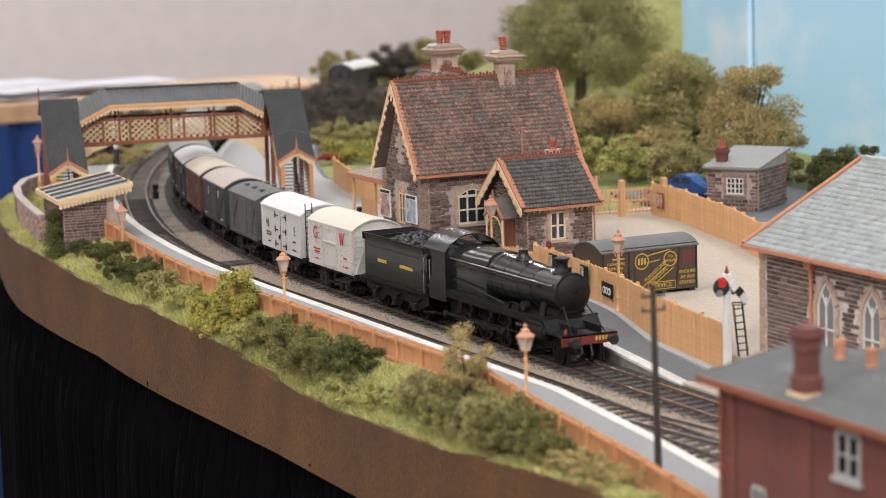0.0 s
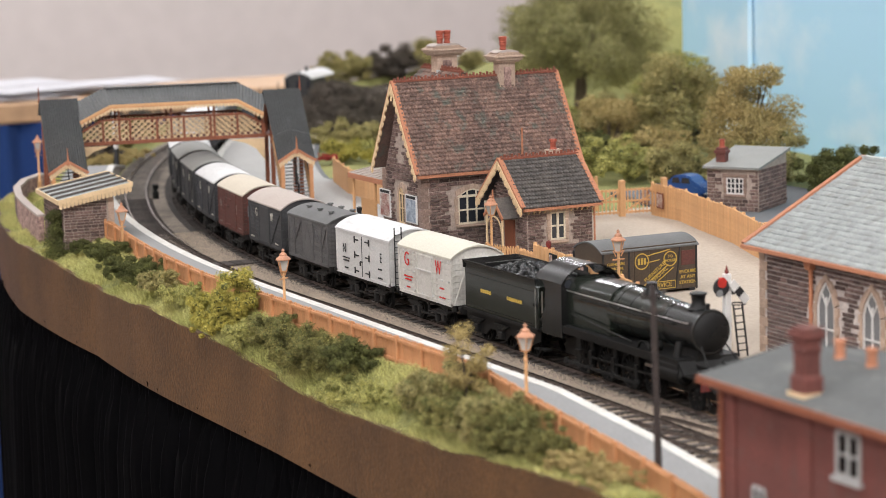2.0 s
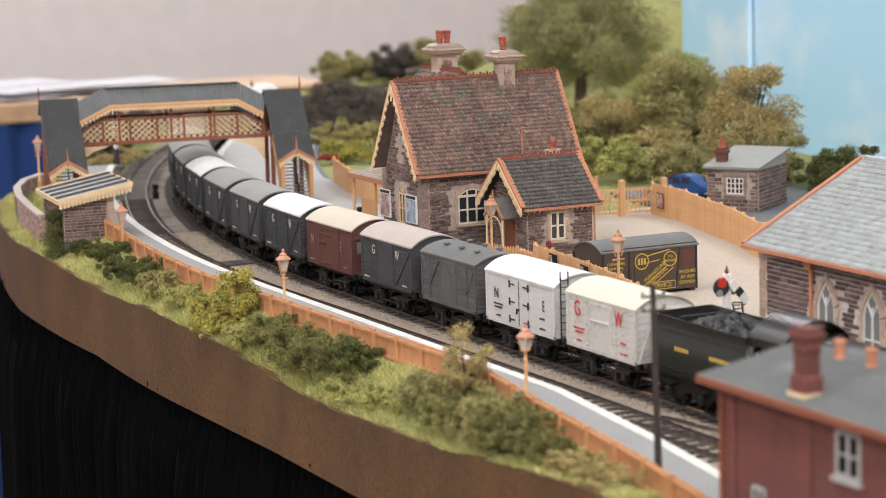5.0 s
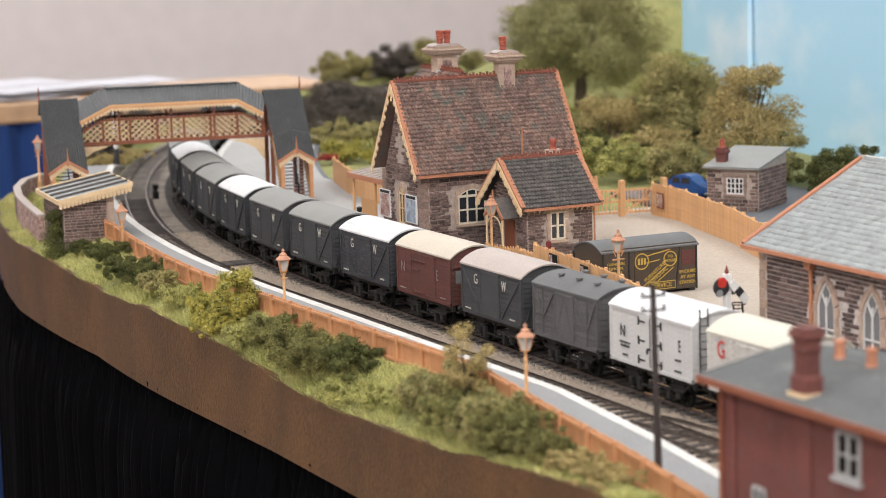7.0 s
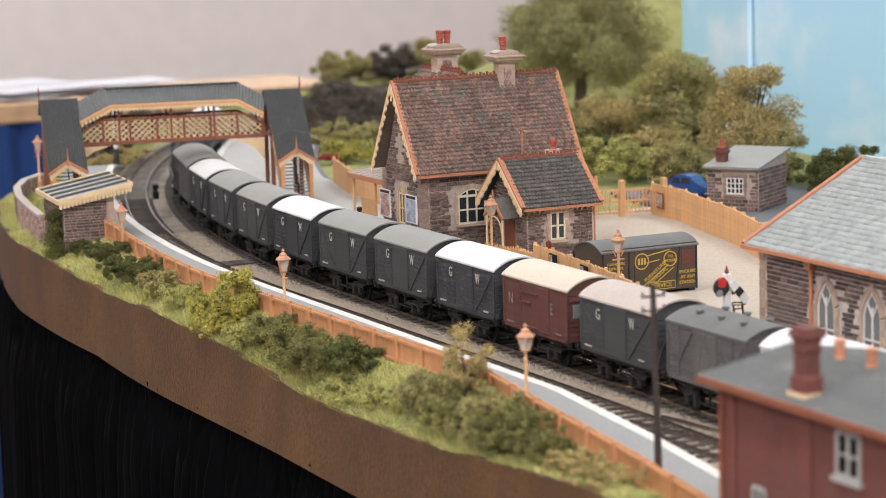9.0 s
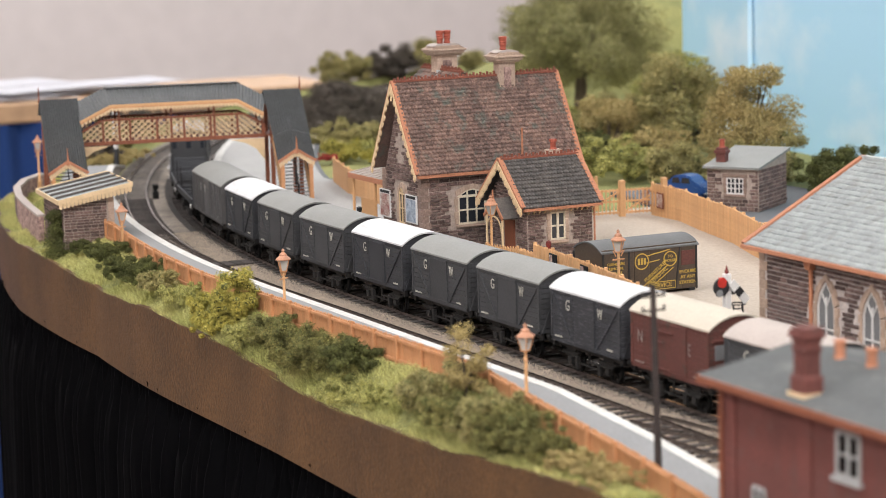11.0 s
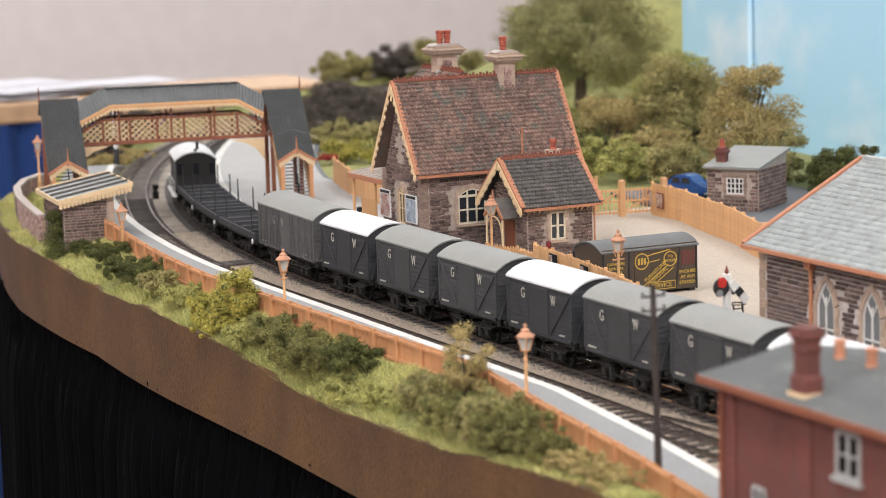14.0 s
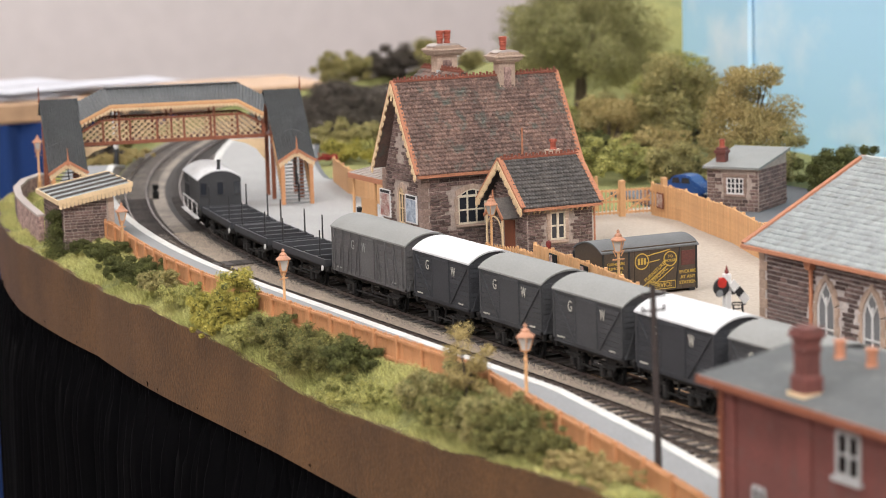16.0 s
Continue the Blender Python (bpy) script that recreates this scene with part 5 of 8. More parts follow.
def sash(parent, m, w, h, nx, ny, frame_mat="cream", glass="glass_dark", arch=0.0, surround=None, sill=True, bar=0.05):
    """A window in the plane of m (u, v from its lower middle, outward third): frame, panes, surround, sill."""
    def top(u):
        return h - (arch * (abs(u) / (w / 2)) ** 2 if arch else 0)

    n = 10
    outline = [(-w / 2, 0)] + [(-w / 2 + w * i / n, top(-w / 2 + w * i / n)) for i in range(n + 1)] + [(w / 2, 0)]
    win = part("window", prism(B(), outline, -0.05, 0.0, "z"), glass, parent, m=m)
    bm = B()
    for i in range(nx + 1):
        u = -w / 2 + w * i / nx
        ww = bar * (1.6 if i in (0, nx) or (nx % 2 == 0 and i == nx // 2) else 1)
        box(bm, u - ww / 2, u + ww / 2, 0, top(u * 0.98), -0.02, 0.05)
    for j in range(ny + 1):
        v = (h - arch) * j / ny
        ww = bar * (1.6 if j in (0, ny) else 1)
        box(bm, -w / 2, w / 2, v - ww / 2, v + ww / 2, -0.02, 0.045)
    for i in range(n):
        a, b = -w / 2 + w * i / n, -w / 2 + w * (i + 1) / n
        beam(bm, (a, top(a), 0.015), (b, top(b), 0.015), 0.07, bar * 1.6)
    part("window_frame", bm, frame_mat, win)
    if surround:
        for sgn in (-1, 1):
            k, v = 0, 0.0
            while v < h - arch:
                hh = min(0.32, h - arch - v)
                ww = 0.21 if k % 2 else 0.18
                a, b = sorted((sgn * (w / 2 + 0.02), sgn * (w / 2 + ww)))
                part("quoin", box(B(), a, b, v + 0.008, v + hh - 0.008, -0.1, 0.09, bev=0.012), surround, win)
                v, k = v + hh, k + 1
        if arch:
            for i in range(7):
                a = -w / 2 - 0.12 + (w + 0.24) * (i + 0.04) / 7
                b = -w / 2 - 0.12 + (w + 0.24) * (i + 0.96) / 7
                bm = B()
                za, zb = top(max(-w / 2, min(w / 2, a))), top(max(-w / 2, min(w / 2, b)))
                prism(bm, [(a, za + 0.03), (b, zb + 0.03), (b * 1.06, zb + 0.28), (a * 1.06, za + 0.28)], -0.1, 0.09, "z")
                part("voussoir", bm, surround, win)
        else:
            part("lintel", box(B(), -w / 2 - 0.25, w / 2 + 0.25, h + 0.02, h + 0.22, -0.1, 0.09, bev=0.012), surround, win)
    if sill:
        part("window_sill", box(B(), -w / 2 - 0.15, w / 2 + 0.15, -0.16, -0.03, -0.06, 0.16, bev=0.015), surround or frame_mat, win)
    return win


def face_x(x, y, z):
    """A face that looks along +x, u along +y."""
    return Matrix.Translation((x * S, y * S, z * S)) @ Matrix(((0, 0, 1, 0), (1, 0, 0, 0), (0, 1, 0, 0), (0, 0, 0, 1)))


def face_y(x, y, z):
    """A face that looks along -y, u along +x."""
    return Matrix.Translation((x * S, y * S, z * S)) @ Matrix(((1, 0, 0, 0), (0, 0, -1, 0), (0, 1, 0, 0), (0, 0, 0, 1)))


HOUSE_STONES = stone_meshes("stone")


def chimney_stack(parent, x, y, z0, z1, w, l, pots):
    sw, sl = w * 0.40, l * 0.39
    c = part("chimney", box(B(), x - sw, x + sw, y - sl, y + sl, z0, z1 + 0.05, bev=0.03), "lightstone", parent)
    part("chimney_panel", box(B(), x + sw - 0.01, x + sw + 0.012, y - sl * 0.45, y + sl * 0.45, z0 + 0.75, z1 - 0.25), "stone", c, "rough brown stone panel")
    bm = B()
    for k, (o, a, b) in enumerate(((0.06, 0.0, 0.10), (0.16, 0.10, 0.24), (0.24, 0.24, 0.34))):
        box(bm, x - w / 2 - o, x + w / 2 + o, y - l / 2 - o, y + l / 2 + o, z1 + a, z1 + b, bev=0.02)
    prism(bm, [(y - l / 2 - 0.22, z1 + 0.34), (y + l / 2 + 0.22, z1 + 0.34), (y + l / 2 - 0.1, z1 + 0.5), (y - l / 2 + 0.1, z1 + 0.5)], x - w / 2 - 0.1, x + w / 2 + 0.1)
    part("chimney_cap", bm, "lightstone", c)
    part("chimney_flaunching", prism(B(), [(y - l / 2 - 0.1, z1 + 0.495), (y + l / 2 + 0.1, z1 + 0.495), (y + l / 2 - 0.25, z1 + 0.6), (y - l / 2 + 0.25, z1 + 0.6)], x - w / 2 - 0.02, x + w / 2 + 0.02), "roof_pink", c, "pale mortar on the chimney top")
    part("lead_flashing", box(B(), x + sw - 0.02, x + sw + 0.05, y - sl - 0.05, y + sl + 0.05, z0 + 0.15, z0 + 0.62), "slate_light", c, "pale lead flashing")
    for p in pots:
        bm = lathe(B(), [(0.16, 0), (0.15, 0.14), (0.18, 0.18), (0.15, 0.24), (0.15, 0.34), (0.19, 0.40), (0.16, 0.46), (0.20, 0.52), (0.17, 0.58), (0.21, 0.66), (0.21, 0.78), (0.13, 0.8)], 14)
        part("chimney_pot", bm, "pot", c, m=P(x, y + p, z1 + 0.48), smooth=True)


def bargeboard(parent, apex, foot, y, mat_name="cream", rim="terracotta", fret=True, depth=0.3):
    """Verge and pierced bargeboard from the foot up to the apex, in the plane y."""
    (ax, az), (fx, fz) = apex, foot
    part("verge_tiles", beam(B(), (fx, y, fz + 0.08), (ax, y, az + 0.08), 0.24, 0.12), rim, parent)
    if not fret:
        return
    n = 11
    bm = B()
    beam(bm, (fx, y - 0.12, fz - 0.06), (ax, y - 0.12, az - 0.10), 0.05, 0.14)
    for i in range(n):
        t = (i + 0.3) / n
        x, z = fx + (ax - fx) * t, fz + (az - fz) * t - 0.22 - 0.07 * (i % 2)
        rod(bm, (x, y - 0.15, z), (x, y - 0.09, z), 0.13, 0.13, 8)
        rod(bm, (x, y - 0.15, z - 0.13), (x, y - 0.09, z - 0.13), 0.05, 0.05, 6)
    part("bargeboard", bm, mat_name, parent)


def ridge_crest(parent, p0, p1, step=0.19, h=0.16):
    bm = B()
    p0, p1 = Vector(p0), Vector(p1)
    d = p1 - p0
    beam(bm, p0, p1, 0.26, 0.10)
    n = int(d.length / step)
    for i in range(n):
        p = p0 + d * ((i + 0.5) / n)
        box(bm, p.x - 0.03, p.x + 0.03, p.y - 0.055, p.y + 0.055, p.z + 0.03, p.z + 0.05 + h * (0.6 + 0.4 * (i % 2)))
    part("ridge_crest", bm, "tile_ridge", parent)


def station_house():
    h = thing("station_house", P(-24.2, 4.62, 0.78), "brown stone station house with steep tiled roof and tall chimneys", "station building")
    D, L, E, R = 4.4, 8.4, 4.0, 8.42
    w1 = part("wall", box(B(), -0.35, -0.02, 0.02, L, 0, E), "mortar", h)
    wins = [(2.75, 1.5, 1.55)]
    stone_face(w1, face_x(-0.02, 0.42, 0), L - 0.84, lambda v: (0, L - 0.84) if v < E - 0.12 else (0, 0), [(2.75 - 0.42 - 1.0, 2.75 - 0.42 + 1.0, 1.25, 3.35)], meshes=HOUSE_STONES, seed=11, lengths=(0.3, 0.68), course=0.175, depth=0.075)
    wb = part("wall", box(B(), -D, -D + 0.35, 0.02, L, 0, E), "mortar", h)
    bm = prism(B(), [(-0.35, 0), (-0.35, E), (-D / 2, R - 0.35), (-D + 0.35, E), (-D + 0.35, 0)], 0.02, 0.35, "y")
    w2 = part("wall", bm, "mortar", h)

    def span(v):
        if v < E:
            return (0.42, D - 0.42)
        t = (v - E) / (R - 0.35 - E)
        return (0.42 + t * (D / 2 - 0.42), D - 0.42 - t * (D / 2 - 0.42)) if t < 0.93 else (0, 0)

    stone_face(w2, face_y(-D, 0.02, 0), D, span, [(1.5, 2.7, 1.2, 3.4), (1.9, 2.3, 4.4, 5.8)], meshes=HOUSE_STONES, seed=12, lengths=(0.26, 0.6), course=0.175, depth=0.075)
    part("wall", prism(B(), [(-0.35, 0), (-0.35, E), (-D / 2, R - 0.35), (-D + 0.35, E), (-D + 0.35, 0)], L - 0.35, L, "y"), "mortar", h)
    for (x, y) in ((0, 0), (-D, 0), (0, L)):
        for k in range(12):
            a = 0.52 if k % 2 else 0.36
            b = 0.36 if k % 2 else 0.52
            sx = -1 if x == 0 else 1
            sy = 1 if y == 0 else -1
            xs = sorted((x + 0.03 * -sx, x + sx * a))
            ys = sorted((y - 0.03 * sy, y + sy * b))
            part("quoin", box(B(), *xs, *ys, k * 0.333 + 0.008, k * 0.333 + 0.325, bev=0.015), "quoin_stone", h)
    # roof
    e, y0, y1, zr, ze = 0.32, -0.35, L + 0.42, R, E + 0.02
    tile_roof(h, (e, y0, ze), (e, y1, ze), (-D / 2, y0, zr), 23, 46, "tile_brown", label="rows of scalloped brown clay tiles", seed=5)
    tile_roof(h, (-D - e, y0, ze), (-D - e, y1, ze), (-D / 2, y0, zr), 12, 24, "tile_brown", seed=6)
    ridge_crest(h, (-D / 2, y0, zr + 0.05), (-D / 2, y1, zr + 0.05))
    for sx in (e, -D - e):
        bargeboard(h, (-D / 2, zr), (sx, ze), y0)
        bargeboard(h, (-D / 2, zr), (sx, ze), y1, fret=False)
    part("finial", rod(B(), (-D / 2, y0 - 0.1, zr - 0.9), (-D / 2, y0 - 0.1, zr - 0.2), 0.06, 0.04), "cream", h)
    part("gutter", beam(B(), (e + 0.06, y0, ze - 0.06), (e + 0.06, y1, ze - 0.06), 0.14, 0.14), "terracotta", h, "orange-brown gutter")
    chimney_stack(h, -D / 2 + 0.05, 5.85, 6.9, 9.1, 0.85, 1.15, (-0.05,))
    # cross wing behind, with the second stack
    bm = prism(B(), [(-D - 4.5, 0), (-D - 4.5, 7.2), (-D, 7.2), (-D, 0)], 2.8, 6.4, "y")
    part("rear_wing", bm, "mortar", h)
    tile_roof(h, (-D - 4.5, 2.5, 6.6), (-D, 2.5, 6.6), (-D - 4.5, 4.6, 8.5), 8, 14, "tile_brown", seed=8)
    tile_roof(h, (-D - 4.5, 6.7, 6.6), (-D, 6.7, 6.6), (-D - 4.5, 4.6, 8.5), 8, 14, "tile_brown", seed=9)
    ridge_crest(h, (-D - 4.5, 4.6, 8.55), (-D, 4.6, 8.55))
    chimney_stack(h, -D - 2.6, 4.9, 7.9, 9.25, 0.9, 1.5, (-0.22, 0.2))
    # windows
    sash(h, face_x(0.0, 2.73, 1.45), 1.5, 1.68, 3, 2, "ivory", arch=0.32, surround="lightstone", bar=0.075)
    sash(h, face_y(-2.15, 0.0, 1.45), 0.62, 1.75, 2, 2, "cream", arch=0.3, surround="lightstone", sill=False)
    # posters beside the gable window
    for x, mt in ((-4.05, "poster_red"), (-1.05, "poster_blue")):
        p = part("poster_board", box(B(), x - 0.62, x + 0.62, -0.09, -0.02, 1.55, 2.95), "white", h, "white-edged poster board")
        part("poster", box(B(), x - 0.52, x + 0.52, -0.10, -0.085, 1.62, 2.72), mt, p)
        part("title_strip", box(B(), x - 0.52, x + 0.52, -0.10, -0.085, 2.76, 2.9), "black", p)


station_house()


def annex():
    h = thing("porch_wing", P(-19.0, 7.65, 0.78), "low stone wing of the station with slate roof and fretted gable", "station building")
    D, L, E, R = 4.0, 3.55, 2.75, 4.85
    w = part("wall", box(B(), -0.3, -0.02, 0, L, 0, E), "mortar", h)
    stone_face(w, face_x(-0.02, 0.02, 0), L - 0.04, lambda v: (0, L - 0.04) if v < E - 0.1 else (0, 0), [(1.0, 2.3, 0.95, 2.75)], meshes=HOUSE_STONES, seed=21, lengths=(0.24, 0.55), course=0.155, depth=0.07)
    w = part("wall", prism(B(), [(-0.3, 0), (-0.3, E), (-D / 2, R - 0.2), (-D + 0.3, E), (-D + 0.3, 0)], 0, 0.3, "y"), "mortar", h)

    def span(v):
        if v < E:
            return (0.02, D - 0.02)
        t = (v - E) / (R - 0.2 - E)
        return (t * D / 2, D - t * D / 2) if t < 0.9 else (0, 0)

    stone_face(w, face_y(-D, 0.0, 0), D, span, [(1.6, 2.9, 0, 2.4)], meshes=HOUSE_STONES, seed=22, lengths=(0.24, 0.55), course=0.155, depth=0.07)
    part("wall", prism(B(), [(0, 0), (0, E), (-D / 2, R - 0.2), (-D, E), (-D, 0)], L - 0.3, L, "y"), "mortar", h)
    part("wall", box(B(), -D, -D + 0.3, 0, L, 0, E), "mortar", h)
    e, y0, y1 = 0.32, -0.38, L + 0.35
    ze = E - 0.05
    tile_roof(h, (e, y0, ze), (e, y1, ze), (-D / 2, y0, R), 13, 26, "slate_dark", label="rows of scalloped dark slates", seed=15)
    tile_roof(h, (-D - e, y0, ze), (-D - e, y1, ze), (-D / 2, y0, R), 10, 18, "slate_dark", seed=16)
    ridge_crest(h, (-D / 2, y0, R + 0.05), (-D / 2, y1, R + 0.05))
    for sx in (e, -D - e):
        bargeboard(h, (-D / 2, R), (sx, ze), y0)
        bargeboard(h, (-D / 2, R), (sx, ze), y1, fret=False)
    part("gutter", beam(B(), (e + 0.05, y0, ze - 0.05), (e + 0.05, y1, ze - 0.05), 0.12, 0.12), "terracotta", h)
    for k in range(13):
        y = 0.05 + k * 0.29
        part("eaves_bracket", prism(B(), [(0.02, E - 0.12), (0.02, E - 0.36), (0.26, E - 0.12)], y - 0.035, y + 0.035, "y"), "cream", h)
    sash(h, face_x(0.0, 1.62, 1.1), 0.78, 1.3, 2, 2, "ivory", surround="lightstone", bar=0.075)
    # arched doorway with its own small gable and posts
    d = part("door", box(B(), -2.25, -1.25, -0.06, 0.02, 0, 2.0, bev=0.02), "brownpaint", h)
    for sx in (-1, 1):
        part("porch_roof", beam(B(), (-1.75 + sx * 0.95, -0.45, 2.15), (-1.75, -0.45, 3.05), 0.9, 0.08), "slate_dark", h)
        part("porch_barge", beam(B(), (-1.75 + sx * 0.95, -0.92, 2.15), (-1.75, -0.92, 3.05), 0.06, 0.16), "terracotta", h)
        part("porch_post", rod(B(), (-1.75 + sx * 0.8, -0.85, 0), (-1.75 + sx * 0.8, -0.85, 2.2), 0.06), "cream", h)
        bm = B()
        for k in range(6):
            a, b = radians(90 + sx * k * 15), radians(90 + sx * (k + 1) * 15)
            beam(bm, (-1.75 - 0.75 * math.cos(a), -0.88, 1.45 + 0.75 * math.sin(a)), (-1.75 - 0.75 * math.cos(b), -0.88, 1.45 + 0.75 * math.sin(b)), 0.05, 0.06)
        part("arch_brace", bm, "cream", h)
    part("finial", rod(B(), (-1.75, -0.92, 2.95), (-1.75, -0.92, 3.5), 0.06, 0.03), "terracotta", h)
    part("vent_pipe", rod(B(), (-3.9, 1.9, 4.0), (-3.9, 1.9, 6.1), 0.05), "terracotta", h)
    c = part("chimney", box(B(), -3.2, -2.7, L - 0.8, L - 0.1, 4.2, 5.05), "lightstone", h)
    part("chimney_pot", lathe(B(), [(0.2, 0), (0.14, 0.1), (0.14, 0.35), (0.2, 0.38), (0.18, 0.5)], 12), "pot", c, m=P(-2.95, L - 0.45, 5.05))
    part("downpipe", rod(B(), (0.1, L + 0.05, 0), (0.1, L + 0.05, E - 0.1), 0.05), "terracotta", h)


annex()


def gable_canopy():
    """Small hipped awning beyond the gable, with buff screens."""
    h = thing("platform_awning", P(-30.6, 5.2, 0.8), "buff timber awning with pale roof beside the station gable", "awning")
    bm = B()
    v = [bm.verts.new(p) for p in ((-4.2, 0.3, 3.05), (1.7, 0.3, 3.05), (1.7, 3.6, 3.75), (-3.2, 3.6, 3.75))]
    u = [bm.verts.new(q.co - Vector((0, 0, 0.14))) for q in v]
    bm.faces.new(v), bm.faces.new(u[::-1])
    for i in range(4):
        bm.faces.new((v[i], v[(i + 1) % 4], u[(i + 1) % 4], u[i]))
    part("roof", bm, "roof_pink", h)
    for k in range(10):
        t = k / 9
        part("roof_batten", beam(B(), (-4.1 + 5.7 * t, 0.32, 3.09), (-3.15 + 4.8 * t, 3.55, 3.79), 0.06, 0.05), "roof_pink", h)
    part("fascia", beam(B(), (-4.2, 0.28, 2.95), (1.7, 0.28, 2.95), 0.06, 0.26), "terracotta", h)
    for x in (-3.9, -1.2, 1.4):
        part("post", rod(B(), (x, 0.45, 0), (x, 0.45, 2.95), 0.08), "buff", h)
    for x0, x1, y in ((-4.0, -2.4, 0.9), (-1.2, 0.9, 0.9)):
        part("timber_screen", box(B(), x0, x1, y, y + 0.1, 0, 1.75, bev=0.02), "buff", h)


gable_canopy()


# ---- footbridge ----
def footbridge():
    h = thing("footbridge", P(-51.6, 1.6, 0, 0, 0, -12.4), "covered railway footbridge with lattice sides and corrugated grey roof", "footbridge")
    zd, zr = 4.62, 5.9
    rail_top = lambda y: lerp([(-5.4, zr - 0.8), (-3.9, zr), (4.3, zr), (5.5, zr - 0.65)], y)
    part("deck", box(B(), -1.05, 1.05, -6.2, 6.4, zd - 0.12, zd), "brownpaint", h)
    for x in (-1.05, 1.05):
        part("deck_girder", box(B(), x - 0.06, x + 0.06, -5.4, 5.5, zd - 0.15, zd + 0.06), "brownpaint", h)
        for ya, yb in ((-5.4, -3.9), (-3.9, 4.3), (4.3, 5.5)):
            part("hand_rail", beam(B(), (x, ya, rail_top(ya)), (x, yb, rail_top(yb)), 0.12, 0.13), "brownpaint", h)
        for k in range(29):
            y = -5.1 + k * 0.372
            for way in (-1, 1):
                run = [t / 40 for t in range(41)]
                at_t = lambda t: (y + way * 0.68 * (2 * t - 1), zd + 0.04 + (zr - zd - 0.10) * t)
                run = [t for t in run if -5.35 < at_t(t)[0] < 5.45 and at_t(t)[1] < rail_top(at_t(t)[0]) - 0.03]
                if len(run) > 6:
                    a, b = at_t(run[0]), at_t(run[-1])
                    part("lattice_slat", beam(B(), (x + 0.03 * (way > 0), *a), (x + 0.03 * (way > 0), *b), 0.03, 0.065), "cream", h)
        for k in range(8):
            y = -5.4 + k * 1.557
            part("panel_post", box(B(), x - 0.07, x + 0.07, y - 0.06, y + 0.06, zd - 0.1, rail_top(y) + 0.02), "brownpaint", h)
        for y in (-5.4, -2.9, 0.1, 2.6, 5.4):
            part("roof_post", box(B(), x - 0.06, x + 0.06, y - 0.06, y + 0.06, zd, 6.55 if abs(y) < 4 else 5.8), "brownpaint", h)
    # roof over the span, cranked at both ends
    ys = [(-6.6, 6.8), (-5.5, 6.8), (-3.6, 7.65), (4.2, 7.65), (5.8, 6.8), (7.0, 6.8)]
    def roof_strip(path, half, drop, side, name="roof"):
        bm, prev = B(), None
        n = 9
        cols = 7
        for (ya, za), (yb, zb) in zip(path, path[1:]):
            m = max(2, int(abs(yb - ya) / 0.09))
            for i in range(m + (1 if (yb, zb) == path[-1] else 0)):
                t = i / m
                y, z = ya + (yb - ya) * t, za + (zb - za) * t
                rip = 0.04 * (1 if i % 2 else -1)
                r = [bm.verts.new((side * half * k / 4, y * (1 - 0.016 * k), z - drop * k / 4 + rip)) for k in range(5)] + [bm.verts.new((side * half * k / 4, y * (1 - 0.016 * k), z - drop * k / 4 - 0.08)) for k in range(4, -1, -1)]
                if prev:
                    for q in range(len(r)):
                        bm.faces.new((prev[q], prev[(q + 1) % len(r)], r[(q + 1) % len(r)], r[q]))
                else:
                    bm.faces.new(r)
                prev = r
        bm.faces.new(prev[::-1])
        return part(name, bm, "corrugated", h)
    for side in (-1, 1):
        roof_strip(ys[1:5], 1.4, 0.93, side)
    part("ridge_flashing", beam(B(), (0, -3.6, 7.67), (0, 4.2, 7.67), 0.4, 0.05), "corrugated", h)
    for x in (-1.44, 1.44):
        pth = [(-5.15, 5.87), (-3.37, 6.72), (3.93, 6.72), (5.43, 5.87)]
        for (a, za), (b, zb) in zip(pth, pth[1:]):
            part("fascia_board", beam(B(), (x, a, za - 0.02), (x, b, zb - 0.02), 0.05, 0.2), "buff", h)
            n = int(abs(b - a) / 0.2)
            bm = B()
            for i in range(n):
                y, z = a + (b - a) * (i + 0.5) / n, za + (zb - za) * (i + 0.5) / n
                prism(bm, [(y - 0.09, z - 0.1), (y + 0.09, z - 0.1), (y + 0.09, z - 0.24), (y, z - 0.34), (y - 0.09, z - 0.24)], x - 0.02, x + 0.02)
            part("valance", bm, "cream", h, kind="stuff")
            part("valance_rail", beam(B(), (x, a, za - 0.1), (x, b, zb - 0.1), 0.07, 0.05), "buff_dark", h)
    # braces below the deck
    for y, s in ((-5.4, 1), (5.5, -1)):
        bm = B()
        prism(bm, [(y, zd - 0.2), (y + s * 2.0, zd - 0.2), (y + s * 1.1, zd - 0.45), (y + s * 0.5, zd - 0.8), (y, zd - 1.5)], 0.98, 1.08)
        part("arched_brace", bm, "cream", h)
    # stair towers
    for yc, near in ((-6.2, False), (6.8, True)):
        hw = 0.98
        base = 0.8
        for x, zt in ((-1.0, 6.2), (1.0, 6.0), (4.0, 3.2)):
            for sy in (-1, 1):
                part("tower_post", box(B(), x - 0.11, x + 0.11, yc + sy * (hw - 0.15) - 0.11, yc + sy * (hw - 0.15) + 0.11, base, zt), "brownpaint" if x < 3 else "buff_dark", h)
        # stair roof: level at the top, then falling with the stair
        for sy in (-1, 1):
            bm, prev = B(), None
            path = [(-1.4, 6.1, 0.0), (-0.1, 7.1, 0.0), (1.2, 6.1, 0.12), (2.7, 5.0, 0.4), (4.15, 4.0, 0.68)]
            cols = 17
            rows = []
            for x, z, fall in path:
                row = []
                for c in range(cols):
                    t = c / (cols - 1)
                    row.append(bm.verts.new((x, yc + sy * (hw + 0.12) * t, z - fall * t + (0.075 if c % 2 else 0))))
                rows.append(row)
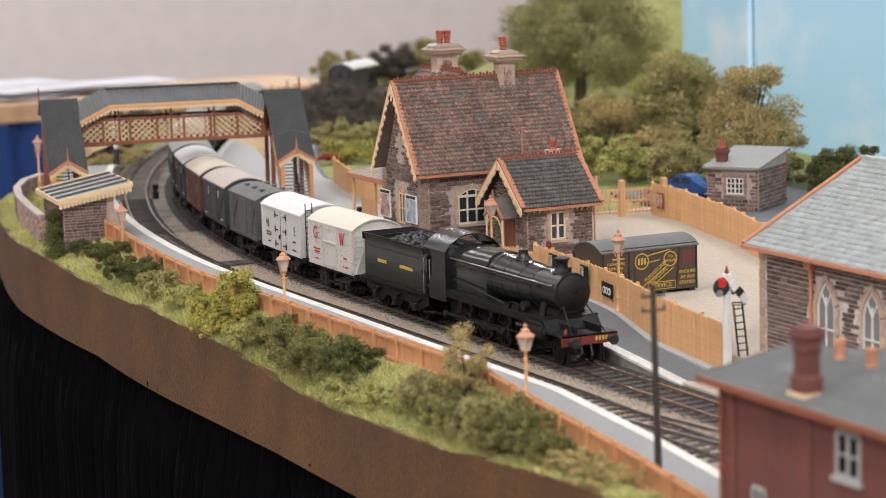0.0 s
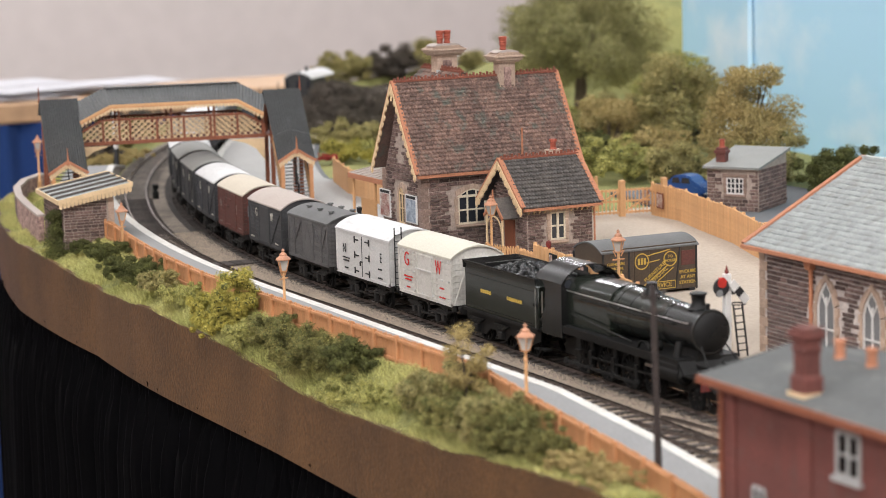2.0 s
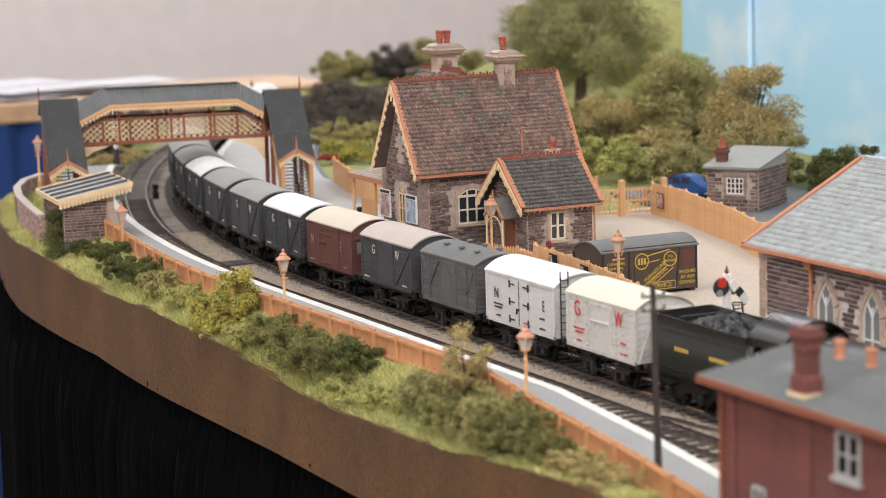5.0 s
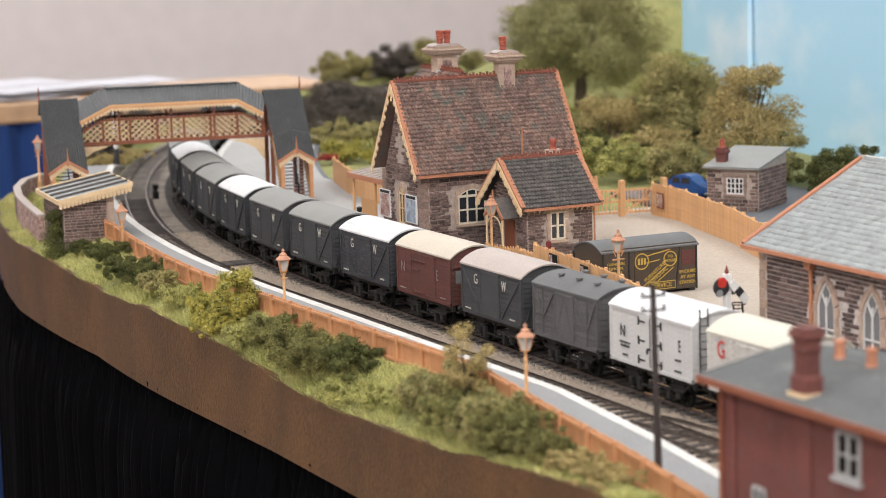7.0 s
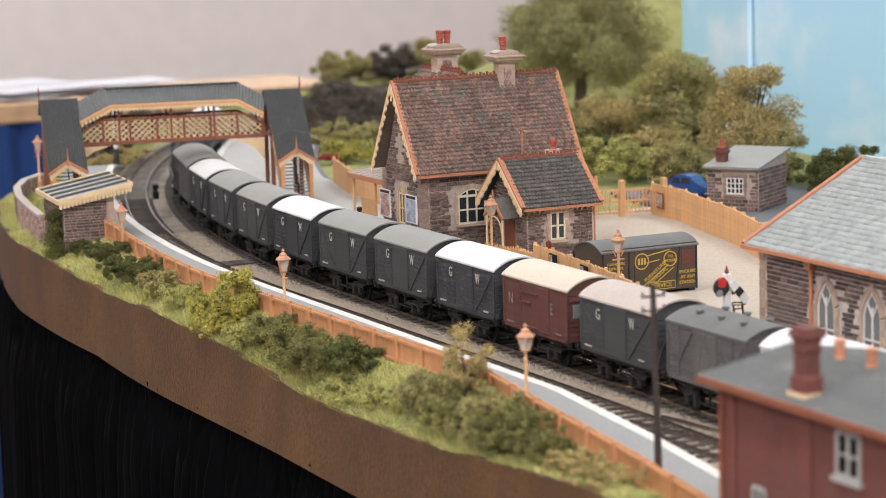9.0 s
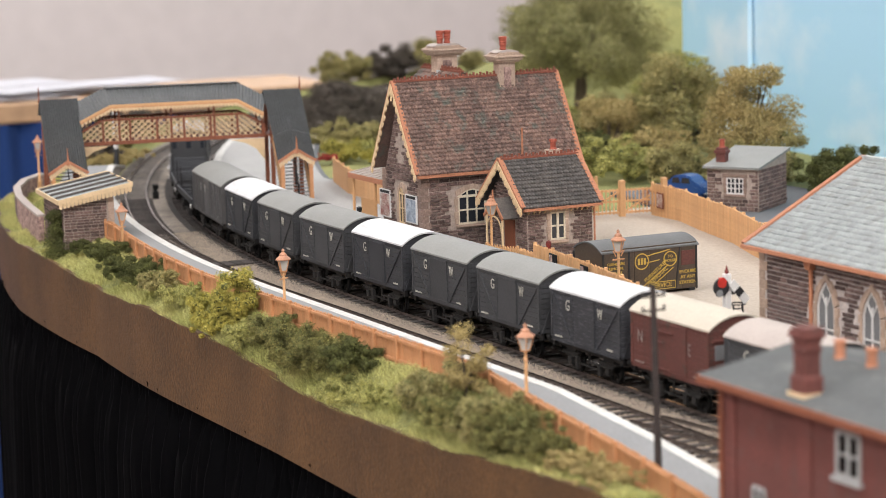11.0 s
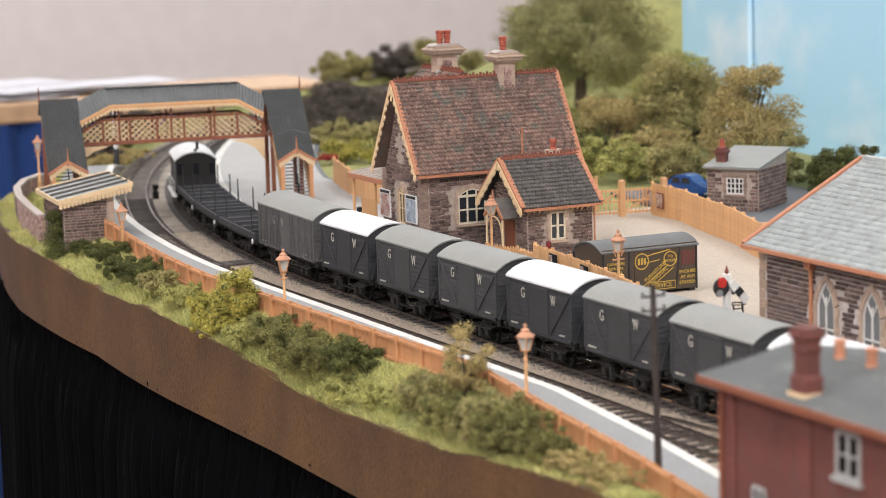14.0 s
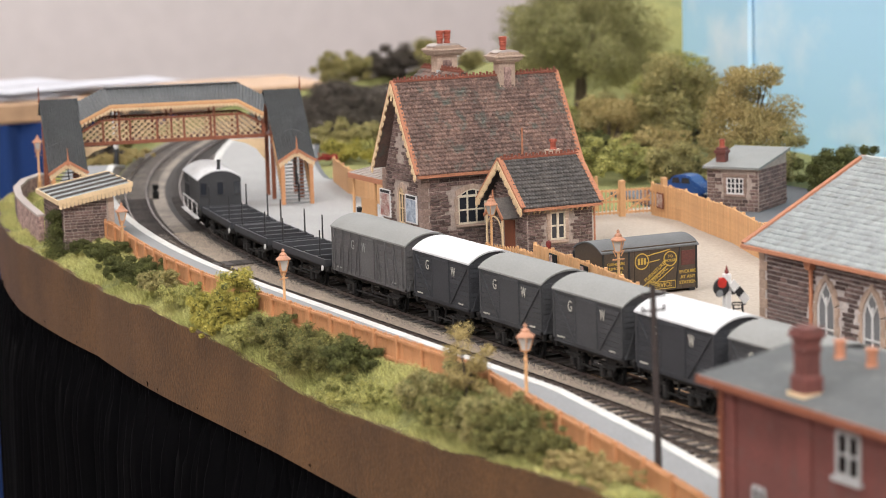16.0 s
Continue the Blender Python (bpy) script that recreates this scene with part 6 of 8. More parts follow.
            for a, b in zip(rows, rows[1:]):
                for c in range(cols - 1):
                    bm.faces.new((a[c], a[c + 1], b[c + 1], b[c]))
            bmesh.ops.solidify(bm, geom=bm.faces[:], thickness=0.06)
            part("stair_roof", bm, "corrugated", h)
            part("roof_lap", beam(B(), (2.7, yc, 5.04), (2.7, yc + sy * (hw + 0.12), 4.64), 0.05, 0.05), "corrugated", h)
            part("barge", beam(B(), (4.18, yc, 3.98), (4.18, yc + sy * (hw + 0.14), 3.28), 0.06, 0.16), "terracotta", h)
            bm = B()
            for k in range(6):
                t = (k + 0.5) / 6
                y, z = yc + sy * (hw + 0.05) * t, 3.9 - 0.68 * t
                prism(bm, [(y - 0.09, z), (y + 0.09, z), (y + 0.09, z - 0.22), (y, z - 0.32), (y - 0.09, z - 0.22)], 4.10, 4.15)
            part("gable_valance", bm, "cream", h, kind="stuff")
            # sloping side boards of the stair
            bm = B()
            prism(bm, [(0.9, 4.35), (0.9, 5.3), (4.0, 2.05), (4.0, 0.85), (3.7, 0.85)], yc + sy * (hw - 0.16) - 0.03, yc + sy * (hw - 0.16) + 0.03, "y")
            part("stair_side", bm, "buff", h)
            part("stair_handrail", beam(B(), (1.0, yc + sy * (hw - 0.2), 5.4), (4.0, yc + sy * (hw - 0.2), 2.15), 0.06, 0.07), "black", h)
        part("finial", rod(B(), (4.2, yc, 3.75), (4.2, yc, 4.75), 0.08, 0.02), "terracotta", h)
        part("rear_finial", rod(B(), (-0.1, yc + math.copysign(1.1, yc), 7.0), (-0.1, yc + math.copysign(1.1, yc), 7.85), 0.07, 0.02), "brownpaint", h)
        for k in range(20):
            t = k / 19
            part("stair_tread", box(B(), 4.0 - 3.1 * t - 0.16, 4.0 - 3.1 * t, yc - 0.92, yc + 0.92, 0.86 + 3.5 * t, 0.92 + 3.5 * t), "paving", h)
        part("centre_rail", beam(B(), (3.9, yc + 0.12, 1.9), (1.0, yc + 0.12, 5.2), 0.06, 0.06), "black", h)
        for x, z in ((3.8, 1.9), (3.1, 2.7)):
            part("baluster", rod(B(), (x, yc + 0.12, z - 1.0), (x, yc + 0.12, z + 0.1), 0.06), "black", h)


footbridge()


# ---- waiting shelter on the near platform ----
def shelter():
    h = thing("waiting_shelter", P(-42.1, -6.7, 0.8, 0, 0, -6), "small brick waiting shelter with ribbed grey roof and cream valance", "waiting shelter")
    r = part("rear_wall", box(B(), -2.5, 2.5, -1.65, -1.4, -0.4, 2.1), "mortar", h)
    stone_face(r, face_y(-2.5, -1.65, -0.4), 5.0, lambda v: (0.02, 4.98) if v < 2.4 else (0, 0), [], meshes=HOUSE_STONES, course=0.16, lengths=(0.25, 0.5), depth=0.05, seed=33)
    w = part("wall", prism(B(), [(-1.65, -0.4), (-1.65, 2.15), (1.0, 2.55), (1.0, -0.4)], 2.3, 2.52), "mortar", h)
    stone_face(w, face_x(2.52, -1.65, -0.4), 2.6, lambda v: (0.02, 2.3) if v < 2.6 else (0, 0), [], meshes=HOUSE_STONES, course=0.16, lengths=(0.25, 0.5), depth=0.05, seed=31)
    for k in range(10):
        part("quoin", box(B(), 2.2, 2.56, 0.72, 1.04, -0.4 + k * 0.3, -0.4 + k * 0.3 + 0.29, bev=0.01), "lightstone", h)
    part("wall", prism(B(), [(-1.65, -0.4), (-1.65, 2.15), (1.0, 2.55), (1.0, -0.4)], -2.5, -2.3), "mortar", h)
    slope = [(-1.95, 2.22), (1.95, 2.92)]
    bm = B()
    prism(bm, [(-1.95, 2.22), (1.95, 2.92), (1.95, 2.84), (-1.95, 2.14)], -2.9, 2.9)
    part("roof", bm, "slate_light", h)
    for k in range(4):
        x = -2.1 + k * 1.35
        part("roof_rib", beam(B(), (x, -1.93, 2.29), (x, 1.93, 2.99), 0.16, 0.1), "slate_dark", h)
    for x in (2.92, -2.92):
        part("fascia", beam(B(), (x, -1.97, 2.16), (x, 1.97, 2.87), 0.08, 0.24), "cream", h)
    for y, z in ((-1.97, 2.14), (1.97, 2.86)):
        part("fascia", beam(B(), (-2.95, y, z), (2.95, y, z), 0.08, 0.24), "cream", h)
    bm = B()
    for k in range(19):
        t = (k + 0.5) / 19
        y, z = -1.95 + 3.9 * t, 2.06 + 0.70 * t
        prism(bm, [(y - 0.09, z + 0.02), (y + 0.09, z + 0.02), (y + 0.09, z - 0.22), (y + 0.03, z - 0.30), (y - 0.03, z - 0.30), (y - 0.09, z - 0.22)], 2.88, 2.93)
    part("valance", bm, "cream", h, kind="stuff")


shelter()


def left_wall():
    w = thing("retaining_wall", P(0, 0, 0), "low stone wall with pale coping at the platform's back", "wall")
    pts = [on_line(s, d, 0) for s, d in ((-43.5, 10.3), (-48, 10.5), (-52, 10.7), (-56, 10.7), (-59.5, 10.2), (-62, 9.2))]
    for a, b in zip(pts, pts[1:]):
        part("wall_length", beam(B(), (a.x, a.y, 0.7), (b.x, b.y, 0.7), 0.3, 1.7), "stone", w)
        part("coping", beam(B(), (a.x, a.y, 1.58), (b.x, b.y, 1.58), 0.42, 0.12), "roof_pink", w)
    h = thing("line_post", P(-77.0, 7.0, -0.2), "white post with black foot beside the line", "signal post")
    part("post", rod(B(), (0, 0, 1.6), (0, 0, 4.1), 0.16, 0.16, 10), "white", h)
    part("post_foot", rod(B(), (0, 0, 0), (0, 0, 1.6), 0.2, 0.2, 10), "black", h)


left_wall()


# ---- goods shed ----
def goods_shed():
    h = thing("goods_shed", P(4.85, 4.85, 0.3), "large stone goods shed with pale slate roof and arched windows", "goods shed")
    L, D, E, R = 26.0, 10.4, 4.72, 7.5
    w = part("wall", box(B(), 0, L, 0.02, 0.4, -0.6, E), "mortar_light", h)
    wx = (4.35, 7.15)
    stone_face(w, face_y(0.45, 0.02, 0.3), 9.6, lambda v: (0, 9.6) if v < E - 0.35 else (0, 0), [(x - 0.45 - 0.74, x - 0.45 + 0.74, 0.2, 2.75) for x in wx] + [(x - 0.45 - 0.4, x - 0.45 + 0.4, 2.7, 3.5) for x in wx], course=0.17, depth=0.05, lengths=(0.3, 0.8), meshes=HOUSE_STONES, seed=41)
    for k in range(14):
        a = 0.5 if k % 2 else 0.34
        part("quoin", box(B(), -0.03, a, -0.04, 0.4, -0.3 + k * 0.36, -0.3 + k * 0.36 + 0.35, bev=0.015), "lightstone", h)
    part("wall", prism(B(), [(0, -0.6), (0, E), (D / 2, R - 0.1), (D, E), (D, -0.6)], 0.02, 0.4), "mortar_light", h)
    part("wall", box(B(), 0, L, D - 0.4, D, -0.6, E), "mortar_light", h)
    part("wall", prism(B(), [(0, -0.6), (0, E), (D / 2, R - 0.1), (D, E), (D, -0.6)], L - 0.4, L), "mortar_light", h)
    tile_roof(h, (-0.5, -0.42, E - 0.12), (L, -0.42, E - 0.12), (-0.5, D / 2, R), 21, 62, "slate_light", scallop=0.0, lift=0.045, seed=42, label="rows of pale grey slates")
    tile_roof(h, (-0.5, D + 0.42, E - 0.12), (L, D + 0.42, E - 0.12), (-0.5, D / 2, R), 10, 30, "slate_light", scallop=0.0, lift=0.035, seed=43)
    for y in (-0.42, D + 0.42):
        part("verge", beam(B(), (-0.52, y, E - 0.08), (-0.52, D / 2, R + 0.06), 0.22, 0.14), "terracotta", h, "orange verge tiles")
    part("ridge", beam(B(), (-0.5, D / 2, R + 0.05), (L, D / 2, R + 0.05), 0.3, 0.12), "slate_light", h)
    part("gutter", beam(B(), (-0.5, -0.50, E - 0.18), (L, -0.50, E - 0.18), 0.14, 0.14), "terracotta", h, "orange-brown gutter")
    part("downpipe", rod(B(), (3.5, -0.12, 0), (3.5, -0.12, E - 0.5), 0.08), "terracotta", h)
    part("rainwater_head", prism(B(), [(3.2, E - 0.2), (3.8, E - 0.2), (3.62, E - 0.6), (3.38, E - 0.6)], -0.3, -0.02, "y"), "terracotta", h)
    for x in wx:
        m = face_y(x, 0.0, 0.9)
        o = [(-0.5, 0), (-0.5, 1.95), (-0.36, 2.38), (0, 2.85), (0.36, 2.38), (0.5, 1.95), (0.5, 0)]
        win = part("window", prism(B(), o, -0.06, 0.0, "z"), "glass_grey", h, m=m)
        bm = B()
        for a, b in zip(o, o[1:]):
            beam(bm, (*a, 0.02), (*b, 0.02), 0.06, 0.07)
        beam(bm, (0, 0, 0.02), (0, 2.3, 0.02), 0.06, 0.07)
        beam(bm, (-0.5, 1.1, 0.02), (0.5, 1.1, 0.02), 0.06, 0.07)
        for s in (-1, 1):
            beam(bm, (0, 1.95, 0.02), (s * 0.3, 2.45, 0.02), 0.06, 0.06)
        part("window_frame", bm, "white", win)
        for s in (-1, 1):
            for k in range(6):
                a, b = sorted((s * 0.54, s * (0.78 if k % 2 else 0.70)))
                part("quoin", box(B(), a, b, k * 0.33 + 0.006, k * 0.33 + 0.322, -0.1, 0.1, bev=0.012), "lightstone", win)
            for (a, za), (b, zb) in (((0.54, 1.98), (0.40, 2.42)), ((0.40, 2.42), (0.22, 2.68)), ((0.22, 2.68), (0.0, 2.92))):
                part("voussoir", prism(B(), [(s * a, za), (s * b, zb), (s * b * 1.35 + (0 if b else 0), zb + 0.24), (s * a * 1.4, za + 0.12)], -0.1, 0.1, "z"), "lightstone", win)
        part("window_sill", box(B(), -0.65, 0.65, -0.16, -0.02, -0.05, 0.16), "lightstone", win)


goods_shed()


# ---- red brick building at the near end ----
def red_house():
    h = thing("signal_house", P(26.0, -10.55, -0.3), "red brick railway house with low grey felt roof", "railway house")
    L, D, E, R = 16.0, 5.2, 5.52, 6.05
    part("wall", box(B(), 0, L, 0, 0.3, -1.5, E), "redbrick", h)
    part("wall", box(B(), 0, 0.3, 0.3, D, -1.5, E), "redbrick", h)
    part("wall", box(B(), 0, L, D - 0.3, D, -1.5, E), "redbrick", h)
    bm = B()
    prism(bm, [(-0.5, E), (D / 2, R), (D + 0.5, E), (D + 0.5, E - 0.14), (-0.5, E - 0.14)], -0.5, L)
    part("roof", bm, "felt_grey", h)
    part("eaves_board", beam(B(), (-0.52, -0.53, E - 0.10), (L, -0.53, E - 0.10), 0.08, 0.2), "brownpaint", h)
    for a, b in (((-0.53, -0.5), (D / 2, R)), ((-0.53, D + 0.5), (D / 2, R))):
        part("verge_board", beam(B(), (-0.53, a[1], E - 0.06), (-0.53, D / 2, R - 0.05), 0.06, 0.14), "felt_grey", h)
    c = part("chimney", box(B(), 3.4, 3.9, 0.0, 0.5, E - 0.2, 7.3), "redbrick", h)
    for k, o in enumerate((0.05, 0.02, 0.06, 0.12, 0.07)):
        part("chimney_band", box(B(), 3.4 - o, 3.9 + o, -o, 0.5 + o, 6.78 + k * 0.13, 6.90 + k * 0.13, bev=0.025), "redbrick", c)
    part("chimney_plinth", box(B(), 3.32, 3.98, -0.08, 0.58, E - 0.1, E + 0.62, bev=0.05), "redbrick", c)
    me = mesh_of("brick", box(B(), -0.11, 0.11, -0.012, 0.012, -0.034, 0.034, bev=0.006), "redbrick")
    for k in range(9):
        for i in range(2):
            again("brick", me, c, P(3.53 + i * 0.24 + 0.04 * (k % 2), -0.008, E + 0.68 + k * 0.085))
    part("chimney_flashing", box(B(), 3.27, 4.03, -0.13, 0.63, E - 0.1, E + 0.17), "cream", c)
    for x in (1.85, 3.3):
        part("chimney_pot", lathe(B(), [(0.19, 0), (0.15, 0.1), (0.14, 0.42), (0.19, 0.47), (0.15, 0.55)], 12), "terracotta", h, m=P(x, D / 2, R - 0.05))
    sash(h, face_y(5.85, 0.0, 3.85), 0.95, 1.15, 2, 2, "concrete", bar=0.08)
    for x in (0.35, 3.95, 7.6):
        part("brick_pier", box(B(), x - 0.3, x + 0.3, -0.07, 0.01, -1.5, E - 0.15, bev=0.015), "redbrick", h)
    pipe = part("drain_pipe", rod(B(), (0.08, -0.14, -1.2), (0.08, -0.14, E - 0.2), 0.06, 0.06, 10), "brownpaint", h)
    for z in (1.2, 2.9, 4.4):
        part("pipe_bracket", lathe(B(), [(0.09, 0), (0.10, 0.06), (0.09, 0.12)], 10), "brownpaint", pipe, m=P(0.08, -0.14, z))
    sash(h, face_y(1.75, 0.0, 1.6), 0.55, 1.1, 2, 2, "concrete", bar=0.06)


red_house()


# ---- lamp hut and car behind the yard ----
def hut():
    h = thing("platelayers_hut", P(-27.3, 26.3, 0.82, 0, 0, 34), "small brick hut with grey lean-to roof and chimney", "hut")
    W, D = 3.0, 4.0
    part("wall", box(B(), -W, 0, 0, 0.25, 0, 2.3), "mortar", h)
    f = part("wall", box(B(), -W, -W + 0.25, 0.25, D, 0, 2.3), "mortar", h)
    f = part("wall", prism(B(), [(0, 0), (0, 2.3), (D, 2.9), (D, 0)], -0.25, 0), "mortar", h)
    stone_face(f, face_x(0.0, 0, 0), D, lambda v: (0.02, D - 0.02) if v < 2.3 else (0, 0), [], course=0.2, lengths=(0.3, 0.55), depth=0.05, meshes=HOUSE_STONES, seed=51, limit=150)
    f = part("wall", box(B(), -W, 0, -0.01, 0.02, 0, 2.3), "mortar", h)
    stone_face(f, face_y(-W, -0.01, 0), W, lambda v: (0.02, W - 0.02) if v < 2.25 else (0, 0), [(0.9, 2.4, 0.7, 2.1)], course=0.2, lengths=(0.3, 0.55), depth=0.05, meshes=HOUSE_STONES, seed=52, limit=150)
    part("roof", prism(B(), [(-0.3, 2.3), (D + 0.3, 2.95), (D + 0.3, 3.08), (-0.3, 2.43)], -W - 0.15, 0.15), "roof_grey", h)
    sash(h, face_y(-1.35, -0.02, 0.95), 0.95, 0.85, 4, 3, "white", bar=0.055, surround="quoin_stone")
    c = part("chimney", box(B(), -2.75, -2.2, 0.6, 1.1, 2.3, 3.35, bev=0.02), "redbrick", h)
    part("chimney_pot", lathe(B(), [(0.2, 0), (0.15, 0.1), (0.15, 0.4), (0.2, 0.45)], 10), "pot", c, m=P(-2.47, 0.85, 3.35))
    part("chimney_band", box(B(), -2.82, -2.13, 0.53, 1.17, 3.05, 3.2), "redbrick", c)


hut()


def motor_car():
    c = thing("motor_car", P(-35.0, 26.4, 0.82, 0, 0, 205) @ Matrix.Scale(0.84, 4), "small blue saloon car of the nineteen-fifties", "car")
    prof = [(-2.0, 0.35), (-2.05, 0.75), (-1.85, 0.95), (-1.35, 1.02), (-1.0, 1.45), (-0.6, 1.6), (0.2, 1.6), (0.55, 1.45), (0.85, 1.02), (1.7, 0.92), (1.95, 0.7), (1.98, 0.35)]
    bm = prism(B(), prof, -0.72, 0.72, "y")
    bmesh.ops.bevel(bm, geom=bm.edges[:], offset=0.09, segments=2, affect="EDGES")
    part("body", bm, "blue_paint", c, smooth=True)
    for y in (-0.74, 0.74):
        for x0, x1 in ((-0.95, -0.25), (-0.15, 0.5)):
            part("window", prism(B(), [(x0, 1.06), (x1, 1.06), (x1 - 0.08, 1.42), (x0 + 0.12, 1.42)], y - 0.012, y + 0.012, "y"), "glass_dark", c)
    part("windscreen", beam(B(), (0.62, -0.5, 1.26), (0.62, 0.5, 1.26), 0.25, 0.28), "glass_dark", c)
    for x in (-1.3, 1.25):
        for y in (-0.7, 0.7):
            bm = rod(B(), (x, y - 0.1, 0.32), (x, y + 0.1, 0.32), 0.32, 0.32, 18)
            wv = part("wheel", bm, "black", c)
            part("hub_cap", rod(B(), (x, y - 0.12, 0.32), (x, y + 0.12, 0.32), 0.15, 0.15, 12), "steel", wv)
            part("wing", rod(B(), (x, y * 0.98 - 0.13, 0.42), (x, y * 0.98 + 0.13, 0.42), 0.43, 0.43, 16), "blue_paint", c)
    for x in (-2.06, 2.0):
        part("bumper", box(B(), x - 0.05, x + 0.05, -0.72, 0.72, 0.35, 0.47, bev=0.02), "steel", c)
    for y in (-0.5, 0.5):
        part("head_lamp", rod(B(), (1.85, y, 0.78), (2.0, y, 0.78), 0.12, 0.12, 12), "steel", c)


motor_car()


# ---- furniture container in the yard ----
def container():
    c = thing("furniture_container", P(-8.4, 5.55, 0.8), "dark brown railway furniture container with yellow lettering", "container")
    L, W, E, T = 4.85, 2.35, 2.05, 2.42
    part("body", box(B(), -W + 0.03, -0.03, 0.03, L - 0.03, 0.1, E + 0.1), "container", c)
    me = mesh_of("side_panel", box(B(), -0.03, 0.0, 0.02, L / 6 - 0.01, 0.1, E, bev=0.008), "container")
    for k in range(6):
        again("side_panel", me, c, P(0, k * L / 6, 0))
    o = arc_roof(W, E, T, over=0.05)
    bm = prism(B(), [(y - W / 2, z) for y, z in o], -0.06, L + 0.06, "y")
    part("roof", bm, "roof_dark", c, smooth=True)
    o = gable_end(W, 0.1, E, T - 0.08)
    part("end_panel", prism(B(), [(y - W / 2, z) for y, z in o], -0.01, 0.03, "y"), "container", c)
    part("end_panel", prism(B(), [(y - W / 2, z) for y, z in o], L - 0.03, L + 0.01, "y"), "container", c)
    for y in (0.06, 1.35, L - 0.06):
        part("corner_iron", box(B(), 0.0, 0.04, y - 0.04, y + 0.04, 0.05, E), "black", c)
    for y in (0.3, L - 0.3):
        part("skid", box(B(), -W, 0.05, y - 0.15, y + 0.15, 0, 0.12), "black", c)
    bm = B()
    for a, b in (((2.25, 1.72), (3.45, 1.92)), ((2.25, 1.42), (2.9, 1.5)), ((2.0, 0.35), (3.35, 1.25)), ((2.35, 0.25), (3.6, 1.1))):
        beam(bm, (0.012, *a), (0.012, *b), 0.014, 0.04)
    for q in range(20):
        for cy, cz, r in ((2.0, 1.5, 0.34), (3.45, 1.5, 0.32)):
            a, b = 2 * math.pi * q / 20, 2 * math.pi * (q + 1) / 20
            beam(bm, (0.012, cy + r * math.cos(a), cz + r * math.sin(a)), (0.012, cy + r * math.cos(b), cz + r * math.sin(b)), 0.014, 0.05)
    for a, b in (((2.3, 0.2), (3.7, 0.2)), ((2.3, 0.52), (3.7, 0.52)), ((2.3, 0.2), (2.3, 0.52)), ((3.7, 0.2), (3.7, 0.52))):
        beam(bm, (0.012, *a), (0.012, *b), 0.014, 0.035)
    part("door_edge", beam(B(), (0.012, 3.72, 0.12), (0.012, 3.95, E - 0.05), 0.03, 0.05), "black", c)
    part("door_edge", box(B(), 0.0, 0.02, 4.02, 4.72, 1.15, E - 0.25, bev=0.006), "van_brown", c, "reddish-brown repair panel")
    part("painted_device", bm, "gold", c, "yellow painted device")
    bm = B()
    for k in range(3):
        box(bm, 0.005, 0.02, 1.80 + k * 0.15, 1.90 + k * 0.15, 1.36, 1.64)
    part("monogram_bars", bm, "gold", c)

    def text(s, y, z, size, tilt=0):
        lettering(s, size, "gold", c, face_x(0.012, y, z) @ pose(0, 0, 0, 0, 0, tilt))

    text("TO", 3.45, 1.60, 0.13), text("HOUSE", 3.45, 1.42, 0.12)
    text("FURNITURE", 2.66, 0.98, 0.17, 36), text("REMOVAL", 2.86, 0.80, 0.17, 36)
    text("SERVICE", 3.0, 0.36, 0.2)
    text("ENQUIRE", 4.35, 0.86, 0.15), text("AT ANY", 4.35, 0.62, 0.15), text("STATION", 4.35, 0.38, 0.15)
    text("FURNITURE", 0.7, 1.5, 0.12), text("REMOVAL", 0.7, 1.3, 0.12), text("SERVICE", 0.7, 1.1, 0.12)


container()


# ---- signal, lamps, poles, fences ----
def signal():
    s = thing("semaphore_signal", P(5.2, 3.1, 0.1), "white post backing signal with red spectacle and chequered arm", "signal")
    bm = B()
    box(bm, -0.13, 0.13, -0.13, 0.13, 0, 3.9, bev=0.02)
    part("post", bm, "white", s)
    part("finial", lathe(B(), [(0.05, 0), (0.085, 0.08), (0.05, 0.16), (0.015, 0.32)], 10), "buffer_red", s, m=P(0, 0, 3.9))
    part("arm", box(B(), 0.18, 0.24, 0.1, 1.15, -0.16, 0.16), "white", s, m=P(0, 0, 3.65, -48))
    part("arm_stripe", box(B(), 0.245, 0.26, 0.45, 0.75, -0.16, 0.16), "black", s, m=P(0, 0, 3.65, -48))
    part("spectacle", rod(B(), (0.16, -0.38, 3.45), (0.24, -0.38, 3.45), 0.34, 0.34, 18), "black", s)
    part("red_lens", rod(B(), (0.15, -0.36, 3.62), (0.27, -0.36, 3.62), 0.20, 0.20, 14), "signal_red", s)
    part("clear_lens", rod(B(), (0.15, -0.48, 3.22), (0.27, -0.48, 3.22), 0.14, 0.14, 14), "paving", s)
    part("lamp_case", box(B(), -0.1, 0.12, -0.2, 0.5, 3.1, 3.22, bev=0.02), "black", s)
    bm = B()
    for y in (0.22, 0.62):
        beam(bm, (0.1, y + 0.35, -0.3), (0.1, y, 2.7), 0.05, 0.06)
    for k in range(10):
        z = 0.1 + k * 0.27
        o = 0.35 * (1 - (z + 0.3) / 3.0)
        beam(bm, (0.1, 0.22 + o, z), (0.1, 0.62 + o, z), 0.04, 0.04)
    part("ladder", bm, "black", s)
    bm = B()
    for q in range(12):
        a, b = math.pi * 2 * q / 12, math.pi * 2 * (q + 1) / 12
        beam(bm, (0.1 + 0.3 * math.cos(a), 0.42 + 0.3 * math.sin(a), 2.72), (0.1 + 0.3 * math.cos(b), 0.42 + 0.3 * math.sin(b), 2.72), 0.04, 0.04)
    part("ladder_hoop", bm, "black", s)


signal()


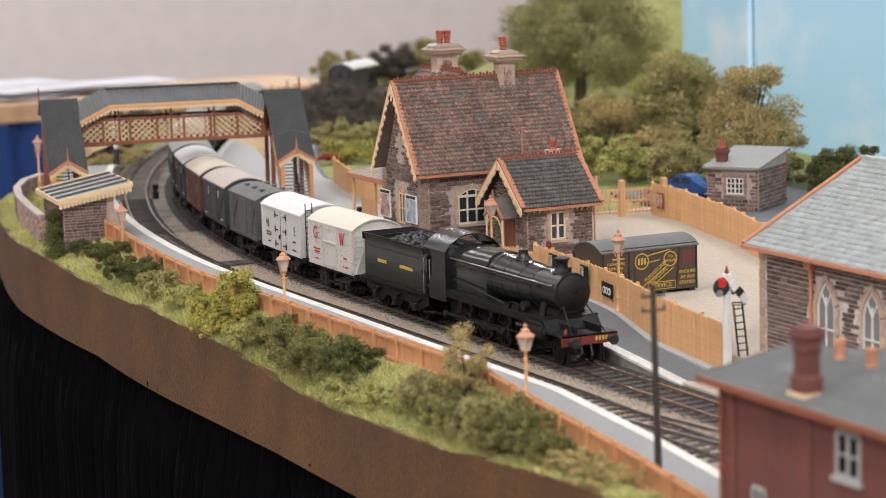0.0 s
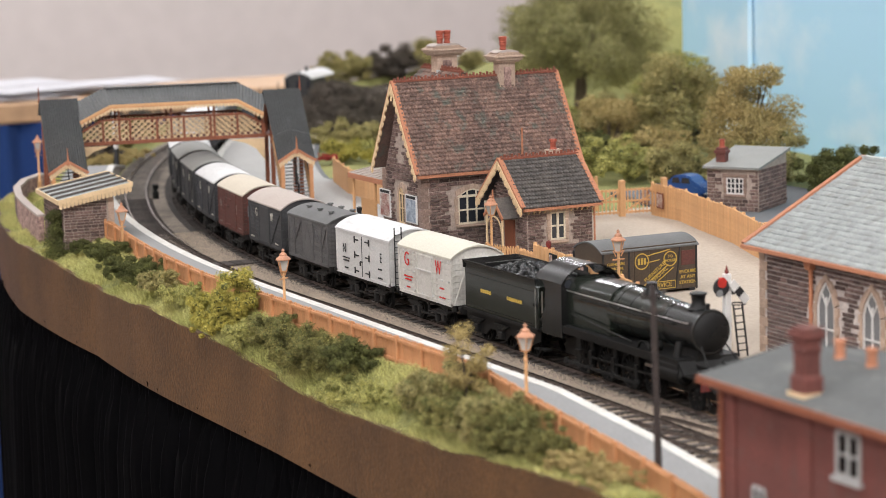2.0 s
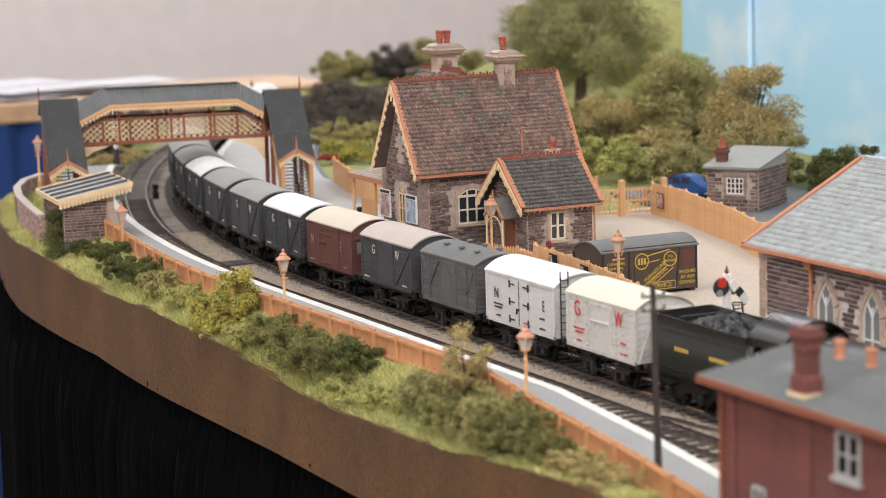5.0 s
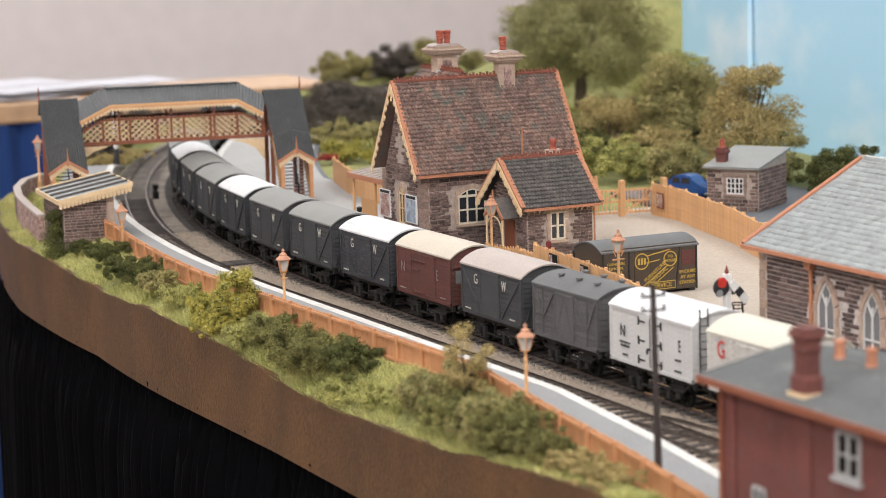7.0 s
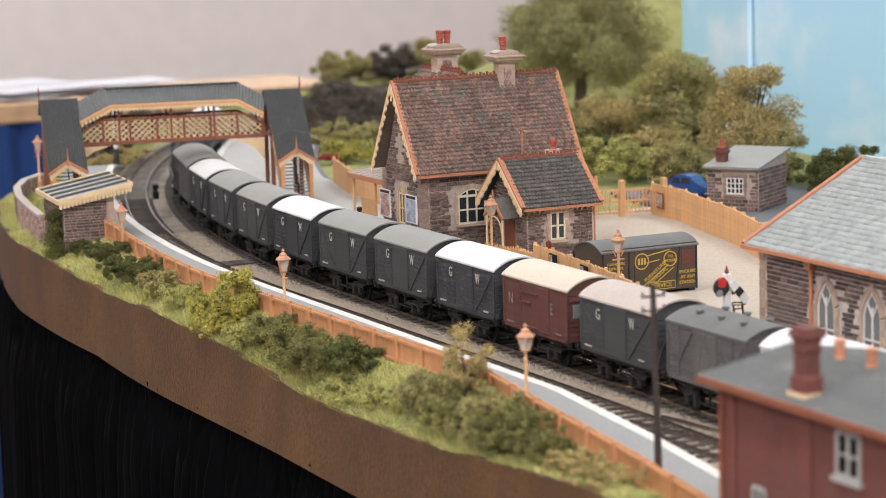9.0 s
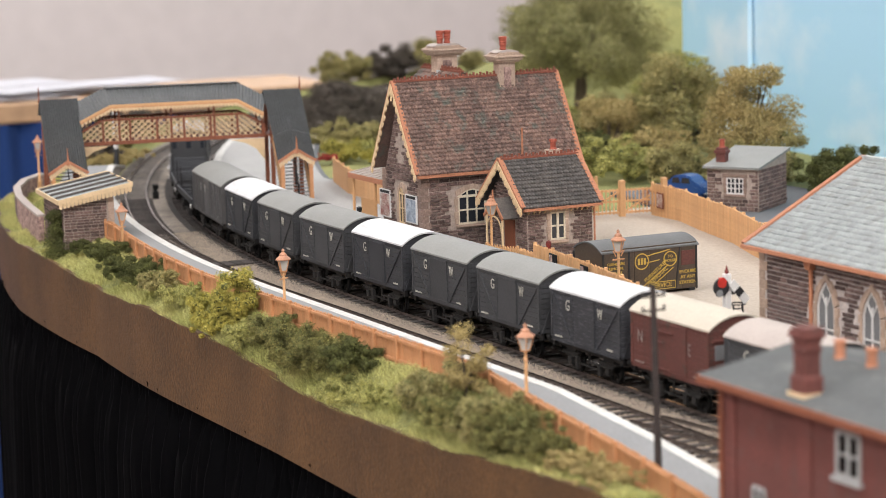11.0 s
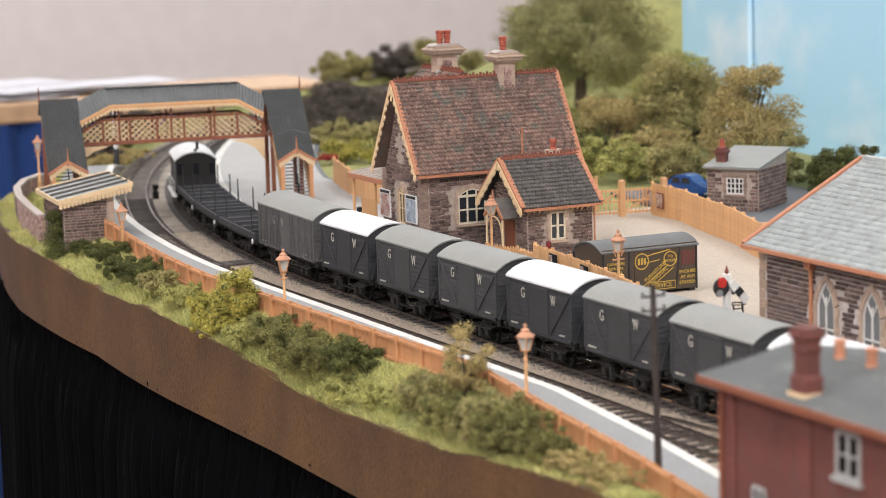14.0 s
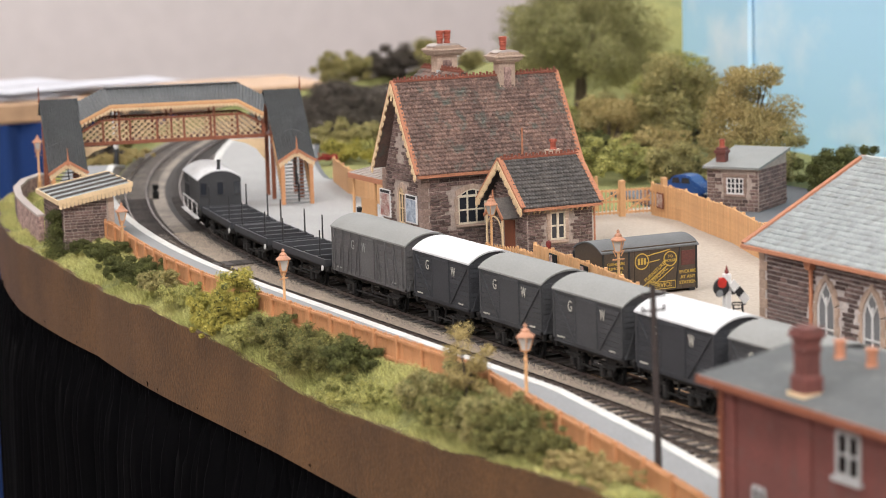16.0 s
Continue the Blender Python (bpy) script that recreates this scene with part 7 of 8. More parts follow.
def platform_lamp():
    h = thing("platform_lamp", P(-5.57, 4.72, 0.8), "buff cast-iron station lamp with glazed lantern", "street lamp", "station lamps")
    bm = lathe(B(), [(0.19, 0), (0.19, 0.12), (0.13, 0.2), (0.12, 0.55), (0.14, 0.6), (0.08, 0.68), (0.06, 1.4), (0.055, 2.2), (0.09, 2.24), (0.05, 2.3), (0.05, 2.55)], 14)
    part("post", bm, "buff", h, smooth=True)
    part("ladder_bar", rod(B(), (0, -0.28, 2.22), (0, 0.28, 2.22), 0.03), "buff_dark", h)
    bm = lathe(B(), [(0.14, 2.56), (0.27, 3.02)], 4)
    part("lantern_glass", bm, "lamp_glass", h)
    bm = B()
    for k in range(4):
        a = math.pi / 2 * k
        beam(bm, (0.15 * math.cos(a), 0.15 * math.sin(a), 2.55), (0.285 * math.cos(a), 0.285 * math.sin(a), 3.03), 0.035, 0.035)
    lathe(bm, [(0.16, 2.52), (0.16, 2.57)], 4)
    part("lantern_frame", bm, "buff_dark", h)
    bm = lathe(B(), [(0.33, 3.02), (0.33, 3.07), (0.16, 3.2), (0.16, 3.26), (0.09, 3.32), (0.05, 3.36), (0.08, 3.41), (0.015, 3.5)], 8)
    part("lantern_cap", bm, "cap_copper", h)
    for k in range(3):
        part("scroll", rod(B(), (0, 0.12 * (k - 1), 2.35), (0, 0.26 * (k - 1), 2.6), 0.025), "buff_dark", h)
    return h


lamp = platform_lamp()
for x, y, z in ((-34.27, -7.3, -0.1), (-11.93, -7.86, 0.35), (9.2, -7.72, 0.35), (-19.28, 5.86, 0.75), (-62.7, -2.85, 0.7)):
    copy_thing(lamp, P(x, y, z, 0, 0, random.uniform(0, 90)))


def telegraph_pole():
    h = thing("telegraph_pole", P(18.7, -8.2, 0.0), "dark weathered telegraph pole with cross arms", "telegraph pole")
    part("pole", rod(B(), (0, 0, -0.6), (-0.25, 0, 6.5), 0.125, 0.085, 12), "pole_wood", h)
    for k, z in enumerate((5.7, 6.15)):
        part("cross_arm", box(B(), -0.26, -0.19, -0.42, 0.42, z - 0.03, z + 0.03), "pole_wood", h)
        for y in (-0.38, 0.38):
            part("insulator", lathe(B(), [(0.03, 0), (0.05, 0.05), (0.03, 0.13)], 8), "clay", h, m=P(-0.22, y, z + 0.03))


telegraph_pole()


def paling_fence(name, label, pts, z_of, height, gap, pale="buff", back=False, rails_at=(0.35, 0.85), post_every=1.9, w=0.10, foot=-0.2):
    """Posts, rails and pales along a line of points."""
    f = thing(name, P(0, 0, 0), label, "fence")
    cum, total = [0.0], 0.0
    for a, b in zip(pts, pts[1:]):
        total += math.dist(a, b)
        cum.append(total)

    def at_len(l):
        return float(np.interp(l, cum, [p[0] for p in pts])), float(np.interp(l, cum, [p[1] for p in pts]))

    me = mesh_of("pale", prism(B(), [(-w / 2, foot), (w / 2, foot), (w / 2, height - 0.08), (0, height), (-w / 2, height - 0.08)], -0.02, 0.02, "y"), pale)
    n = int(total / gap)
    for i in range(n):
        l = (i + 0.5) * gap
        x, y = at_len(l)
        x2, y2 = at_len(min(total, l + 0.3))
        x1, y1 = at_len(max(0, l - 0.3))
        again("pale", me, f, P(x, y, z_of(x) + random.uniform(-0.02, 0.02), 0, random.uniform(-1.5, 1.5), math.degrees(math.atan2(y2 - y1, x2 - x1))))
    m = int(total / post_every)
    side = -0.1 if back else 0.1
    prev = None
    for i in range(m + 1):
        l = total * i / m
        x, y = at_len(l)
        x2, y2 = at_len(min(total, l + 0.3))
        x1, y1 = at_len(max(0, l - 0.3))
        a = math.atan2(y2 - y1, x2 - x1)
        ox, oy = -math.sin(a) * side, math.cos(a) * side
        part("fence_post", box(B(), -0.07, 0.07, -0.07, 0.07, -0.4, height + 0.04, bev=0.015), pale, f, m=P(x + ox, y + oy, z_of(x), 0, 0, math.degrees(a)))
        cur = Vector((x + ox * 0.8, y + oy * 0.8, z_of(x)))
        if prev:
            for r in rails_at:
                up = Vector((0, 0, height * r))
                part("fence_rail", beam(B(), prev + up, cur + up, 0.07, 0.11), pale, f)
        prev = cur
    return f


def fences():
    pts = [on_line(float(s), lerp(FENCE_D, float(s)), 0) for s in np.arange(24.5, -39, -1.0)]
    paling_fence("platform_fence", "orange-buff paling fence along the back of the near platform", [(p.x, p.y) for p in pts], lambda x: platform_z(x) + 0.0, 1.05, 0.215, "buff_dark", back=False, rails_at=(0.12, 0.86), w=0.19)
    paling_fence("station_fence", "buff paling fence between platform and yard", [(-15.6, 6.1), (-12, 5.7), (-8, 5.15), (-5.1, 4.6), (-0.5, 3.5), (4.9, 3.3)], lambda x: lerp([(-1, 0.8), (4.9, 0.4)], x), 1.58, 0.15, "buff", w=0.11, foot=-0.5)
    paling_fence("porch_fence", "short buff paling fence beside the porch", [(-19.4, 5.6), (-17.3, 6.3), (-15.6, 6.1)], lambda x: 0.8, 1.15, 0.17, "buff")
    paling_fence("yard_fence", "long buff paling fence round the back of the yard", [(-30.2, 21.3), (-27, 21.2), (-24.2, 20.4), (-19, 19.2), (-14.5, 17.6), (-8, 16.3)], lambda x: 0.8, 1.75, 0.17, "buff", w=0.12)
    paling_fence("back_fence", "buff boarded fence behind the station", [(-46, 17.2), (-40, 18.4), (-35, 20.6)], lambda x: 0.8, 1.6, 0.2, "buff", w=0.19)
    paling_fence("ramp_fence", "buff fence beside the footbridge stair", [(-55, 13.5), (-49, 11.8), (-43.5, 11.2), (-38, 10.8)], lambda x: 0.8, 1.5, 0.2, "buff", w=0.19)
    g = thing("yard_gate", P(-30.8, 19.0, 0.8, 0, 0, 80), "pair of buff field gates at the yard entrance", "gate")
    for x0 in (-1.5, 0.85):
        leaf = part("gate_leaf", box(B(), x0, x0 + 0.12, -0.05, 0.05, 0.1, 1.55), "buff", g)
        part("gate_stile", box(B(), x0 + 2.1, x0 + 2.2, -0.05, 0.05, 0.1, 1.45), "buff", leaf)
        for z in (0.2, 0.8, 1.4):
            part("gate_bar", box(B(), x0, x0 + 2.2, -0.04, 0.04, z - 0.05, z + 0.05), "buff", leaf)
        part("gate_brace", beam(B(), (x0 + 0.1, 0, 0.25), (x0 + 2.1, 0, 1.35), 0.05, 0.09), "buff", leaf)
        for k in range(9):
            part("gate_pale", box(B(), x0 + 0.2 + k * 0.22, x0 + 0.26 + k * 0.22, -0.06, -0.03, 0.1, 1.5), "buff", leaf)
    for x in (-1.65, 0.75, 3.2):
        part("gate_post", box(B(), x - 0.16, x + 0.16, -0.16, 0.16, -0.2, 1.95, bev=0.04), "buff", g)
    n = thing("enamel_sign", P(-6.6, 4.86, 1.15, 0, 0, -11), "small dark blue enamel advertisement on the fence", "sign")
    part("sign_plate", box(B(), -0.75, 0.6, -0.10, -0.06, 0.1, 0.72), "loco_matt", n)
    for k in range(3):
        part("sign_device", rod(B(), (-0.42 + k * 0.34, -0.12, 0.38), (-0.42 + k * 0.34, -0.09, 0.38), 0.16, 0.16, 12), "white", n)
        part("sign_device_core", rod(B(), (-0.42 + k * 0.34, -0.125, 0.38), (-0.42 + k * 0.34, -0.1, 0.38), 0.08, 0.08, 12), "loco_matt", n)
    f = thing("station_figure", P(-30.9, 4.3, 0.8), "small dark figure of a model porter", "figurine")
    bm = lathe(B(), [(0.2, 0), (0.22, 0.75), (0.26, 0.9), (0.24, 1.35), (0.1, 1.45), (0.12, 1.55), (0.14, 1.62), (0.15, 1.72), (0.05, 1.78)], 10)
    part("figure", bm, "black", f, smooth=True)
    for x, y, mt in ((-14.6, 5.95, "buffer_red"), (-11.6, 5.65, "black")):
        w = thing("station_figure", P(x, y + 0.4, 0.8), "small model figure standing behind the paling fence", "figurine")
        part("figure", lathe(B(), [(0.2, 0), (0.2, 0.75), (0.26, 0.9), (0.25, 1.35), (0.1, 1.45), (0.12, 1.55), (0.14, 1.62), (0.12, 1.74), (0.04, 1.8)], 10), mt, w, smooth=True)
    for x, y, a in ((-12.9, 5.72, -7), (-9.2, 5.22, -9)):
        w = thing("enamel_sign", P(x, y, 1.2, 0, 0, a), "small dark enamel advertisement plate on the fence", "sign")
        part("sign_plate", box(B(), -0.45, 0.45, -0.12, -0.07, 0.25, 1.05, bev=0.01), "loco_matt", w)
        part("sign_picture", box(B(), -0.36, -0.02, -0.13, -0.115, 0.32, 0.98), "poster_red", w)
    for k in range(3):
        q = thing("poster_board", P(-31.2 + k * 1.05, 21.62 - k * 0.16, 0.95, 0, 0, -6), "small framed poster on the yard's back fence", "poster")
        part("frame", box(B(), -0.4, 0.4, -0.14, -0.08, 0.3, 1.15, bev=0.01), "brownpaint", q)
        part("picture", box(B(), -0.32, 0.32, -0.15, -0.135, 0.38, 1.07), "poster_blue" if k % 2 else "poster_red", q)
    d = thing("ground_disc", P(-62.0, 4.4, -0.35), "tiny ground signal between the tracks", "signal")
    part("case", lathe(B(), [(0.2, 0), (0.2, 0.5), (0.12, 0.62), (0.2, 0.7), (0.2, 0.95)], 10), "loco_matt", d)


fences()


# ---- foliage: clumps of small leaf flakes ----
def flakes(rng, centres, radii, n, size, squash=0.8, skin=0.45, hole=0.0):
    """Small triangles and quads strewn in and on balls of foliage; returns corners of quads."""
    k = rng.integers(0, len(centres), n)
    d = rng.normal(size=(n, 3))
    d /= np.linalg.norm(d, axis=1)[:, None]
    r = 1 - skin * rng.random(n) ** 1.5
    lump = 1 + 0.22 * np.sin(d[:, 0] * 7 + k) * np.cos(d[:, 1] * 6 + 2 * k) + 0.15 * np.sin(d[:, 2] * 11 + 3 * k)
    p = centres[k] + d * (radii[k] * r * lump)[:, None] * np.array([1, 1, squash])
    a = rng.normal(size=(n, 3))
    a /= np.linalg.norm(a, axis=1)[:, None]
    b = np.cross(a, d + 0.6 * rng.normal(size=(n, 3)))
    b /= np.linalg.norm(b, axis=1)[:, None] + 1e-9
    s = size * rng.uniform(0.5, 1.3, n)[:, None]
    return np.stack([p - a * s, p - b * s * 0.6, p + a * s, p + b * s * 0.6], 1)


def crown(name, rng, centres, radii, n, size, material, parent=None, squash=0.8):
    q = flakes(rng, np.asarray(centres, float), np.asarray(radii, float), n, size, squash)
    o = new(name, soup(name, q.reshape(-1, 3), np.arange(len(q) * 4).reshape(-1, 4), material))
    o.parent = parent
    return o


def clump_centres(rng, n, spread, height, base=0.3):
    c = np.clip(rng.normal(size=(n, 3)), -1.4, 1.4) * np.array([spread, spread, height * 0.28])
    c[:, 2] = base + np.abs(c[:, 2]) + rng.random(n) * height * 0.5
    return c


def bush(x, y, z, spread, height, material, label, n=2600, size=0.07, seed=0, clumps=16, fine=1.0, group="bank bushes", name="bush"):
    rng = np.random.default_rng(seed)
    b = thing(name, P(x, y, z), label, "bush", group)
    c = clump_centres(rng, clumps, spread * 0.29, height)
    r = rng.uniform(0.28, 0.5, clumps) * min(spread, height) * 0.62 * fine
    # Dark balls inside the clumps put the shade between the flakes into colour.
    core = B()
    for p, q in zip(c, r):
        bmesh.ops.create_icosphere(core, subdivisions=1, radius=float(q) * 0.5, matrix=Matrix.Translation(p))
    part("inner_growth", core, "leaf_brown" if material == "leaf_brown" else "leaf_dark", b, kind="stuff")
    crown("crown", rng, c, r, n, size, material, b)
    return b


def tree(x, y, z, height, spread, material, label, n=18000, size=0.09, seed=0, trunk=0.35, clumps=26, bare=0.3):
    rng = np.random.default_rng(seed)
    t = thing("tree", P(x, y, z), label, "tree", "background trees")
    bm = B()
    top = height * 0.62
    p, lean = Vector((0, 0, 0)), Vector((rng.normal() * 0.04, rng.normal() * 0.04, 1))
    rod(bm, (0, 0, -0.5), (lean.x * height * bare, lean.y * height * bare, height * bare), trunk, trunk * 0.72, 9)
    fork = Vector((lean.x * height * bare, lean.y * height * bare, height * bare))
    cs, rs = [], []
    for k in range(clumps):
        a, e = rng.uniform(0, 6.28), rng.uniform(0.0, 1.0)
        rr = spread * 0.4 * (0.35 + 0.65 * math.sin(math.pi * (0.15 + 0.75 * e))) * rng.uniform(0.45, 1)
        c = Vector((rr * math.cos(a), rr * math.sin(a), height * (bare + (0.93 - bare) * e)))
        mid = fork.lerp(c, 0.5) + Vector((0, 0, 0.05 * height))
        if k < 16:
            rod(bm, fork, mid, trunk * 0.34, trunk * 0.2, 6), rod(bm, mid, c, trunk * 0.2, trunk * 0.06, 5)
        cs.append(c), rs.append(spread * rng.uniform(0.10, 0.19))
    part("trunk", bm, "trunk", t)
    crown("crown", rng, [tuple(c) for c in cs], rs, n, size, material, t)
    return t


def bank():
    rng = np.random.default_rng(11)
    # blades of static grass on the near bank
    n = 120000
    s = rng.uniform(-66, 26, n)
    e = np.interp(s, [a for a, b in EDGE_D], [b for a, b in EDGE_D])
    f = np.interp(s, [a for a, b in FENCE_D], [b for a, b in FENCE_D])
    u = rng.random(n)
    d = f + 0.12 + (e + 0.12 - f - 0.12) * u
    x = np.where(s >= X0, s, X0 - (RAD + d) * np.sin((X0 - s) / RAD))
    y = np.where(s >= X0, -d, RAD - (RAD + d) * np.cos((X0 - s) / RAD))
    z = np.array([ground_z(float(a), float(b)) for a, b in zip(s, np.minimum(d, e))]) - 0.03
    h = rng.uniform(0.18, 0.46, n) * (0.7 + 0.5 * np.sin(s * 1.3) * np.sin(s * 0.37 + 1))
    ax, ay = rng.normal(size=n) * 0.55, rng.normal(size=n) * 0.45 - 0.35 * (u > 0.9)
    w = 0.018
    t = rng.uniform(0, 6.28, n)
    v = np.stack([np.stack([x - w * np.cos(t), y - w * np.sin(t), z], 1), np.stack([x + w * np.cos(t), y + w * np.sin(t), z], 1), np.stack([x + h * ax, y + h * ay, z + h], 1)], 1)
    tagged(new("grass", soup("grass", v.reshape(-1, 3), np.arange(n * 3).reshape(-1, 3), "grass_blade")), "long olive-green grass tufts on the bank", "grass", kind="stuff")
    k = 0
    # s, offset down the bank 0..1, spread, height, material
    for s, u, sp, ht, mt, lab in ((-36.8, 0.45, 1.1, 0.6, "leaf_dark", "dark green clump against the shelter"), (-33, 0.35, 1.6, 1.0, "leaf_dark", "dark green scrub on the bank"),
                                  (-29.5, 0.5, 1.7, 1.0, "leaf_dark", "dark green scrub on the bank"), (-26.5, 0.35, 1.7, 1.05, "leaf_dark", "dark green scrub on the bank"),
                                  (-23.5, 0.4, 1.5, 0.9, "leaf_olive", "olive scrub on the bank"), (-20.5, 0.4, 1.6, 0.8, "leaf_green", "green scrub on the bank"),
                                  (-16.5, 0.45, 1.8, 1.0, "leaf_yellow", "yellow-flowered gorse bush on the bank"), (-14.2, 0.3, 1.5, 1.9, "leaf_yellow", "tall yellow-flowered gorse bush on the bank"),
                                  (-14.5, 0.85, 1.8, 0.9, "leaf_yellow", "yellow-flowered gorse bush on the bank"), (-11.8, 0.7, 1.6, 0.9, "leaf_green", "green scrub on the bank"),
                                  (-10.2, 0.35, 1.7, 1.0, "leaf_olive_dark", "olive rounded bush on the bank"), (-7.6, 0.5, 2.0, 1.35, "leaf_olive_dark", "olive rounded bush on the bank"),
                                  (-5.2, 0.5, 2.0, 1.3, "leaf_olive_dark", "olive rounded bush on the bank"), (-2.6, 0.35, 1.7, 1.3, "leaf_dark", "dark green rounded bush on the bank"),
                                  (-1.6, 0.8, 1.6, 0.7, "leaf_green", "bright green low scrub on the bank"), (0.6, 0.7, 1.6, 0.7, "leaf_green", "bright green low scrub on the bank"),
                                  (3.2, 0.5, 1.6, 0.9, "leaf_green", "green scrub on the bank"), (5.2, 0.45, 1.9, 1.5, "leaf_olive", "olive bush on the bank"),
                                  (7.6, 0.5, 1.9, 1.3, "leaf_olive_dark", "olive bush on the bank"), (9.8, 0.5, 1.9, 1.5, "leaf_olive", "olive bush on the bank"),
                                  (11.8, 0.55, 1.9, 1.4, "leaf_olive_dark", "olive bush on the bank"), (13.8, 0.6, 1.6, 0.9, "leaf_olive_dark", "olive bush on the bank"),
                                  (16.2, 0.6, 1.5, 0.6, "leaf_ochre", "dry ochre scrub on the bank"), (18.6, 0.6, 1.5, 0.55, "leaf_ochre", "dry ochre scrub on the bank")):
        k += 1
        f, e = lerp(FENCE_D, s), lerp(EDGE_D, s)
        d = f + 0.62 + (e - f - 0.75) * u
        p = on_line(s, d, ground_z(s, d))
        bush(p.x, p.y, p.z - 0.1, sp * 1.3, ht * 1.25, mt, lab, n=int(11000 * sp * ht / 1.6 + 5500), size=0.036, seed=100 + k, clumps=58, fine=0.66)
    # the sapling above the fence
    p = on_line(6.95, 8.9, 0.2)
    tree(p.x, p.y, p.z, 3.4, 2.3, "leaf_ochre", "slender ochre sapling on the bank", n=7200, size=0.04, seed=77, trunk=0.07, clumps=18, bare=0.35)
    # ivy on the shelter
    rng = np.random.default_rng(5)
    iv = thing("ivy", P(-40.4, -9.0, 0.4), "dark ivy climbing the shelter's rear corner", "climbing plant")
    crown("leaves", rng, [(0.2 + 0.15 * math.sin(i), -0.1 + 0.5 * (i % 4) * 0.33, -0.2 + i * 0.16) for i in range(14)], [0.6] * 6 + [0.34] * 8, 15000, 0.035, "leaf_dark", iv)


bank()


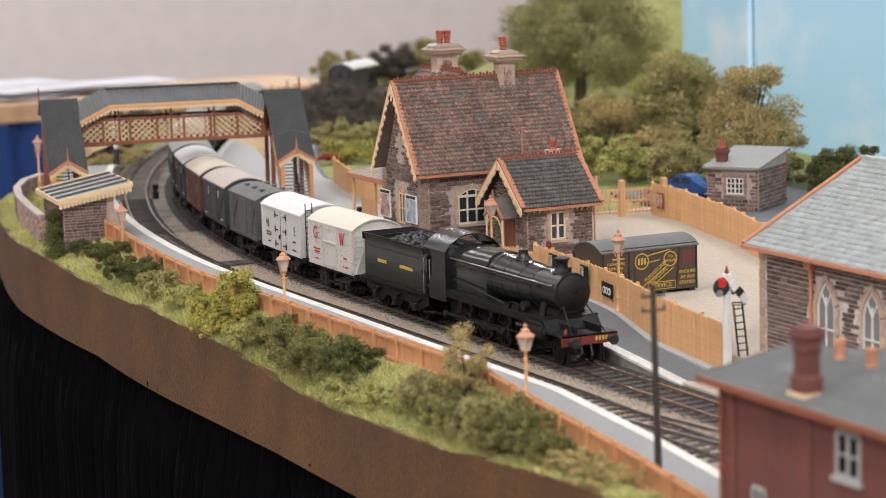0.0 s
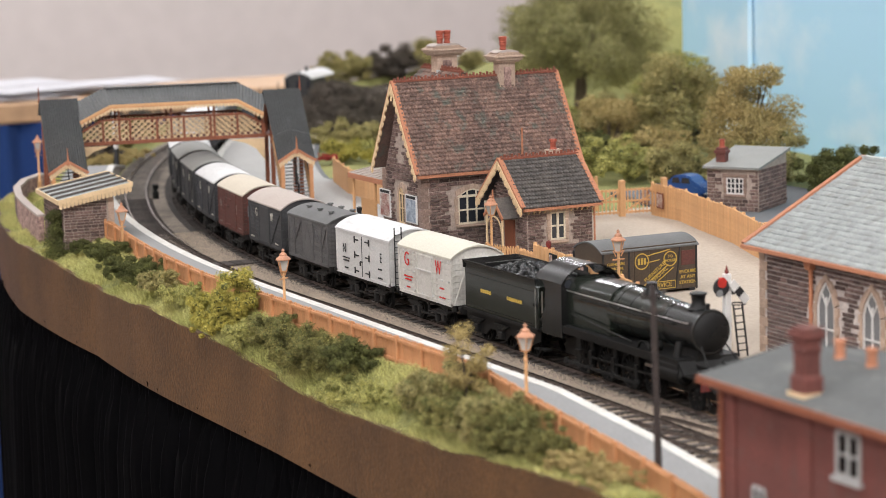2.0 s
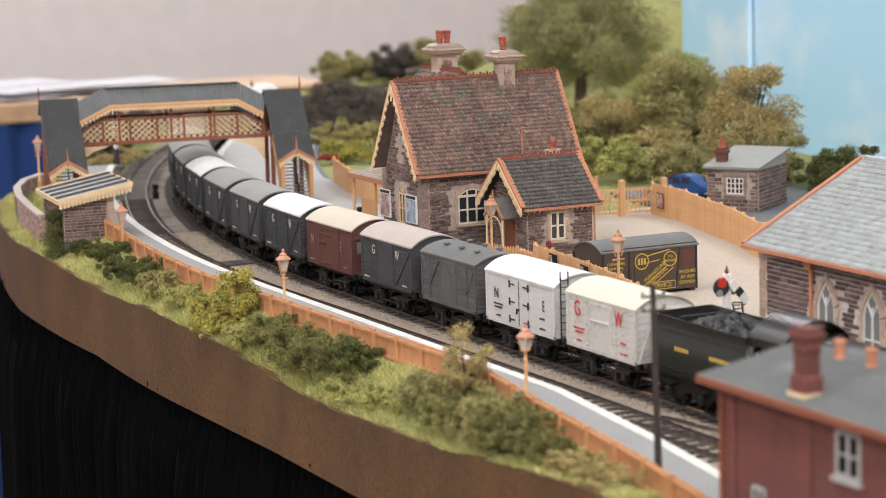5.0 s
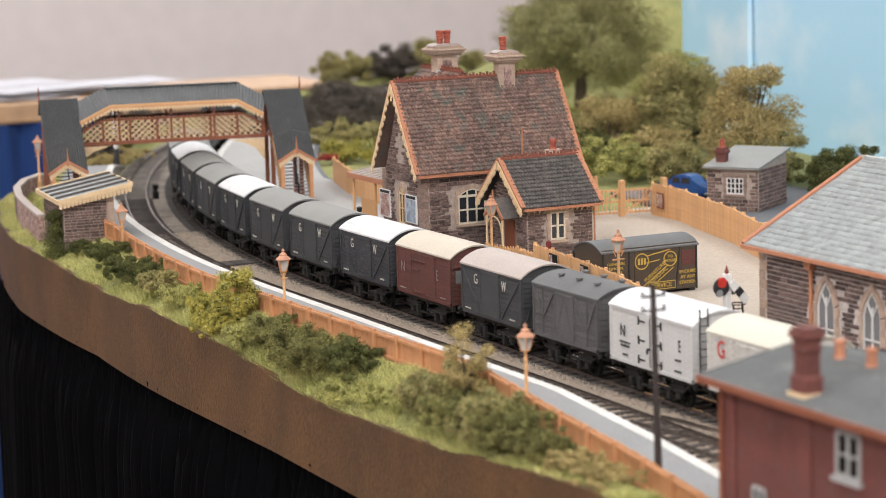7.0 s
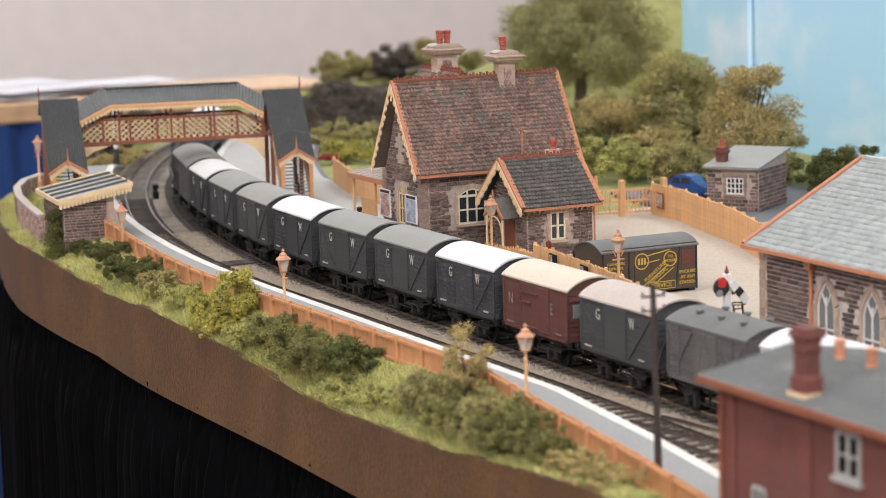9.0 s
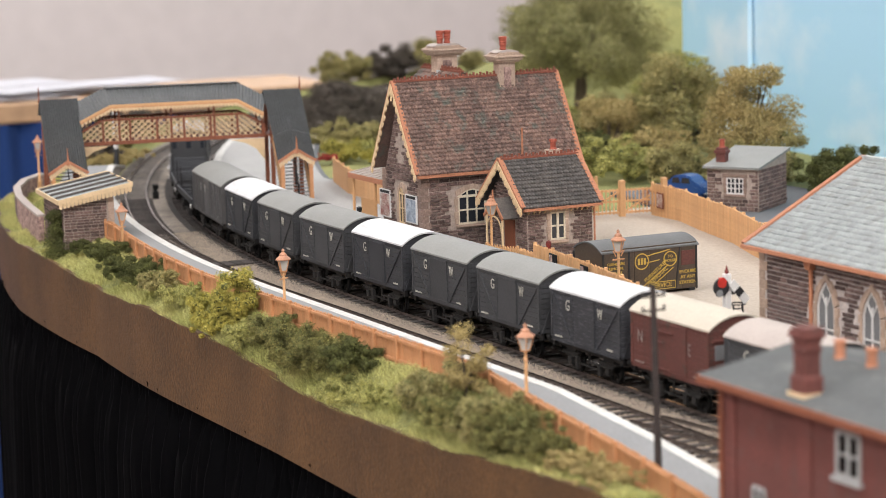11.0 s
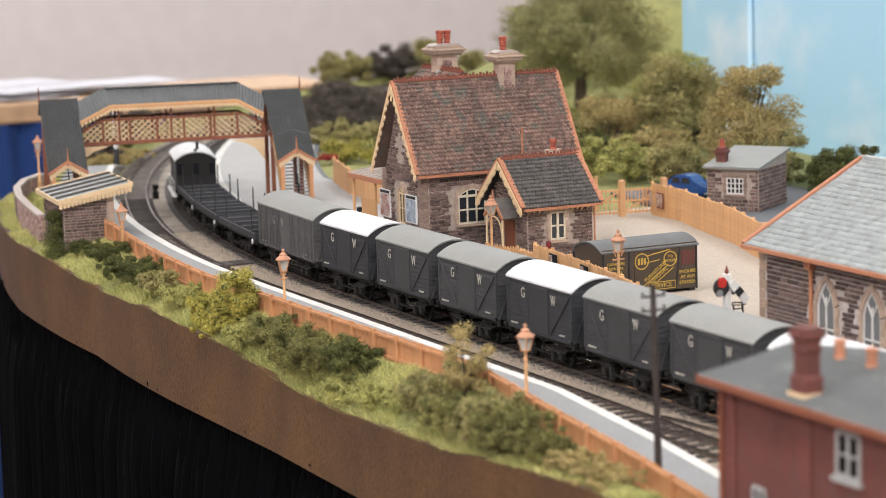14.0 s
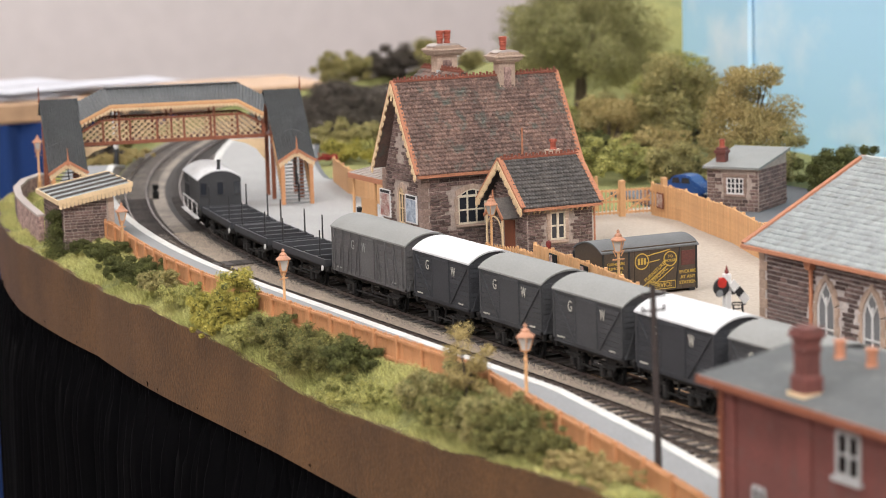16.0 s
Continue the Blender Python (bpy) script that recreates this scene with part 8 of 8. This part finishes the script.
def scenery_behind():
    tree(-90, 51.0, 0.0, 10.0, 14.5, "leaf_oak", "large leafy oak in front of the painted sky", n=120000, size=0.085, seed=1, trunk=0.6, clumps=46, bare=0.30)
    tree(-66, 45.2, 1.0, 5.2, 6.0, "leaf_green", "leafy olive tree beside the oak", n=50000, size=0.08, seed=2, trunk=0.4, clumps=30, bare=0.25)
    tree(-50, 36.0, 0.6, 6.9, 7.0, "leaf_olive", "rounded olive tree behind the hut", n=80000, size=0.066, seed=3, trunk=0.4, clumps=36, bare=0.12)
    tree(-40, 34.0, 0.6, 7.0, 6.4, "leaf_ochre", "open ochre-leaved tree behind the hut", n=62000, size=0.062, seed=4, trunk=0.35, clumps=34, bare=0.12)
    tree(-52, 31.5, 0.6, 4.4, 5.0, "leaf_ochre", "small ochre tree behind the yard", n=32000, size=0.062, seed=5, trunk=0.25, clumps=24, bare=0.1)
    k = 0
    for x, y, z, sp, ht, mt in ((-56, 29, 0.6, 4.5, 3.0, "leaf_dark"), (-51.5, 29.5, 0.6, 3.6, 2.8, "leaf_dark"), (-50, 27, 0.6, 4.0, 2.6, "leaf_olive_dark"), (-45, 28, 0.6, 4.0, 2.4, "leaf_green"), (-40, 29, 0.6, 3.8, 2.6, "leaf_olive"), (-37, 33, 0.6, 4.0, 3.0, "leaf_olive"),
                                (-62, 33.5, 0.8, 4.2, 2.6, "leaf_olive"), (-68, 38, 0.8, 5.0, 2.4, "leaf_green"), (-57, 37, 0.8, 5.0, 4.2, "leaf_olive"), (-30, 33.5, 0.6, 3.2, 1.9, "leaf_dark"), (-34, 36, 0.6, 4.0, 2.4, "leaf_dark"), (-46, 31, 0.6, 4.0, 3.0, "leaf_ochre"), (-55, 32, 0.6, 3.6, 2.4, "leaf_dark"),
                                (-97, 32.5, -2.3, 7.0, 5.4, "leaf_brown"), (-94, 31.0, -2.3, 6.0, 4.6, "leaf_brown"), (-99, 34.5, -2.3, 6.5, 5.2, "leaf_brown"), (-134, 50, -0.5, 6.0, 3.2, "leaf_olive"), (-134, 54.5, -0.5, 6.5, 3.6, "leaf_brown"), (-133, 60, -0.5, 6.5, 3.8, "leaf_olive"),
                                (-74, 22.5, 0.4, 4.5, 1.8, "leaf_olive"), (-71, 24, 0.4, 4.5, 2.0, "leaf_olive"), (-67, 20.5, 0.4, 3.0, 1.2, "leaf_green"), (-65.5, 18.8, 0.5, 2.2, 1.5, "leaf_yellow"), (-65, 17.6, 0.5, 1.4, 0.6, "leaf_red"), (-64, 20.2, 0.5, 1.8, 0.8, "leaf_yellow"), (-86, 9.3, -0.3, 4.0, 2.2, "leaf_olive_dark"), (-90, 11.2, -0.3, 4.0, 2.2, "leaf_brown"), (-94, 13.2, -0.3, 4.0, 2.2, "leaf_olive_dark"), (-98, 15.6, -0.3, 4.0, 2.4, "leaf_brown"), (-82, 7.4, -0.3, 3.0, 1.8, "leaf_brown"), (-78, 5.2, -0.3, 3.0, 0.8, "leaf_ochre"), (-80, 6.3, -0.2, 3.0, 0.8, "leaf_ochre"), (-77.9, 6.9, -0.2, 2.6, 0.8, "leaf_ochre"), (-80.6, 8.6, -0.2, 2.8, 0.8, "leaf_ochre"), (-82.5, 10.1, -0.2, 2.8, 0.8, "leaf_ochre")):
        k += 1
        bush(x, y, z, sp, ht, mt, {"leaf_dark": "dark green bush behind the station", "leaf_green": "fresh green bush behind the station", "leaf_olive": "olive bush behind the station", "leaf_olive_dark": "deep olive hedge bush behind the line", "leaf_brown": "dark brown leafless-looking thicket", "leaf_yellow": "yellow flowering shrub in the garden", "leaf_red": "red flowering shrub in the garden", "leaf_ochre": "dry ochre bush behind the yard"}[mt],
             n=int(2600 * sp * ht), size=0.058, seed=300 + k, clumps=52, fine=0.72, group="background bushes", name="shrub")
    # stone wall with a pale coping below the rear line
    w = thing("rear_wall", P(0, 0, 0), "dark stone retaining wall with pale coping beside the rear line", "wall")
    ss = np.arange(-112, -150, -2.0)
    for a, b in zip(ss, ss[1:]):
        p, q = on_line(float(a), -2.2, 0), on_line(float(b), -2.2, 0)
        part("wall_length", beam(B(), (p.x, p.y, -1.6), (q.x, q.y, -1.6), 0.4, 2.6), "stone", w)
        part("coping", beam(B(), (p.x, p.y, -0.22), (q.x, q.y, -0.22), 0.55, 0.2), "roof_pink", w)
    # painted sky boards
    s = thing("backscene_board", P(0, 0, 0), "tall board painted with a pale blue sky", "backscene")
    for a, b in (((-75, 51.6), (-58, 46.2)), ((-58.3, 46.75), (-2, 38.4))):
        part("sky_panel", beam(B(), (*a, 12), (*b, 12), 0.3, 26), "sky", s)


scenery_behind()


def far_table():
    t = thing("exhibition_table", P(-170, 30, -1.5), "pine-edged table with blue cloth and loose papers", "table")
    part("tabletop", box(B(), 6, 20, -60, 26, -2.0, 0, bev=0.2), "table_wood", t)
    bm, prev = B(), None
    for i in range(170):
        y = -60 + 86 * i / 169
        r = [bm.verts.new((19.2 + 0.5 * math.sin(i * 0.9), y, z)) for z in (-2.0, -83)]
        if prev:
            bm.faces.new((prev[0], prev[1], r[1], r[0]))
        prev = r
    part("cloth", bm, "blue_cloth", t)
    for x in (8, 16):
        for y in (-55, 22):
            part("leg", box(B(), x - 2, x + 2, y - 2, y + 2, -83.5, -2), "table_wood", t)
    rng = random.Random(9)
    for k in range(9):
        p = thing("paper_sheet", P(-157 + rng.uniform(-6, 3), 30 + rng.uniform(-11, 6), -1.5 + 0.12 * k, 0, 0, rng.uniform(-40, 40)), "loose white sheet of paper on the table", "paper", "papers")
        part("sheet", box(B(), -4, 4, -6, 6, 0, 0.1), "paper", p)


far_table()


motions()
